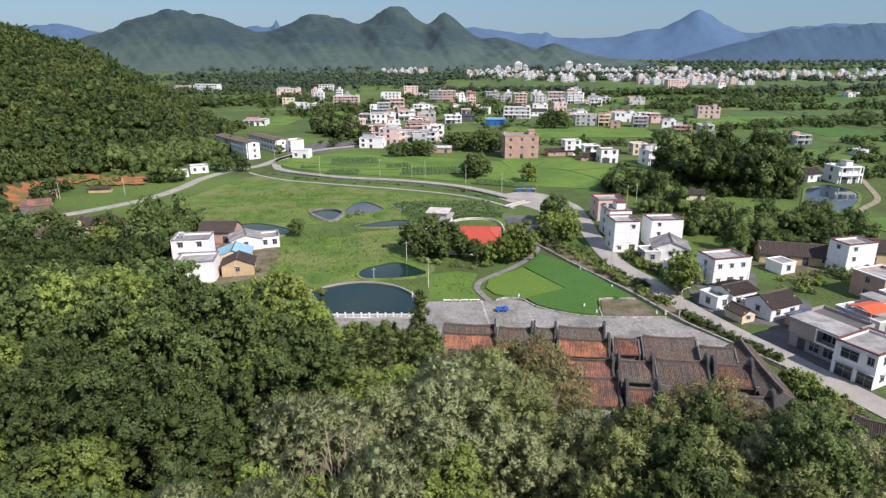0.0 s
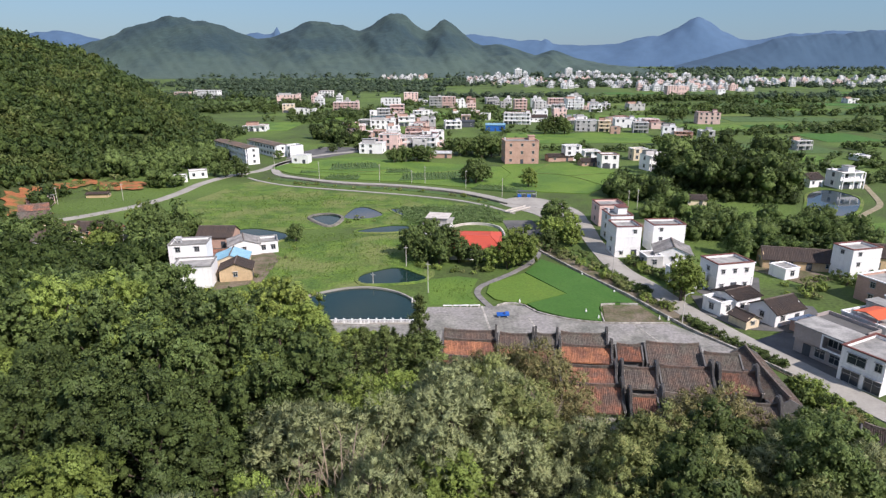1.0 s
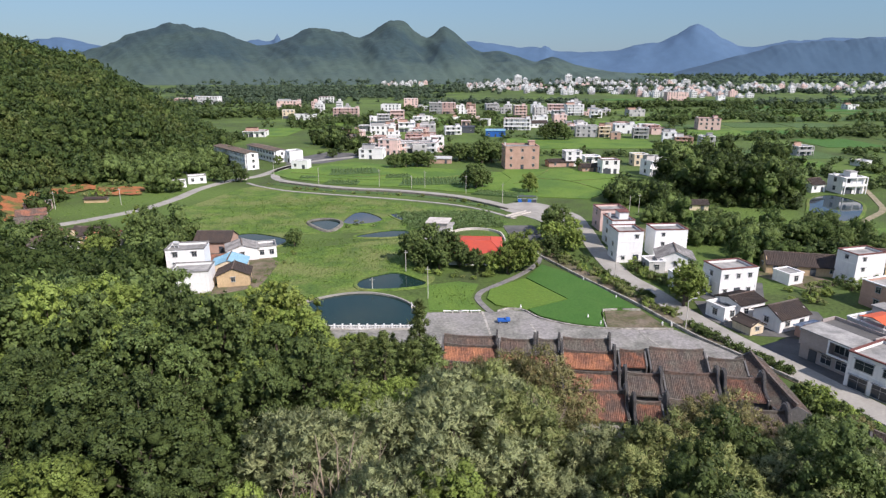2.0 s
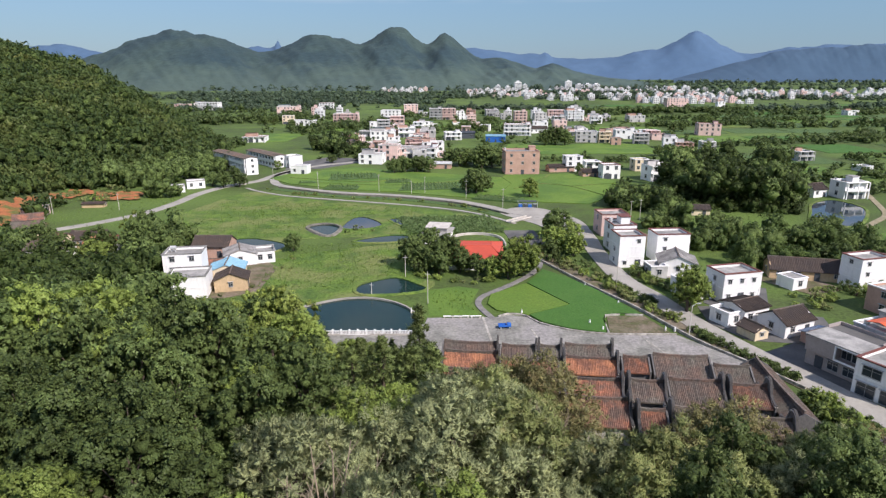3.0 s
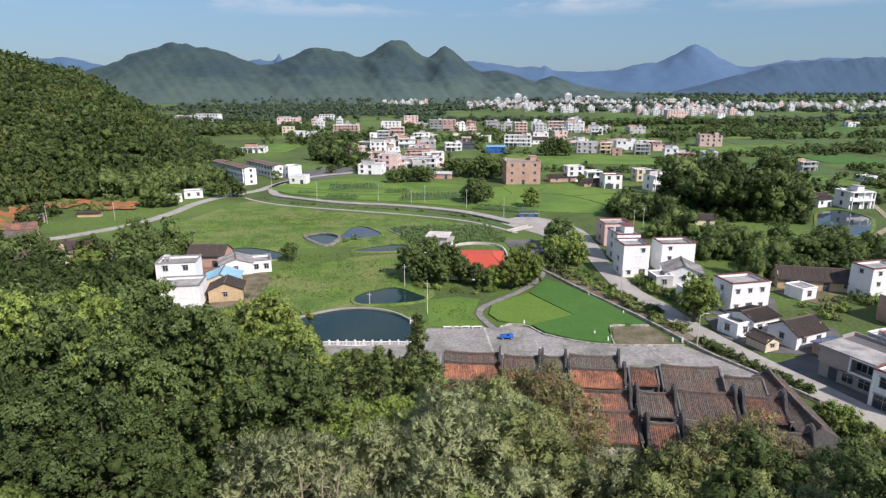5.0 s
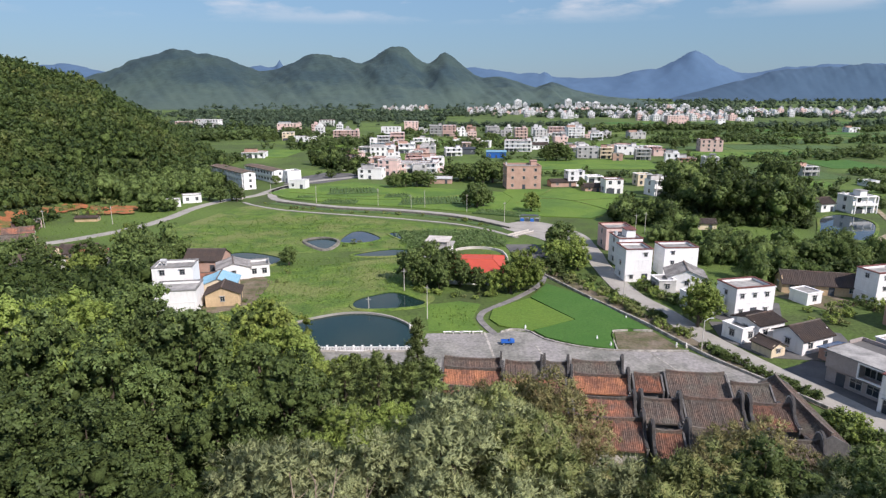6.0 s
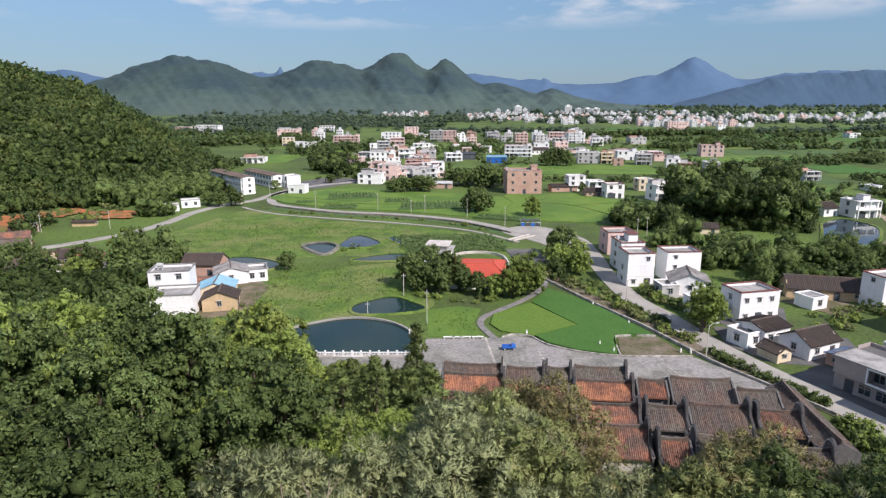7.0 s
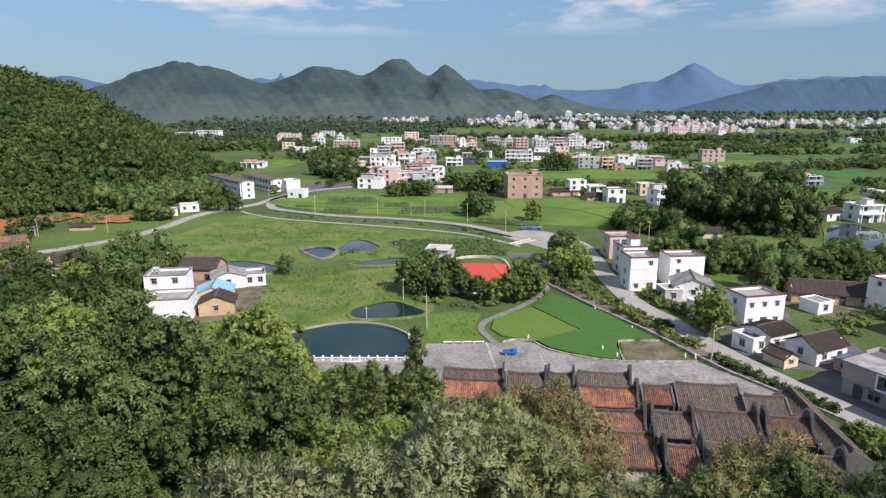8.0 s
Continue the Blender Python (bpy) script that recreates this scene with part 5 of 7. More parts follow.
def clumps(rng, lobes, each, size):
    """Small clumps of foliage over the upper skins of the lobes."""
    out = []
    for x, y, z, r in lobes:
        for _ in range(each):
            d = rng.normal(size=3)
            d[2] += 0.9
            d /= np.linalg.norm(d)
            out.append((x + d[0] * r, y + d[1] * r, z + d[2] * r * 0.95, size * rng.uniform(0.7, 1.3), d[0], d[1], d[2]))
    return out


def crown_arrays(seed, radius, height, leaves, leaf, lobe_count, slim=0.45, droop=0.0, shape="round", each=8, core=0.58, plume=0.0):
    rng = np.random.default_rng(seed)
    lobes = []
    for k in range(lobe_count):
        if shape == "cone":
            f = (k + 0.5) / lobe_count
            a, rr = k * 2.4, radius * (1 - f) * 0.62
            lobes.append((rr * math.cos(a), rr * math.sin(a), height * (0.18 + 0.8 * f), radius * (0.5 * (1 - f) + 0.14)))
        else:
            a, rr = k * 2.4 + rng.random(), radius * 0.68 * math.sqrt((k + 0.5) / lobe_count)
            top = height * (0.98 - 0.5 * (rr / radius) ** 1.6) * (0.86 + 0.18 * rng.random())
            lobes.append((rr * math.cos(a), rr * math.sin(a), top - radius * 0.3, radius * (0.26 + 0.16 * rng.random())))
            if k % 2:
                lobes.append((rr * 1.15 * math.cos(a), rr * 1.15 * math.sin(a), (top - radius * 0.3) * 0.7, radius * (0.26 + 0.14 * rng.random())))
            if k % 4 == 1:
                lobes.append((rr * math.cos(a + 2), rr * math.sin(a + 2), height * 0.24, radius * (0.26 + 0.12 * rng.random())))
            if k % 3 == 0:
                lobes.append((rr * 1.1 * math.cos(a + 1), rr * 1.1 * math.sin(a + 1), (top - radius * 0.3) * 0.42, radius * (0.26 + 0.12 * rng.random())))
    small = clumps(rng, lobes, each, radius * 0.36 / math.sqrt(each))
    v, f, n = leaf_cloud(rng, small, leaves, leaf, slim, droop, 0.7, 0.4, plume)
    (hv, hf, hn), (bv, bf, bn) = hearts(rng, lobes, 0.42 * core, 1, 0.5), hearts(rng, [q[:4] for q in small], core, 0, 0.5)
    hv, hf, hn = np.concatenate([hv, bv]), np.concatenate([hf, bf + len(hv)]), np.concatenate([hn, bn])
    return lobes, v, f, n, hv, hf, hn


def limbs(lobes, height, r0):
    s = Shape().tube([(0, 0, -1.2), (0.1, 0.05, height * 0.3), (0, 0.1, height * 0.62)], [r0 * 1.3, r0, r0 * 0.6], 7)
    for x, y, z, r in lobes[::2]:
        s.tube([(0, 0, height * 0.28), (x * 0.5, y * 0.5, z * 0.72), (x, y, z)], [r0 * 0.5, r0 * 0.3, r0 * 0.1], 5)
    return s


def tree_kind(name, label, seed, radius, height, leaves, leaf, lobe_count, leaf_mat, slim=0.6, droop=0.0, shape="round", each=7, core=0.7, plume=0.0):
    lobes, v, f, n, hv, hf, hn = crown_arrays(seed, radius, height, leaves, leaf, lobe_count, slim, droop, shape, each, core, plume)
    return {"crown": leafy_mesh("crown", v, f, n, hv, hf, hn, M[leaf_mat], M[leaf_mat + "_heart"]), "trunk": limbs(lobes, height, 0.05 * radius + 0.04).mesh("trunk", M["bark"]), "name": name, "label": label}


def plant(kind, x, y, scale=1.0, tall=1.0, sink=0.0, group="", label=""):
    k = random.choice(KINDS[kind])
    root = thing(k["name"], x, y, float(ground_z(x, y)) - sink, random.uniform(0, 360), label or k["label"], "bush" if k["name"] == "bush" else "tree", group)
    root.scale = (scale, scale, scale * tall)
    part("trunk", k["trunk"], None, root)
    part("crown", k["crown"], None, root)
    return root


KINDS = {
    "dark": [tree_kind("tree", "dense dark green broadleaf tree in the hill wood", 10 + i, 3.6, 9.0, 8000, 0.18, 13, "leaf_dark", 0.7, each=9) for i in range(4)],
    "green": [tree_kind("tree", "fresh green broadleaf tree in the hill wood", 20 + i, 3.7, 8.6, 8000, 0.18, 13, "leaf_green", 0.7, each=9) for i in range(4)],
    "grey": [tree_kind("tree", "feathery grey-green tree with drooping leaves", 30 + i, 3.8, 9.0, 10000, 0.32, 15, "leaf_grey", 0.22, 0.3, each=9, core=0.5, plume=0.55) for i in range(4)],
    "sage": [tree_kind("tree", "feathery olive-green tree on the slope", 90 + i, 3.7, 8.8, 8600, 0.28, 14, "leaf_sage", 0.28, 0.2, each=9, core=0.55, plume=0.4) for i in range(3)],
    "sage_back": [tree_kind("tree", "feathery olive-green tree on the slope", 94 + i, 3.7, 8.8, 4600, 0.38, 13, "leaf_sage", 0.3, 0.2, each=8, core=0.55, plume=0.4) for i in range(2)],
    "dark_back": [tree_kind("tree", "dense dark green broadleaf tree in the hill wood", 13 + i, 3.6, 9.0, 4000, 0.25, 12, "leaf_dark", 0.7, each=8) for i in range(3)],
    "green_back": [tree_kind("tree", "fresh green broadleaf tree in the hill wood", 23 + i, 3.7, 8.6, 4000, 0.25, 12, "leaf_green", 0.7, each=8) for i in range(3)],
    "fresh_back": [tree_kind("tree", "sunlit yellow-green broadleaf tree in the hill wood", 26 + i, 3.9, 8.6, 4800, 0.23, 14, "leaf_fresh", 0.7, each=8) for i in range(3)],
    "grey_back": [tree_kind("tree", "feathery grey-green tree with drooping leaves", 33 + i, 3.8, 9.0, 5000, 0.48, 14, "leaf_grey", 0.22, 0.3, each=7, core=0.5, plume=0.55) for i in range(3)],
    "thin": [tree_kind("tree", "thin feathery olive-brown tree beside the old halls", 36 + i, 3.4, 8.4, 4200, 0.34, 13, "leaf_olive", 0.2, 0.4, each=7, core=0.36, plume=0.45) for i in range(3)],
    "pine": [tree_kind("pine_tree", "tall dark conical pine in the hill wood", 40 + i, 2.6, 11.0, 3600, 0.42, 18, "leaf_pine", 0.2, 0.0, "cone", core=0.5, plume=0.6) for i in range(2)],
    "mid": [tree_kind("tree", "rounded dark green village tree", 50 + i, 3.6, 6.8, 3600, 0.26, 12, "leaf_dark", 0.55, each=6) for i in range(3)],
    "mid_light": [tree_kind("tree", "rounded fresh green village tree", 60 + i, 3.6, 6.8, 3600, 0.26, 12, "leaf_green", 0.55, each=6) for i in range(3)],
    "bush": [tree_kind("bush", "low green bush on rough ground", 70 + i, 1.6, 1.9, 300, 0.22, 3, ("leaf_green", "leaf_dark", "leaf_sage")[i], each=4) for i in range(3)],
    "shrub": [tree_kind("bush", "dense green shrub on the roadside slope", 75 + i, 1.7, 2.0, 800, 0.17, 4, ("leaf_green", "leaf_dark")[i], 0.5, each=6) for i in range(2)],
    "hedge": [tree_kind("bush", "dark green shrub beside the road", 80 + i, 1.5, 1.7, 300, 0.2, 3, "leaf_dark", each=4) for i in range(2)],
}


def in_view(x, y, margin):
    return abs(x) < 0.76 * y + margin


def clear_of_halls(x, y):
    return not (x > 19 and y > 75) and not (-3 < x <= 19 and y > 93 - max(0, x - 8) * 0.5) and not (x > 55 and y > 56 and x < 69)


BACK = []


def near_wood():
    """The wood on the slope under the flight, tree by tree."""
    rng = np.random.default_rng(5)
    step = 5.7
    for j in range(int((136 - 28) / step)):
        for i in range(int(230 / step)):
            x = -135 + (i + 0.5 * (j % 2)) * step + rng.uniform(-1.3, 1.3)
            y = 28 + j * step + rng.uniform(-1.3, 1.3)
            if not in_view(x, y, 8) or y > float(hill_foot_near(x)) + (8 if 2 < x < 40 else -1.5) or not clear_of_halls(x, y):
                continue
            if -36 < x < -24 and 98 < y < 112 or -66 < x < -40 and y > 113:
                continue
            if 17 < x < 34 and y > 64:
                continue
            u = rng.random()
            grey = x > -14 - (60 - y) * 0.25 and (y < 74 + 0.3 * x or x > 0)
            if grey:
                kind = ("grey" if u < (0.84 if x < 6 else 0.42) else "sage" if x > 2 else "green") if x < 0.55 * (y - 10) else ("dark" if u < 0.35 else "sage" if u < 0.85 else "grey")
            elif y > 78 or (x / (y - 10) > -0.42 and y > 60):
                kind = "green" if u < 0.75 else "dark"
            else:
                kind = "dark" if u < 0.84 else "green"
            if x < -58 and y > 84:
                BACK.append((x, y, float(ground_z(x, y)) + 1.5, rng.uniform(4.0, 5.4)))
                continue
            size, tall = rng.uniform(0.75, 1.45), rng.uniform(0.8, 1.25)
            bearing = x / (y - 10)
            if -0.27 < bearing < 0.62 and y > 44:
                # the growth gets lower towards the pond walk and the halls
                if bearing < -0.01:
                    fall = 0.446 if y > 77 else 0.535
                else:
                    fall = float(np.interp(bearing, [0.0, 0.1, 0.12, 0.2, 0.23, 0.44, 0.5], [0.52, 0.5, 0.466, 0.466, 0.665, 0.665, 0.63]))
                room = 49.4 + (10.3 - y) * fall - float(ground_z(x, y))
                if room < 3.0:
                    continue
                size, tall = min(size, room / 8.7), 1.0
                if -0.2 < bearing < -0.01 and y > 77:
                    plant("pine", x, y, min(1.5, room / 7.6), 0.68 * rng.uniform(0.85, 1.08), 0.3, "pines of the hill wood")
                    continue
            if -0.44 < bearing < -0.19 and y > 62 and u < 0.5:
                kind = "fresh"
            plant(kind + ("_back" if y > 62 else ""), x, y, size * (0.8 if y > float(hill_foot_near(x)) - 14 and x < -28 else (0.66 if y > 59 and 15 < x < 34 else 1.0)), tall, 0.3, "trees of the hill wood")


near_wood()
for j in range(5):
    for i in range(5):
        plant("mid" if (i + 2 * j) % 3 else "mid_light", -13.5 + 6.4 * i + 1.7 * (j % 2) + random.uniform(-1, 1), -4 + 6.3 * j + random.uniform(-1, 1), random.uniform(0.8, 1.1), 1.0, 0.3, "trees of the hill wood")
for x, y, s in ((-4.0, 97, 1.5), (-7.4, 92, 0.9), (-2.0, 92, 0.95), (-10.5, 95, 0.75), (-15.5, 96, 0.7), (-12.5, 88, 0.8), (-18, 91, 0.8), (-5, 85, 0.8), (-4.5, 104, 0.95), (-9, 103.5, 0.72), (-20.5, 103, 0.7)):
    plant("pine", x, y, s, 1.0, 0.3, "pines of the hill wood")


def scatter(out, seed, spots, step, lo, hi, outline, lift=0.55):
    """Crowns on a loose grid inside an outline."""
    rng = np.random.default_rng(seed)
    xs, ys = [p[0] for p in outline], [p[1] for p in outline]
    made = 0
    y = min(ys)
    while y < max(ys) and made < spots:
        x = min(xs)
        while x < max(xs) and made < spots:
            px, py = x + rng.uniform(-0.35, 0.35) * step, y + rng.uniform(-0.35, 0.35) * step
            x += step
            if inside(px, py, outline) and (seed > 8 or not (px < -98 and py > 194)):
                r = 4.6 * rng.uniform(lo, hi)
                out.append((px, py, float(ground_z(px, py)) + r * rng.uniform(0.1, lift), r))
                out.append((px + rng.uniform(-1.5, 1.5), py - rng.uniform(0.5, 2.0), float(ground_z(px, py)), r * 0.8))
                made += 1
        y += step * 0.87


for x, y, s in ((29, 73, 0.95), (33, 75.2, 1.3), (38.5, 76, 1.5), (42.5, 74, 1.15), (47, 72.5, 1.1), (51.5, 69, 1.1), (36, 79, 1.15), (54.5, 76, 0.7), (59.5, 80, 0.7), (13, 84, 1.5), (17, 82, 1.55), (6, 90, 1.2), (10.5, 89, 1.5), (15.5, 86.5, 1.65), (19, 77, 1.2), (13, 78, 1.3)):
    plant("thin", x, y, s, 1.0, 0.2, "trees of the hill wood")

for x, y, s in ((-12.5, 104.5, 0.85), (-16.5, 104, 0.9), (-7, 101, 0.9), (-14, 99.5, 0.95), (-19, 98, 0.9), (-53, 103, 1.4), (-60, 101, 1.4), (-57, 97, 1.3)):
    plant("green_back", x, y, s, 1.0, 0.2, "trees of the hill wood")
for x, y, s in ((-29.5, 106, 1.15), (-33, 104, 1.3), (-30.5, 98.5, 0.85), (-38, 108, 1.3), (-42, 103, 1.3), (-46, 110, 1.1), (-34.5, 115.5, 1.45)):
    plant("fresh_back", x, y, s, 1.1, 0.2, "trees of the hill wood")


def bare_tree(x, y, s):
    """A half-dead tree: pale twisting limbs and twigs."""
    rng = np.random.default_rng(int(abs(x * 7 + y * 3)))
    root = thing("bare_tree", x, y, float(ground_z(x, y)), 0, "half-dead tree with pale bare branches", "tree", "bare trees")
    wood = Shape()
    for k in range(9):
        a = k * 0.7 + rng.uniform(0, 0.5)
        top = Vector((math.cos(a) * rng.uniform(1.2, 3.2), math.sin(a) * rng.uniform(1.2, 3.2), rng.uniform(6.5, 9.5))) * s
        mid = top * 0.5 + Vector((rng.uniform(-0.5, 0.5), rng.uniform(-0.5, 0.5), 0.6))
        wood.tube([(0, 0, 0.2), mid, top], [0.14, 0.09, 0.03], 5)
        for j in range(6):
            b = mid.lerp(top, rng.uniform(0.1, 1.0))
            wood.tube([b, b + Vector((rng.uniform(-0.9, 0.9), rng.uniform(-0.9, 0.9), rng.uniform(0.3, 1.3)))], [0.035, 0.012], 4)
    part("branch_work", wood, M["bare_twig"], root)


for x, y, s in ((-8.5, 42, 1.05), (-6, 40.5, 0.95), (-10.5, 40, 0.9), (9, 62, 0.95), (12.5, 66, 0.9), (36, 66, 1.0), (-30, 88, 0.9)):
    bare_tree(x, y, s)
WEST, EAST, GARDEN = [], [], []
scatter(WEST, 1, 90, 6.2, 0.8, 1.25, [(-120, 140), (-72, 132), (-74, 165), (-80, 196), (-104, 224), (-112, 205), (-135, 190)])
scatter(WEST, 2, 40, 6.0, 0.8, 1.2, [(-90, 118), (-70, 112), (-66, 124), (-74, 138), (-90, 140)])
scatter(WEST, 9, 70, 6.4, 0.7, 1.2, [(-170, 294), (-146, 292), (-132, 301), (-124, 322), (-112, 345), (-118, 378), (-145, 362), (-165, 320)])
scatter(WEST, 10, 14, 6.0, 0.6, 1.0, [(-128, 262), (-114, 262), (-112, 276), (-128, 272)])
scatter(EAST, 3, 170, 5.4, 0.8, 1.25, [(96, 262), (101, 243), (118, 234), (134, 233), (146, 252), (156, 270), (158, 306), (134, 318), (110, 304), (100, 284)], 2.6)
scatter(EAST, 5, 40, 5.4, 0.7, 1.0, [(66, 250), (70, 238), (84, 230), (92, 236), (96, 262), (86, 268), (72, 262)], 0.8)
scatter(GARDEN, 4, 150, 5.4, 0.55, 1.05, [(68, 212), (72, 190), (76, 172), (84, 162), (100, 168), (126, 170), (132, 186), (124, 206), (100, 220), (86, 226)])
scatter(EAST, 7, 30, 8.0, 0.9, 1.4, [(-75, 412), (-68, 396), (-50, 410), (-62, 470), (-80, 490), (-92, 440)])
for x, y, s, k in ((-8, 167, 1.5, "mid"), (-3, 171, 1.6, "mid"), (1.5, 166.5, 1.5, "mid"), (-1, 162, 1.15, "mid"), (4.5, 163.5, 1.1, "mid"), (-5.5, 163.5, 1.15, "mid"), (9, 160.5, 0.95, "mid"), (20.8, 161, 1.6, "mid_light"), (17.2, 158, 1.2, "mid_light"), (13, 159, 0.95, "mid_light"), (23, 164, 1.0, "mid_light"),
                   (37, 196, 1.6, "mid"), (33, 184, 1.2, "mid_light"), (31.5, 177, 0.9, "mid"), (39.5, 187, 1.2, "mid_light"), (38.5, 179, 1.15, "mid_light"), (36, 203, 1.1, "mid"), (34.5, 189, 1.0, "mid"), (-45.5, 184.5, 0.85, "mid"), (-84, 199, 0.7, "mid"), (-90, 204, 0.7, "mid_light"), (15, 276, 1.75, "mid"), (11.5, 277, 1.3, "mid"), (18, 279, 1.3, "mid"), (37.5, 267, 1.35, "mid_light"),
                   (-86, 178, 1.9, "mid"), (-91, 187, 1.8, "mid"), (-80, 173, 1.7, "mid"), (-96, 193, 1.5, "mid_light"), (-99, 176, 1.5, "mid"), (-107, 170, 1.5, "mid"), (-92, 183, 1.4, "mid"), (-96, 168, 1.3, "mid_light"), (-88, 174, 1.4, "mid"), (-113, 174, 1.2, "mid"), (-104, 180, 0.9, "mid"), (-122, 186, 1.3, "mid"), (-103, 291, 1.25, "mid"), (-96, 293, 1.15, "mid"), (-110, 296, 1.1, "mid"), (-108, 322, 0.9, "mid"), (-92, 347, 0.8, "mid"), (55.2, 134.6, 1.35, "green_back"), (57, 137.5, 1.15, "dark_back")):
    plant(k, x, y, s, 1.0, 0.2, "village trees")
for x, y, s in ((-26, 334, 1.3), (-20, 335, 1.4), (-14, 336, 1.5), (-8, 337, 1.4), (-22, 340, 1.4), (-12, 343, 1.4), (4, 362, 1.7), (10, 358, 1.8), (14, 364, 1.6), (22, 352, 2.1), (28, 353, 2.0), (33, 358, 1.8), (24, 362, 2.0), (17, 372, 1.5), (75, 462, 2.0), (83, 464, 2.3), (90, 462, 2.0), (80, 482, 1.6), (95, 480, 1.3),
                (138, 400, 1.2), (145, 402, 1.3), (150, 405, 1.1), (73, 332, 0.9), (36, 555, 1.3), (-146, 612, 1.4), (-180, 640, 1.6), (-172, 645, 1.6), (46, 640, 1.6), (52, 645, 1.4), (175, 480, 1.3), (205, 560, 1.5), (215, 565, 1.5), (262, 640, 1.8), (270, 645, 1.8), (108, 302, 0.9), (114, 300, 1.0), (120, 298, 1.0), (-52, 380, 0.9), (-66, 372, 0.9)):
    plant("mid", x, y, s, 0.9, 0.2, "village trees")


def strip(kind, seed, points, spread, count, lo, hi, group):
    rng = np.random.default_rng(seed)
    line = glide([(*p, 0) for p in points], 1.0)
    for k in range(count):
        q = line[int(rng.integers(len(line)))]
        plant(kind, q.x + rng.uniform(-spread, spread), q.y + rng.uniform(-spread, spread), rng.uniform(lo, hi), rng.uniform(0.7, 1.2), 0.15, group)


strip("bush", 11, [(33, 178), (36.5, 166), (41, 154), (46, 142), (50.5, 129)], 1.4, 36, 0.7, 1.5, "shrubs beside the road")
strip("hedge", 12, [(52.5, 124), (55.5, 116), (60, 107), (62, 102)], 0.8, 44, 0.75, 1.15, "hedge beside the road")
strip("hedge", 13, [(40.5, 172), (42, 160), (46, 147), (49, 140)], 0.8, 30, 0.75, 1.15, "hedge beside the road")
strip("shrub", 14, [(60, 93), (62.5, 85), (65, 78), (70, 72)], 1.8, 34, 1.0, 2.1, "shrubs beside the road")
strip("bush", 15, [(-84, 288), (-54, 269.5), (-20, 261), (4, 250.5), (20, 236)], 1.6, 36, 0.4, 0.9, "weeds along the stream")
strip("bush", 16, [(51.5, 163), (53, 157), (55.5, 152), (57, 148)], 1.0, 14, 1.0, 1.7, "shrubs in front of the cottage")
strip("shrub", 23, [(-7, 161), (-2, 157.5), (5, 156.5), (11, 156), (17, 154.5)], 1.2, 8, 0.7, 1.1, "shrubs in front of the hall")
strip("bush", 17, [(-2, 158), (6, 155), (9, 153)], 1.2, 5, 0.5, 0.8, "shrubs at the lawn's edge")
strip("bush", 18, [(78, 142), (90, 140), (98, 145), (110, 150)], 4.0, 20, 0.8, 1.7, "garden shrubs among the houses")
strip("bush", 19, [(-48, 150), (-44, 162), (-46, 176), (-40, 140)], 3.0, 8, 0.4, 0.8, "bushes at the meadow's edge")
strip("bush", 21, [(-168, 256), (-156, 274), (-150, 285), (-140, 282), (-132, 270), (-150, 262)], 5.0, 24, 0.8, 1.7, "scrub round the red earth")
strip("bush", 22, [(28, 176), (33, 168), (30, 184), (36, 190)], 2.5, 14, 0.9, 1.8, "shrubs beside the road")
strip("bush", 20, [(-40, 204), (-30, 209), (-20, 207), (-34, 220)], 3.0, 8, 0.35, 0.7, "bushes on the pond dykes")


# ---------------------------------------------------------------- woods in the distance
def woods(name, spots, seed, leaf, per, material, label, category="wood", lumps=5, heart=True, flat=1.0, fine=0):
    """Many small crowns in one piece. spots: x, y, z, radius."""
    rng = np.random.default_rng(seed)
    lib = []
    for k in range(6):
        lob = [(rng.uniform(-0.5, 0.5), rng.uniform(-0.5, 0.5), rng.uniform(0.2, 0.9), rng.uniform(0.35, 0.6)) for _ in range(lumps)]
        lib.append((leaf_cloud(rng, clumps(rng, lob, 8, 0.15), per, leaf, 0.55, 0.0, 0.7, 0.4), hearts(rng, lob, 0.8, fine)))
    sets = ([], []), ([], [])
    faces, count = [], 0
    for x, y, z, r in np.asarray(spots, float):
        a, kind, tall = rng.uniform(0, 6.283), lib[int(rng.integers(6))], flat * rng.uniform(0.8, 1.3)
        turn = np.array(((math.cos(a), math.sin(a), 0), (-math.sin(a), math.cos(a), 0), (0, 0, 1)))
        for (v, f, n), out in zip(kind, sets):
            out[0].append((v @ turn) * (r, r, r * tall) + (x, y, z))
            out[1].append(n @ turn)
        faces.append(kind[1][1] + count)
        count += len(kind[1][0])
    v, n, hv, hn = (np.concatenate(q) for out in sets for q in out)
    f = np.arange(len(v)).reshape(-1, 3)
    me = leafy_mesh(name, v, f, n, hv, np.concatenate(faces), hn, M[material], M[material + "_heart"]) if heart else array_mesh(name, v, f, M[material])
    tagged(new(name, me), label, category, kind="stuff")


def hill_spots():
    rng = np.random.default_rng(8)
    out = []
    y = 120.0
    while y < 640:
        step = 4.2 + (y - 120) / 520 * 3.0
        x = -0.80 * y - 40
        while x < float(hill_foot_west(y)) + 2:
            px, py = x + rng.uniform(-0.4, 0.4) * step, y + rng.uniform(-0.4, 0.4) * step
            z = float(ground_z(px, py))
            if not any(inside(px + dx, py + dy, ring) for ring in RED_EARTH for dx in (-2, 2) for dy in (-1, 3)):
                out.append((px, py, z - 0.9, step * rng.uniform(0.7, 1.3)))
            x += step
        y += step * 0.87
    return out


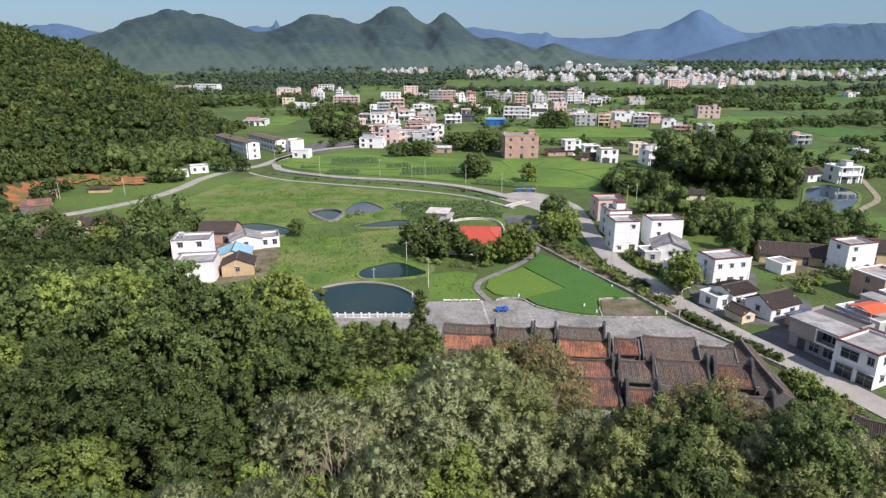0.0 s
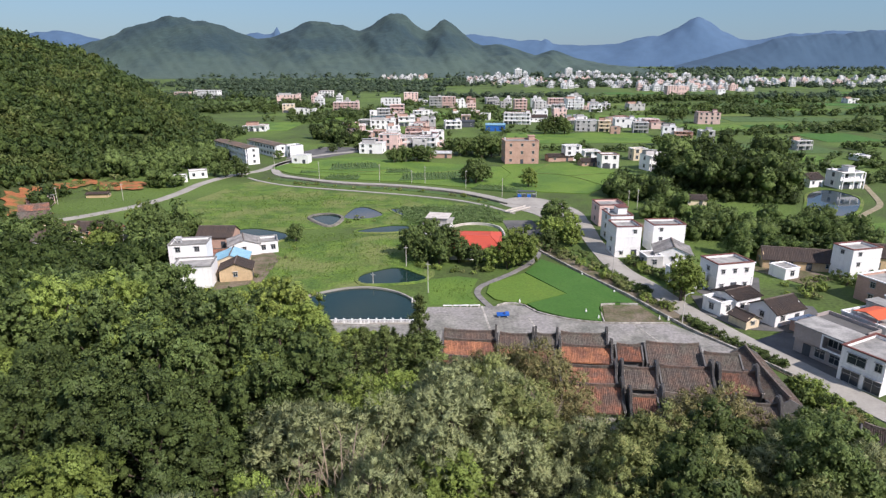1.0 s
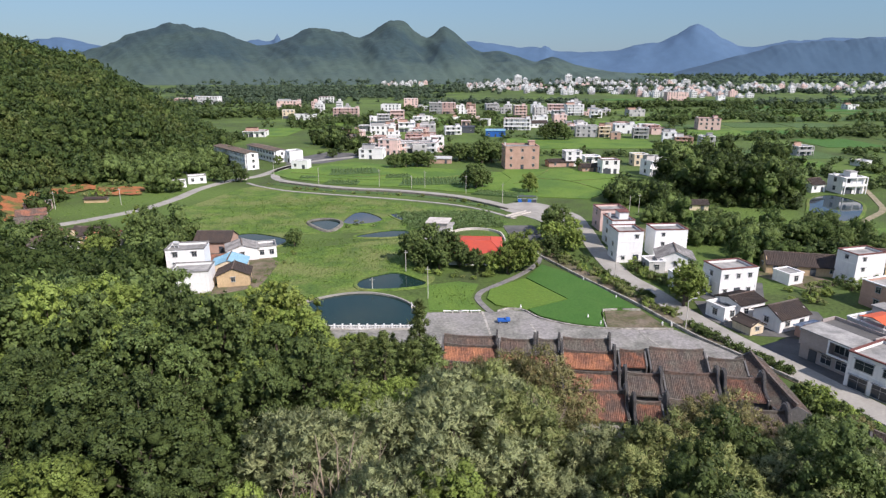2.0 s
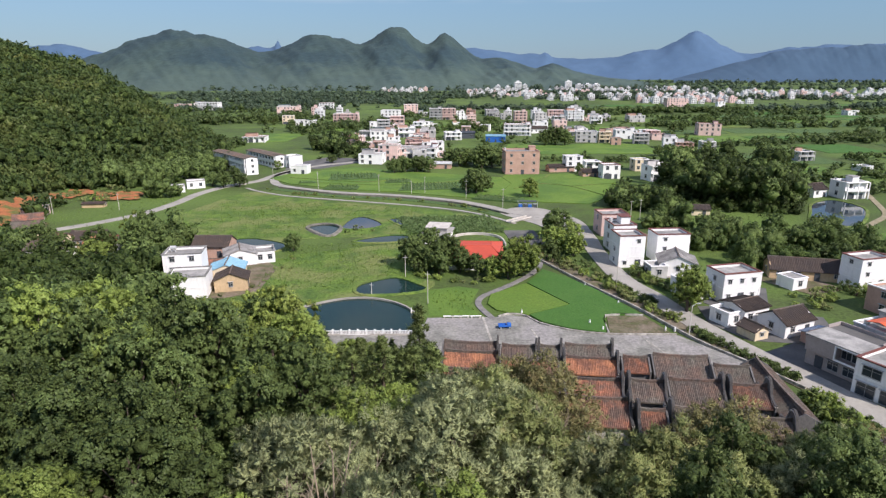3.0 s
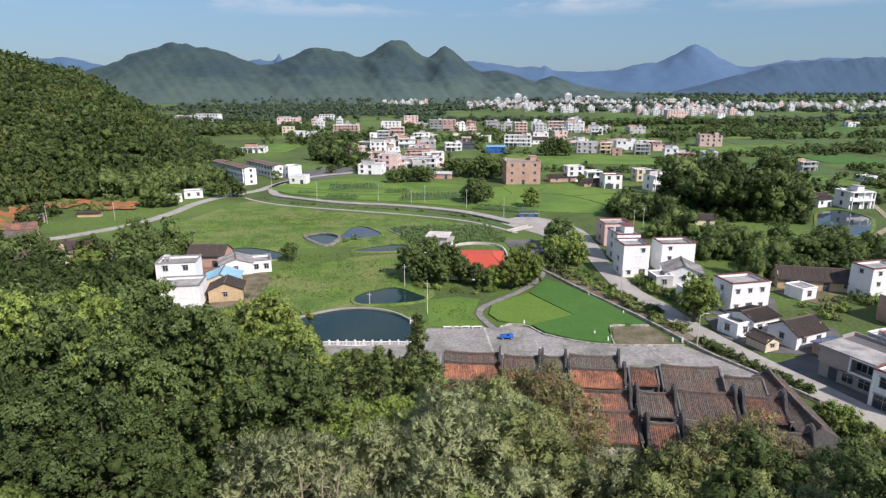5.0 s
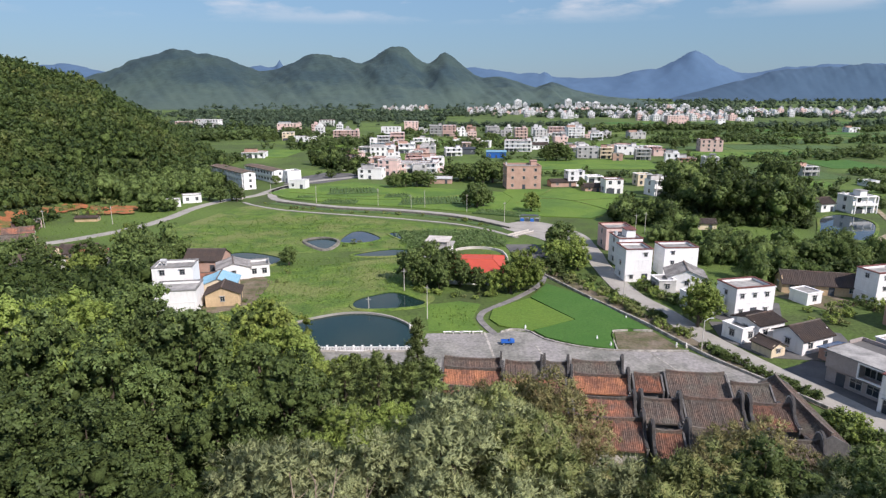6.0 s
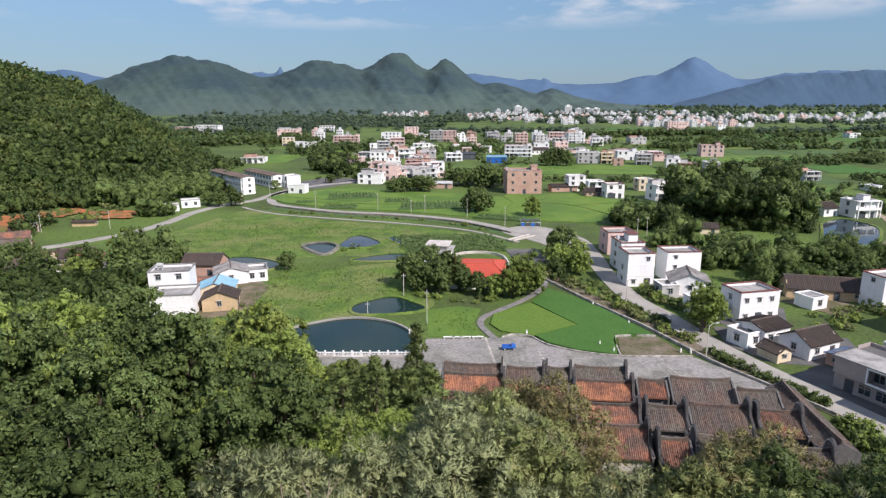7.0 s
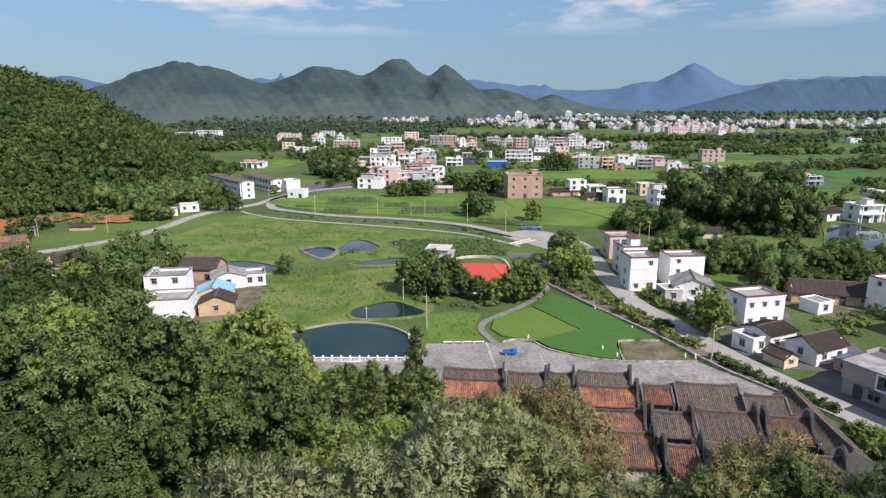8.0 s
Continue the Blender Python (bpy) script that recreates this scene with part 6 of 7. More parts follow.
WEST = [q for q in WEST if not (-124 < q[0] < -92 and 163 < q[1] < 197)]
woods("farm_wood", (WEST + BACK)[::2], 31, 0.17, 400, "leaf_grove", "dense dark green trees round the farms", "wood", 8)
woods("farm_wood", (WEST + BACK)[1::2], 35, 0.17, 400, "leaf_dark", "lighter green trees round the farms", "wood", 8)
woods("east_grove", [q for k, q in enumerate(EAST) if k % 6], 32, 0.2, 300, "leaf_grove", "tall dark grove of trees and bamboo", "wood", 8)
woods("east_grove", EAST[::6], 36, 0.2, 300, "leaf_dark", "lighter bamboo in the tall grove", "wood", 8)
GARDEN = [q for q in GARDEN if math.sin(q[0] * 0.21 + 1.0) + math.sin(q[1] * 0.24) > -0.55 and not (q[1] > 206 and q[0] > 84)]
woods("garden_wood", GARDEN[::2], 34, 0.15, 420, "leaf_grove", "dark garden trees behind the houses", "wood", 8)
woods("garden_wood", GARDEN[1::2], 33, 0.15, 420, "leaf_dark", "lighter green garden trees behind the houses", "wood", 8)
BEHIND = [(float(x), float(y), float(ground_z(x, y)) + 1.0, float(r)) for x, y, r in zip(np.random.default_rng(51).uniform(-60, 60, 100), np.random.default_rng(52).uniform(-60, 24, 100), np.random.default_rng(53).uniform(5.0, 7.0, 100))]
BEHIND = [q for q in BEHIND if not (abs(q[0]) < 17 and q[1] > -9)]
woods("hill_wood", BEHIND, 55, 0.14, 120, "leaf_dark", "dense wood on the hill behind the flight", "wood", 8)
woods("hill_wood", hill_spots(), 3, 0.25, 110, "leaf_hill", "dense mixed green woodland covering the hillside", "wood", 4)


def belt_spots():
    """Field hedges and belts of trees across the plain."""
    rng = np.random.default_rng(9)
    out = []
    for (x0, y0), (x1, y1), wide, count, r in (((170, 800), (560, 900), 30, 330, 8), ((-330, 640), (-150, 720), 45, 200, 8), ((-420, 1150), (-20, 1080), 60, 330, 10), ((-40, 900), (200, 930), 25, 170, 8), ((200, 620), (330, 640), 14, 70, 6),
                                              ((330, 480), (520, 560), 40, 160, 7), ((-230, 560), (-150, 440), 16, 70, 7), ((-130, 560), (-60, 640), 22, 80, 7), ((250, 700), (420, 690), 12, 70, 6), ((240, 380), (330, 400), 10, 40, 5), ((480, 640), (600, 700), 30, 110, 9),
                                              ((-600, 1500), (700, 1500), 90, 420, 12), ((200, 1250), (1000, 1200), 70, 260, 11), ((-30, 560), (40, 600), 14, 30, 6), ((60, 380), (140, 372), 6, 36, 4), ((-60, 760), (40, 780), 12, 50, 7), ((180, 450), (260, 470), 10, 40, 5), ((600, 900), (1000, 1050), 60, 160, 11),
                                              ((-700, 1900), (1400, 1850), 120, 420, 16), ((-480, 800), (-200, 1000), 110, 420, 9), ((-560, 1350), (-150, 1300), 120, 360, 12), ((-100, 1250), (60, 1350), 90, 120, 11), ((-900, 2300), (2300, 2400), 200, 420, 14), ((500, 2900), (2900, 2900), 300, 360, 17), ((178, 225), (225, 262), 10, 46, 4.5), ((182, 270), (240, 300), 8, 40, 4), ((112, 174), (126, 196), 6, 34, 4), ((150, 330), (260, 350), 8, 40, 4), ((250, 470), (420, 520), 22, 90, 5.5), ((300, 600), (500, 640), 20, 80, 6.5), ((180, 300), (270, 330), 12, 50, 4.5), ((330, 760), (640, 820), 30, 120, 7)):
        for _ in range(count):
            t = rng.random()
            out.append((x0 + (x1 - x0) * t + rng.normal() * wide * 0.5, y0 + (y1 - y0) * t + rng.normal() * wide * 0.5, -0.3, r * rng.uniform(0.55, 1.15)))
    homes = [ob.location for ob in bpy.data.objects if ob.parent is None and ob.name.startswith("house")]
    for x0, x1, y0, y1, count, r in ((-80, 60, 380, 560, 130, 4.5), (60, 200, 470, 620, 60, 4.5), (-80, 60, 560, 720, 90, 5.5), (60, 320, 620, 760, 70, 5.0), (40, 100, 335, 350, 14, 3.0)):
        for _ in range(count):
            x, y = rng.uniform(x0, x1), rng.uniform(y0, y1)
            if all(abs(h.x - x) > 8 or abs(h.y - y) > 10 for h in homes):
                out.append((x, y, -0.3, r * rng.uniform(0.5, 1.15)))
    return out


BELTS = belt_spots()
woods("field_trees", [q for q in BELTS if q[1] < 850], 4, 0.3, 46, "leaf_far", "belts of dark trees between the fields", "wood", 3, True, 0.75)
woods("distant_wood", [q for q in BELTS if q[1] >= 850], 14, 0.45, 14, "leaf_hazy", "dark woods at the foot of the mountains", "wood", 3, True, 0.62)


def crop_rows():
    rng = np.random.default_rng(12)
    out = []
    for _ in range(2600):
        u, v = rng.random() + rng.normal() * 0.04, rng.random() + rng.normal() * 0.05
        out.append((-11 + 32 * u - 5 * v, 204.5 + 22 * v + 2 * u, -0.1, rng.uniform(0.5, 0.95)))
    for cx, cy, w, d, r, step in PLOTS:
        a = radians(r)
        for i in range(int(w / step)):
            for j in range(int(d / 0.9)):
                u, v = -0.42 * w + i * step * 0.88 + rng.normal() * 0.12, -0.4 * d + j * 0.78 + rng.normal() * 0.2
                if rng.random() < 0.8:
                    out.append((cx + math.cos(a) * u - math.sin(a) * v, cy + math.sin(a) * u + math.cos(a) * v, 0.4, rng.uniform(0.45, 0.85)))
    return out


woods("lotus_field", crop_rows(), 6, 0.6, 16, "leaf_crop", "rows of leafy crops in the plots and lotus beside the ponds", "crop", 5, False)


WET = ((-28, 220, 7, 8.5), (-11, 219, 8.5, 7.5), (-18.3, 198, 10.5, 5), (-41.5, 210, 6, 8.5), (-59, 191, 9.5, 8), (-13, 152, 9, 7), (149, 236, 22, 26), (9, 175, 10, 12), (-1.6, 195.5, 6, 7), (27, 195, 6, 16))


def tufts(outline_box, count, seed):
    rng = np.random.default_rng(seed)
    x0, x1, y0, y1 = outline_box
    return [(rng.uniform(x0, x1), rng.uniform(y0, y1), -0.1, rng.uniform(0.2, 0.55)) for _ in range(count)]


GRASS = tufts((-92, -40, 200, 258), 1500, 41) + tufts((-75, -10, 232, 252), 700, 44) + tufts((-48, -6, 150, 192), 1500, 42) + tufts((-3, 7, 134, 149), 120, 45) + tufts((-165, -112, 215, 280), 500, 46) + tufts((-40, 16, 196, 236), 500, 48) + tufts((70, 135, 160, 232), 700, 49)
GRASS = [q for q in GRASS if not any(abs(q[0] - x) < w and abs(q[1] - y) < d for x, y, w, d in WET)]
woods("meadow_tufts", GRASS, 47, 0.5, 12, "leaf_tuft", "coarse grass tufts over the meadow", "grass", 5, False)


# ---------------------------------------------------------------- distance
def elevation(bearing, peaks):
    """The crest: the smooth upper hull of single hills (bearing, height, width, sharpness)."""
    return sum((h * np.exp(-np.abs((bearing - c) / w) ** p)) ** 7 for c, h, w, p in peaks) ** (1 / 7)


def range_mesh(name, near, far, lo, hi, peaks, material, rough, seed, label, steps=320, rows=40):
    """A mountain range over the compass (tan of the bearing), with folded flanks."""
    a = np.linspace(lo, hi, steps)
    r = np.linspace(0, 1, rows)
    A, R = np.meshgrid(a, r)
    dist = near + (far - near) * R
    fuzz = ripple(A * 90, R * 5, 1.0, seed) * 0.03 + ripple(A * 260, R * 16, 1.0, seed + 2) * 0.014 + ripple(A * 800, R * 47, 1.0, seed + 4) * 0.007
    crest = elevation(A, peaks) * far * (1 + fuzz) + 52 * np.clip((hi - A) / 0.15, 0, 1) * np.clip((A - lo) / 0.1, 0, 1)
    lump = ripple(A * 50, R * 9, 1.0, seed) * 0.5 + ripple(A * 140, R * 19, 1.0, seed + 1) * 0.3 + ripple(A * 380, R * 37, 1.0, seed + 3) * 0.14 + ripple(A * 900, R * 120, 1.0, seed + 5) * 0.05
    rise = np.clip(R / 0.8, 0, 1)
    rise = rise * rise * (3 - 2 * rise) * (1 - 0.35 * np.clip((R - 0.8) / 0.2, 0, 1))
    Z = crest * rise + lump * rough * np.clip(np.sin(R / 0.8 * math.pi), 0.25, 1) - 6.0 * (R < 0.02)
    X, Y = A * dist, dist
    n = steps
    i = np.arange(rows - 1)[:, None] * n + np.arange(n - 1)[None, :]
    faces = np.stack([i, i + 1, i + n + 1, i + n], -1).reshape(-1, 4)
    me = array_mesh(name, np.stack([X, Y, Z], -1).reshape(-1, 3), faces, material)
    me.polygons.foreach_set("use_smooth", np.ones(len(faces), bool))
    tagged(new(name, me), label, "mountain", kind="structure")


# Blue-green tone: air haze mixed into the wood's own colour.
M["mountain"] = surface("hazy_wooded_mountain", (0.027, 0.053, 0.062), (0.036, 0.064, 0.066), 0.006, 0.05, 0.95, 0.5, 6.0, 0.3, third=(0.045, 0.075, 0.068), third_scale=0.004)


def hazy_scrub_below(m, scrub, top):
    """Pale haze put into the colour of lower flanks and scrub, broken into patches."""
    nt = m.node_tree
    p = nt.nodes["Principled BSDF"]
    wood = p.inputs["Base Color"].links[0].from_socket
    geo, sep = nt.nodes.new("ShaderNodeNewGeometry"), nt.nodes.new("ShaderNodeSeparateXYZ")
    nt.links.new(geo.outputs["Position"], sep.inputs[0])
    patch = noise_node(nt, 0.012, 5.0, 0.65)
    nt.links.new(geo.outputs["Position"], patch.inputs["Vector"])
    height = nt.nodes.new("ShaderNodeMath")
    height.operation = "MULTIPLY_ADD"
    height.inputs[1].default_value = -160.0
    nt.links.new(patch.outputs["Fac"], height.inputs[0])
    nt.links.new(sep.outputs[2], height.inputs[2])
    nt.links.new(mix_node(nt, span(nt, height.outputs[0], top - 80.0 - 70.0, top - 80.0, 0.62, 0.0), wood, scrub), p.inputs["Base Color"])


hazy_scrub_below(M["mountain"], (0.085, 0.125, 0.1), 95.0)
# Distance haze is put into this blue base colour.
M["far_mountain"] = surface("far_haze_tinted_mountain", (0.075, 0.135, 0.22), (0.065, 0.12, 0.2), 0.002, 0.02, 1.0, 0.1, 5.0, 0.08)
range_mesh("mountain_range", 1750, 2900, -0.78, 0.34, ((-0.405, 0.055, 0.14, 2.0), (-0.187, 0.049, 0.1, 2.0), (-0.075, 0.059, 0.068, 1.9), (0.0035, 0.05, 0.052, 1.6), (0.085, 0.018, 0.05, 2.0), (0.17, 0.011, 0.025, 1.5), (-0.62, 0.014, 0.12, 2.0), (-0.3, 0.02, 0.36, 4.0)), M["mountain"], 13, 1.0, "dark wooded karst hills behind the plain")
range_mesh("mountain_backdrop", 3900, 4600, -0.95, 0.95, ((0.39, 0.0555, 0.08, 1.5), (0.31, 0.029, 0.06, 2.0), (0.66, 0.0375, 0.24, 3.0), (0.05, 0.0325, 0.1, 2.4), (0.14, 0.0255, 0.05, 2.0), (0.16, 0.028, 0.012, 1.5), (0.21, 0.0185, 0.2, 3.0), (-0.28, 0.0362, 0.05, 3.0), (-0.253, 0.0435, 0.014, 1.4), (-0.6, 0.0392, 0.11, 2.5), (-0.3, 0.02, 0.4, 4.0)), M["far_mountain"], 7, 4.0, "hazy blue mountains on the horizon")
# Same haze tint, slightly deeper, coloured into the nearer ridge.
M["near_blue"] = surface("haze_tinted_ridge", (0.055, 0.1, 0.155), (0.048, 0.09, 0.14), 0.003, 0.02, 1.0, 0.0, 5.0, 0.06)
range_mesh("mountain_ridge", 2950, 3500, 0.36, 1.1, ((0.72, 0.038, 0.25, 2.6), (0.55, 0.03, 0.085, 2.2), (0.45, 0.01, 0.08, 2.0)), M["near_blue"], 4, 2.5, "darker haze-blue ridge in front of the far mountains")


# ---------------------------------------------------------------- the far town
def town():
    """The pale blocks of the far town, in one piece for each colour."""
    rng = np.random.default_rng(21)
    walls = {style: Shape() for style in ("far_white", "pink", "grey_wall")}
    decks, panes = Shape(), Shape()
    for x0, x1, y0, y1, count in ((60, 230, 1300, 1700, 80), (150, 330, 1150, 1400, 30), (330, 520, 1050, 1330, 95), (520, 800, 1200, 1450, 60), (700, 1150, 1300, 1600, 80), (-160, -40, 1600, 1800, 26), (300, 700, 1500, 1850, 80), (-10, 170, 690, 800, 14), (-200, -90, 700, 800, 6)):
        for _ in range(count):
            x, y, w, d = rng.uniform(x0, x1), rng.uniform(y0, y1), rng.uniform(6, 13), rng.uniform(7, 11)
            n = int(rng.integers(1, 4))
            h = 3.1 * n + 0.6
            wall = walls[("far_white", "far_white", "far_white", "pink", "grey_wall")[int(rng.integers(5))]]
            wall.box(x - w / 2, x + w / 2, y - d / 2, y + d / 2, -0.5, h).box(x - w / 5, x + w / 5, y, y + d / 2 - 0.5, h, h + 2.6)
            decks.box(x - w / 2 + 0.3, x + w / 2 - 0.3, y - d / 2 + 0.3, y - 0.1, h, h + 0.1)
            for f in range(n):
                for j in range(3):
                    u = x - w / 2 + w * (j + 0.5) / 3
                    panes.box(u - 0.8, u + 0.8, y - d / 2 - 0.06, y - d / 2 + 0.02, f * 3.1 + 1.0, f * 3.1 + 2.4)
    root = thing("far_town", 0, 0, 0, 0, "dense pale blocks of the far town", "town", kind="stuff")
    for style, s in walls.items():
        tagged(part("walls", s, M[style], root), kind="stuff")
    tagged(part("roofs", decks, M["roof_slab"], root), kind="stuff")
    tagged(part("windows", panes, M["glass"], root), kind="stuff")


town()


def tower(x, y, w, d, h, rot):
    root = thing("tower_block", x, y, 0, rot, "tall pale apartment tower in the far town", "tower")
    part("wall", Shape().box(-w / 2, w / 2, -d / 2, d / 2, -0.5, h).box(-w / 5, w / 5, -d / 5, d / 5, h, h + 3), M["far_white"], root)
    for k in range(int(h / 3.2)):
        part("window_band", Shape().box(-w / 2 + 1, w / 2 - 1, -d / 2 - 0.1, -d / 2 + 0.05, 3.2 * k + 1.2, 3.2 * k + 2.4), M["glass"], root)
    return root


for x, y, w, d, h in ((200, 1700, 20, 14, 34), (222, 1720, 13, 12, 24), (352, 1790, 20, 14, 34), (385, 1800, 22, 14, 22), (410, 1805, 22, 14, 23), (435, 1810, 22, 14, 23), (146, 1680, 14, 12, 22), (592, 1560, 16, 12, 22), (172, 1690, 14, 12, 18)):
    tower(x, y, 0.9 * w, d, 0.74 * h, random.uniform(-12, 12))


# ---------------------------------------------------------------- small things
def balustrade(x0, x1, y):
    n = int((x1 - x0) / 1.7)
    root = thing("balustrade", x0, y, 0.1, 0, "white stone balustrade along the fish pond", "balustrade")
    step = (x1 - x0) / n
    post = Shape().box(-0.13, 0.13, -0.13, 0.13, 0, 1.15).box(-0.18, 0.18, -0.18, 0.18, 1.15, 1.3).mesh("post", M["white"])
    panel = Shape().box(0.13, step - 0.13, -0.09, 0.09, 0.85, 1.0).box(0.13, step - 0.13, -0.09, 0.09, 0.08, 0.22)
    for k in range(5):
        u = 0.13 + (step - 0.26) * (k + 0.5) / 5
        panel.box(u - 0.06, u + 0.06, -0.06, 0.06, 0.22, 0.85)
    panel = panel.mesh("panel", M["white"])
    for k in range(n + 1):
        ob = part("post", post, None, root)
        ob.location = (k * step, 0, 0)
        if k < n:
            ob = part("panel", panel, None, root)
            ob.location = (k * step, 0, 0)


balustrade(-31.5, -5.5, 122.0)


def pole(x, y, h, label="slim concrete utility pole", lamp=False):
    root = thing("street_lamp" if lamp else "utility_pole", x, y, 0, random.uniform(-20, 20), label, "pole", "poles")
    part("shaft", Shape().tube([(0, 0, -0.5), (0, 0, h)], [0.11, 0.07], 8), M["lime"], root)
    if lamp:
        part("arm", Shape().tube([(0, 0, h - 0.1), (0.9, 0, h + 0.35), (1.6, 0, h + 0.4)], [0.05, 0.045, 0.04], 6), M["pale_metal"], root)
        part("lamp_head", Shape().box(1.3, 2.0, -0.14, 0.14, h + 0.32, h + 0.44), M["pale_metal"], root)
    else:
        part("crossarm", Shape().box(-0.6, 0.6, -0.04, 0.04, h - 0.7, h - 0.6), M["grey_wall"], root)
    return root


for x, y, h in ((-3.6, 140, 8), (-85, 311, 8), (-58, 288, 8), (-29, 281, 8), (-8, 276, 8), (10, 265, 8), (-14, 276, 6), (24, 246, 8), (68, 222, 8), (72, 224, 8), (-150, 236, 7), (-128, 243, 7), (-10, 160, 6)):
    pole(x, y, h)
pole(-17.5, 146.2, 3.2, "short pale post beside the small pond")
for x, y in ((50.8, 121.8), (44.0, 152)):
    pole(x, y, 6.5, "white street lamp beside the road", True)


def tricycle_truck(x, y, z, rot):
    """A small blue cargo truck parked on the square."""
    root = thing("cargo_truck", x, y, z, rot, "small bright blue cargo truck parked on concrete", "truck")
    root.scale = (0.78, 0.78, 0.78)
    part("bed", Shape().box(-1.7, 0.6, -0.75, 0.75, 0.55, 0.68).box(-1.7, 0.6, -0.75, -0.68, 0.68, 1.1).box(-1.7, 0.6, 0.68, 0.75, 0.68, 1.1).box(-1.7, -1.63, -0.68, 0.68, 0.68, 1.1), M["blue_paint"], root)
    cab = part("cab", Shape().plate([(-0.7, 0.5), (0.7, 0.5), (0.7, 1.05), (0.6, 1.35), (-0.6, 1.35), (-0.7, 1.05)], 0.66, 1.7), M["blue_paint"], root)
    part("windscreen", Shape().box(1.7, 1.73, -0.55, 0.55, 0.95, 1.25), M["glass"], cab)
    for px in (-1.1, 1.25):
        for py in (-0.72, 0.72):
            wheel = part("wheel", Shape().tube([(px, py - 0.1, 0.3), (px, py + 0.1, 0.3)], [0.3, 0.3], 12), M["dark_metal"], root)
            part("rim", Shape().tube([(px, py - 0.12, 0.3), (px, py + 0.12, 0.3)], [0.16, 0.16], 10), M["pale_metal"], wheel)
    return root


tricycle_truck(13.0, 125.4, 0.165, 4)


def stall(x, y, rot):
    root = thing("market_stall", x, y, 0.14, rot, "row of blue recycling bins under a small roof", "shelter")
    for k in range(4):
        b = part("bin", Shape().box(-3.6 + 1.9 * k, -2.1 + 1.9 * k, -0.6, 0.6, 0, 1.3), M["blue_paint"] if k % 2 == 0 else M["dark_metal"], root)
        part("lid", Shape().box(-3.65 + 1.9 * k, -2.05 + 1.9 * k, -0.65, 0.65, 1.3, 1.4), M["pale_metal"], b)
    for px in (-3.9, 3.9):
        part("post", Shape().box(px - 0.06, px + 0.06, -0.06, 0.06, 0, 2.4), M["pale_metal"], root)
    part("roof", Shape().plate([(-0.9, 2.3), (0.9, 2.5), (0.9, 2.58), (-0.9, 2.38)], -3.4, 3.4), M["dark_metal"], root)


stall(34, 246.5, -8)


def sculpture(x, y, s):
    """A small white garden ornament on a plinth."""
    root = thing("garden_ornament", x, y, 0.1, random.uniform(0, 360), "small white stone garden ornament on a plinth", "ornament", "garden ornaments")
    root.scale = (0.5, 0.5, 0.62)
    part("plinth", Shape().box(-0.35, 0.35, -0.35, 0.35, -0.2, 0.5), M["lime"], root)
    part("stone", Shape().tube([(0, 0, 0.5), (0.05, 0, 0.9), (0, 0.08, 1.4 * s), (0.04, 0, 1.9 * s)], [0.32, 0.4, 0.24, 0.1], 8), M["white"], root)


for x, y, s in ((-7.2, 134.0, 1.2), (17.6, 133.2, 1.0), (31.6, 127.5, 0.9), (33.5, 123.9, 1.0), (46.6, 123.8, 0.9), (48.5, 123.6, 0.9), (41.0, 139.5, 0.8), (36, 152, 0.8)):
    sculpture(x, y, s)


def bench(x, y, rot):
    root = thing("stone_bench", x, y, 0.15, rot, "white stone bench at the edge of the square", "bench", "benches")
    part("seat", Shape().box(-1.2, 1.2, -0.22, 0.22, 0.42, 0.52), M["white"], root)
    for px in (-0.9, 0.9):
        part("leg", Shape().box(px - 0.12, px + 0.12, -0.18, 0.18, 0, 0.42), M["lime"], root)


for x, y in ((1.2, 130.9), (3.0, 130.9), (4.6, 131.0), (7.2, 131.0)):
    bench(x, y, random.uniform(-6, 6))


def water_tank(x, y, z):
    root = thing("water_tank", x, y, z, 0, "round steel rooftop water tank on a stand", "tank")
    part("tank", Shape().tube([(-0.7, 0, 1.2), (0.7, 0, 1.2)], [0.5, 0.5], 12), M["pale_metal"], root)
    for px in (-0.5, 0.5):
        part("leg", Shape().box(px - 0.05, px + 0.05, -0.3, 0.3, 0, 0.8), M["pale_metal"], root)


water_tank(-69.5, 157, 7.82)


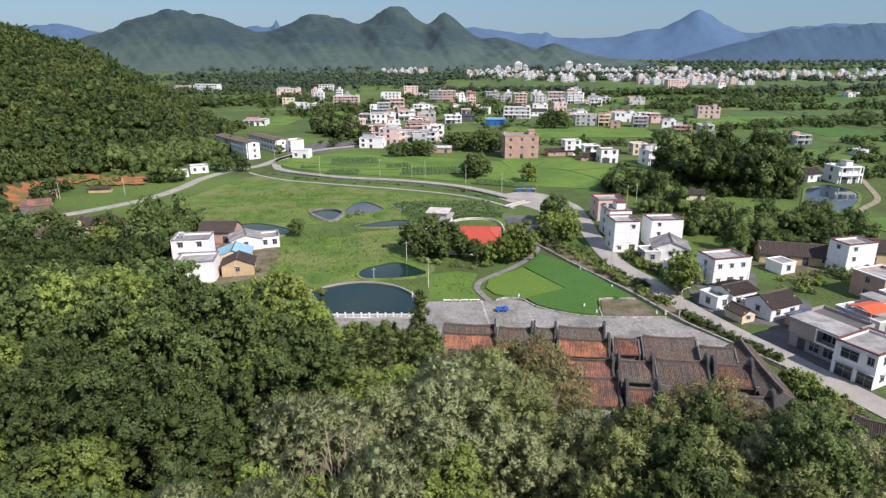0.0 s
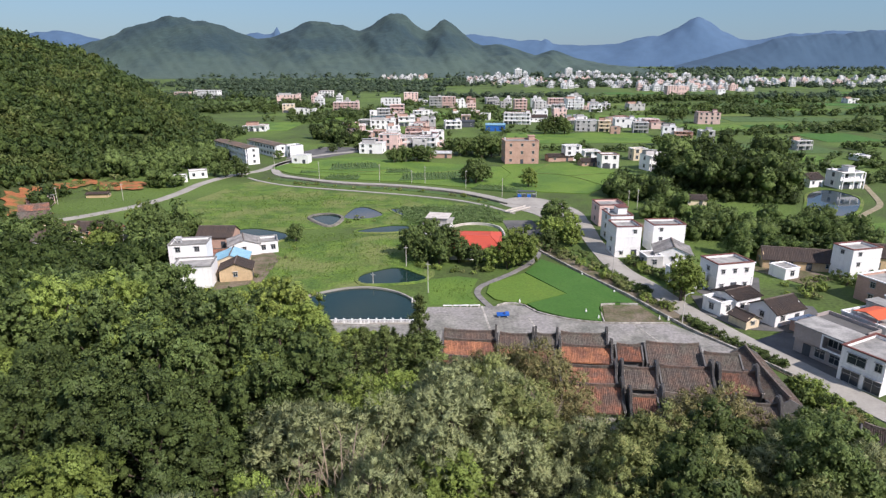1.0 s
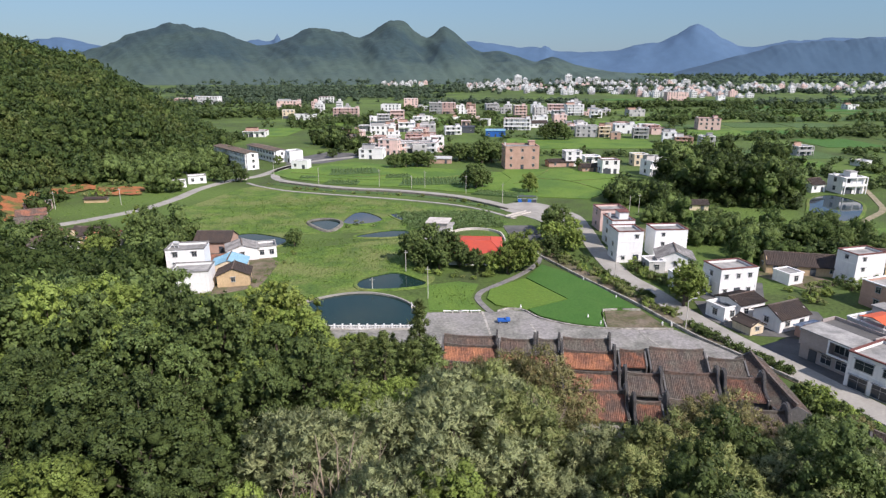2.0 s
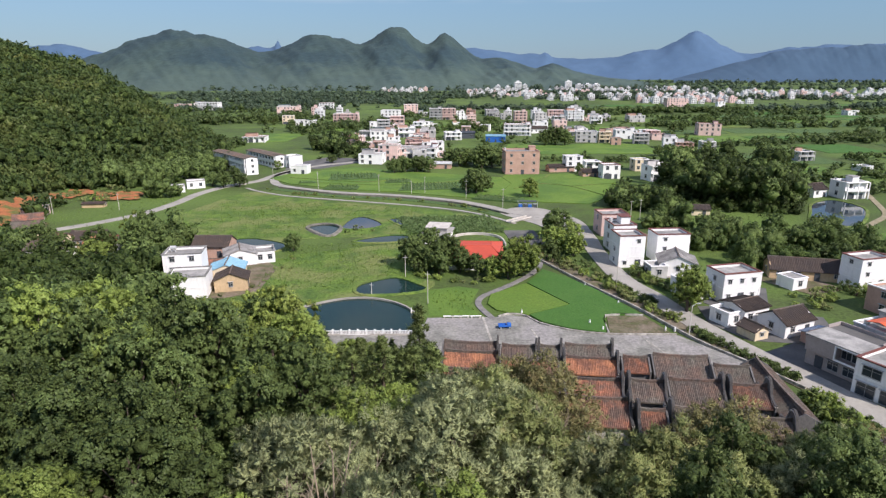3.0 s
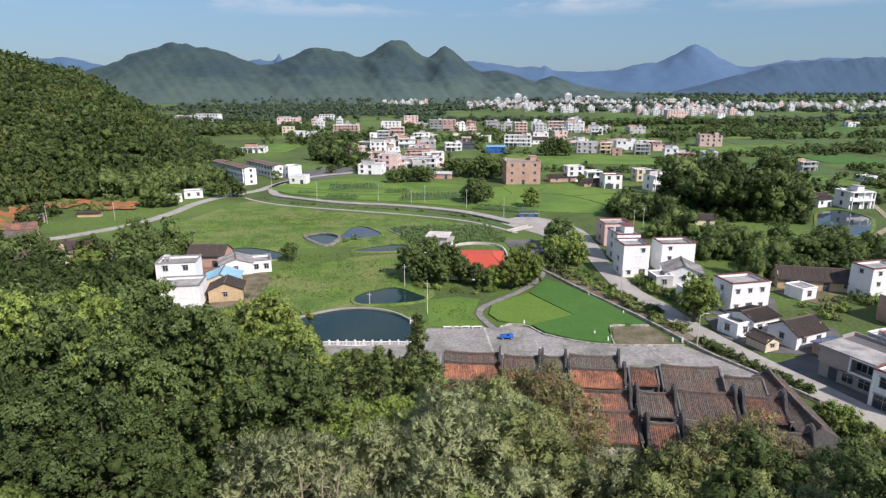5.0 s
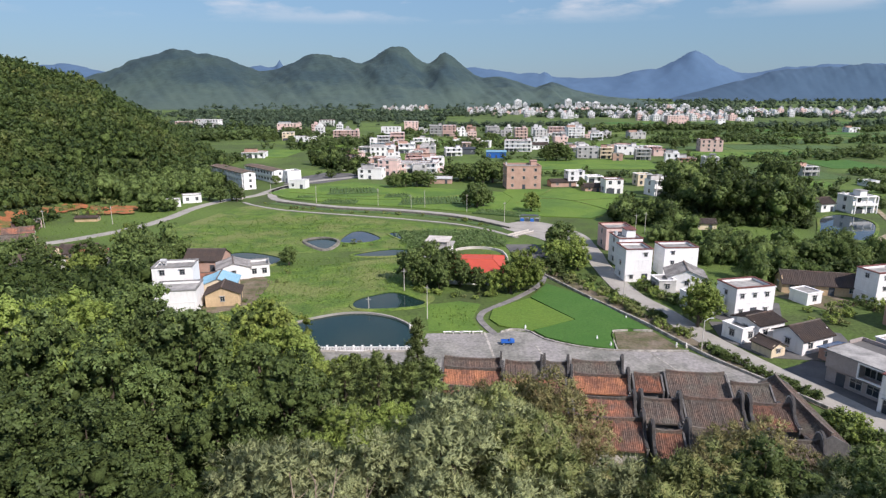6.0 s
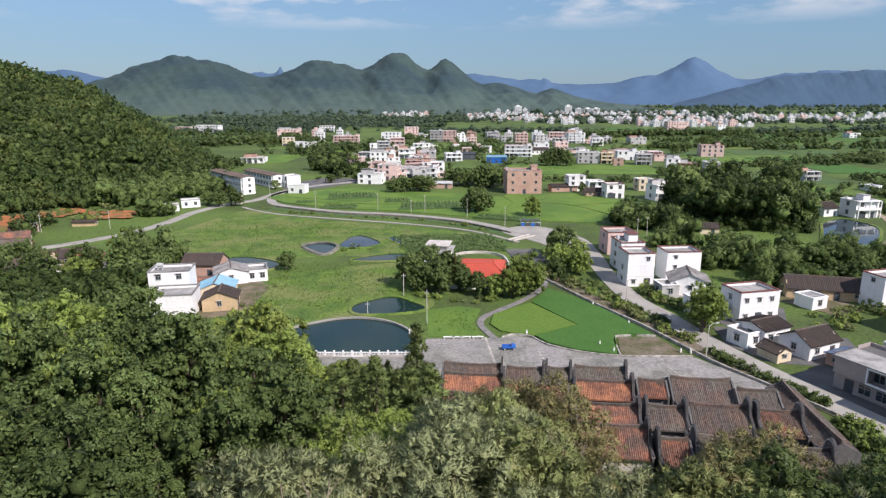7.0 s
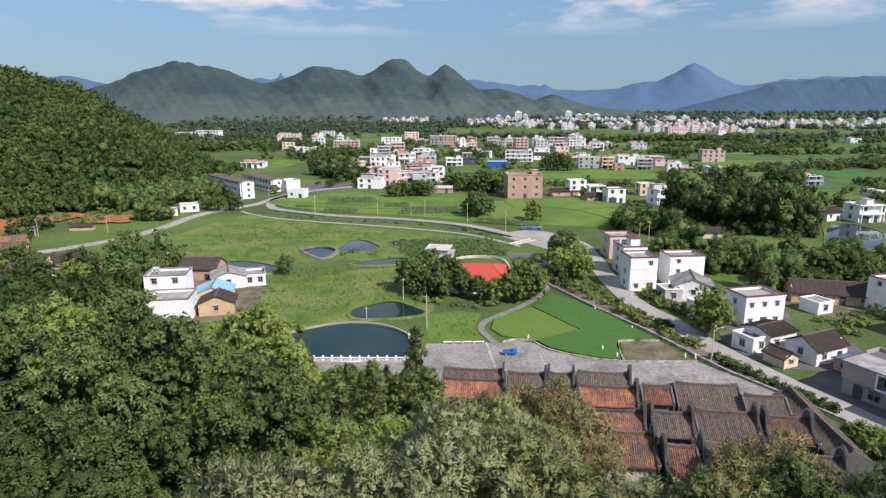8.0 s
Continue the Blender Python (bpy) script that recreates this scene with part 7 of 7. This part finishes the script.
def gateway(x, y, rot):
    root = thing("gateway", x, y, 0, rot, "pale concrete gateway beside the hill road", "gate")
    for px in (-2.4, 2.4):
        part("post", Shape().box(px - 0.3, px + 0.3, -0.3, 0.3, -0.2, 3.4).box(px - 0.42, px + 0.42, -0.42, 0.42, -0.2, 0.5), M["lime"], root)
    part("beam", Shape().box(-3.2, 3.2, -0.36, 0.36, 3.4, 3.95).box(-3.5, 3.5, -0.5, 0.5, 3.95, 4.1), M["lime"], root)


gateway(-97.5, 297.5, 40)


def footbridge(a, b, width):
    mid, d = (Vector((*a, 0)) + Vector((*b, 0))) / 2, Vector((*b, 0)) - Vector((*a, 0))
    n = d.length / 2
    root = thing("footbridge", mid.x, mid.y, 0, math.degrees(math.atan2(d.y, d.x)), "small pale concrete bridge over the stream", "bridge")
    part("deck", Shape().box(-n, n, -width / 2, width / 2, 0.1, 0.42), M["concrete"], root)
    for py in (-width / 2, width / 2):
        part("kerb", Shape().box(-n, n, py - 0.15, py + 0.15, 0.42, 0.85), M["lime"], root)


footbridge((23.5, 220), (32, 228), 2.4)


def ruined_hut(x, y, rot):
    """Roofless pale walls, broken to uneven heights."""
    root = thing("ruined_hut", x, y, 0, rot, "roofless ruined hut with pale broken walls among trees", "ruin")
    for (x0, y0), (x1, y1), tops in (((-2.6, -2.0), (2.6, -2.0), (2.0, 2.6, 1.4, 2.3)), ((2.6, -2.0), (2.6, 2.0), (2.3, 3.0, 2.7)), ((2.6, 2.0), (-2.6, 2.0), (2.7, 3.3, 2.9, 2.4)), ((-2.6, 2.0), (-2.6, -2.0), (2.4, 1.7, 2.0))):
        d = Vector((x1 - x0, y1 - y0, 0))
        side = Vector((d.y, -d.x, 0)).normalized() * 0.14
        v, n = [], len(tops)
        for i, top in enumerate(tops):
            q = Vector((x0, y0, 0)) + d * (i / (n - 1))
            v += [(q + side * k).to_tuple()[:2] + (z,) for k, z in ((1, -0.5), (1, top), (-1, top), (-1, -0.5))]
        f = [(4 * i + k, 4 * i + (k + 1) % 4, 4 * i + 4 + (k + 1) % 4, 4 * i + 4 + k) for i in range(n - 1) for k in range(4)] + [(3, 2, 1, 0), tuple(4 * n - 4 + k for k in range(4))]
        part("wall", Shape().add(v, f), M["lime"], root)


ruined_hut(-41.0, 114.2, 20)
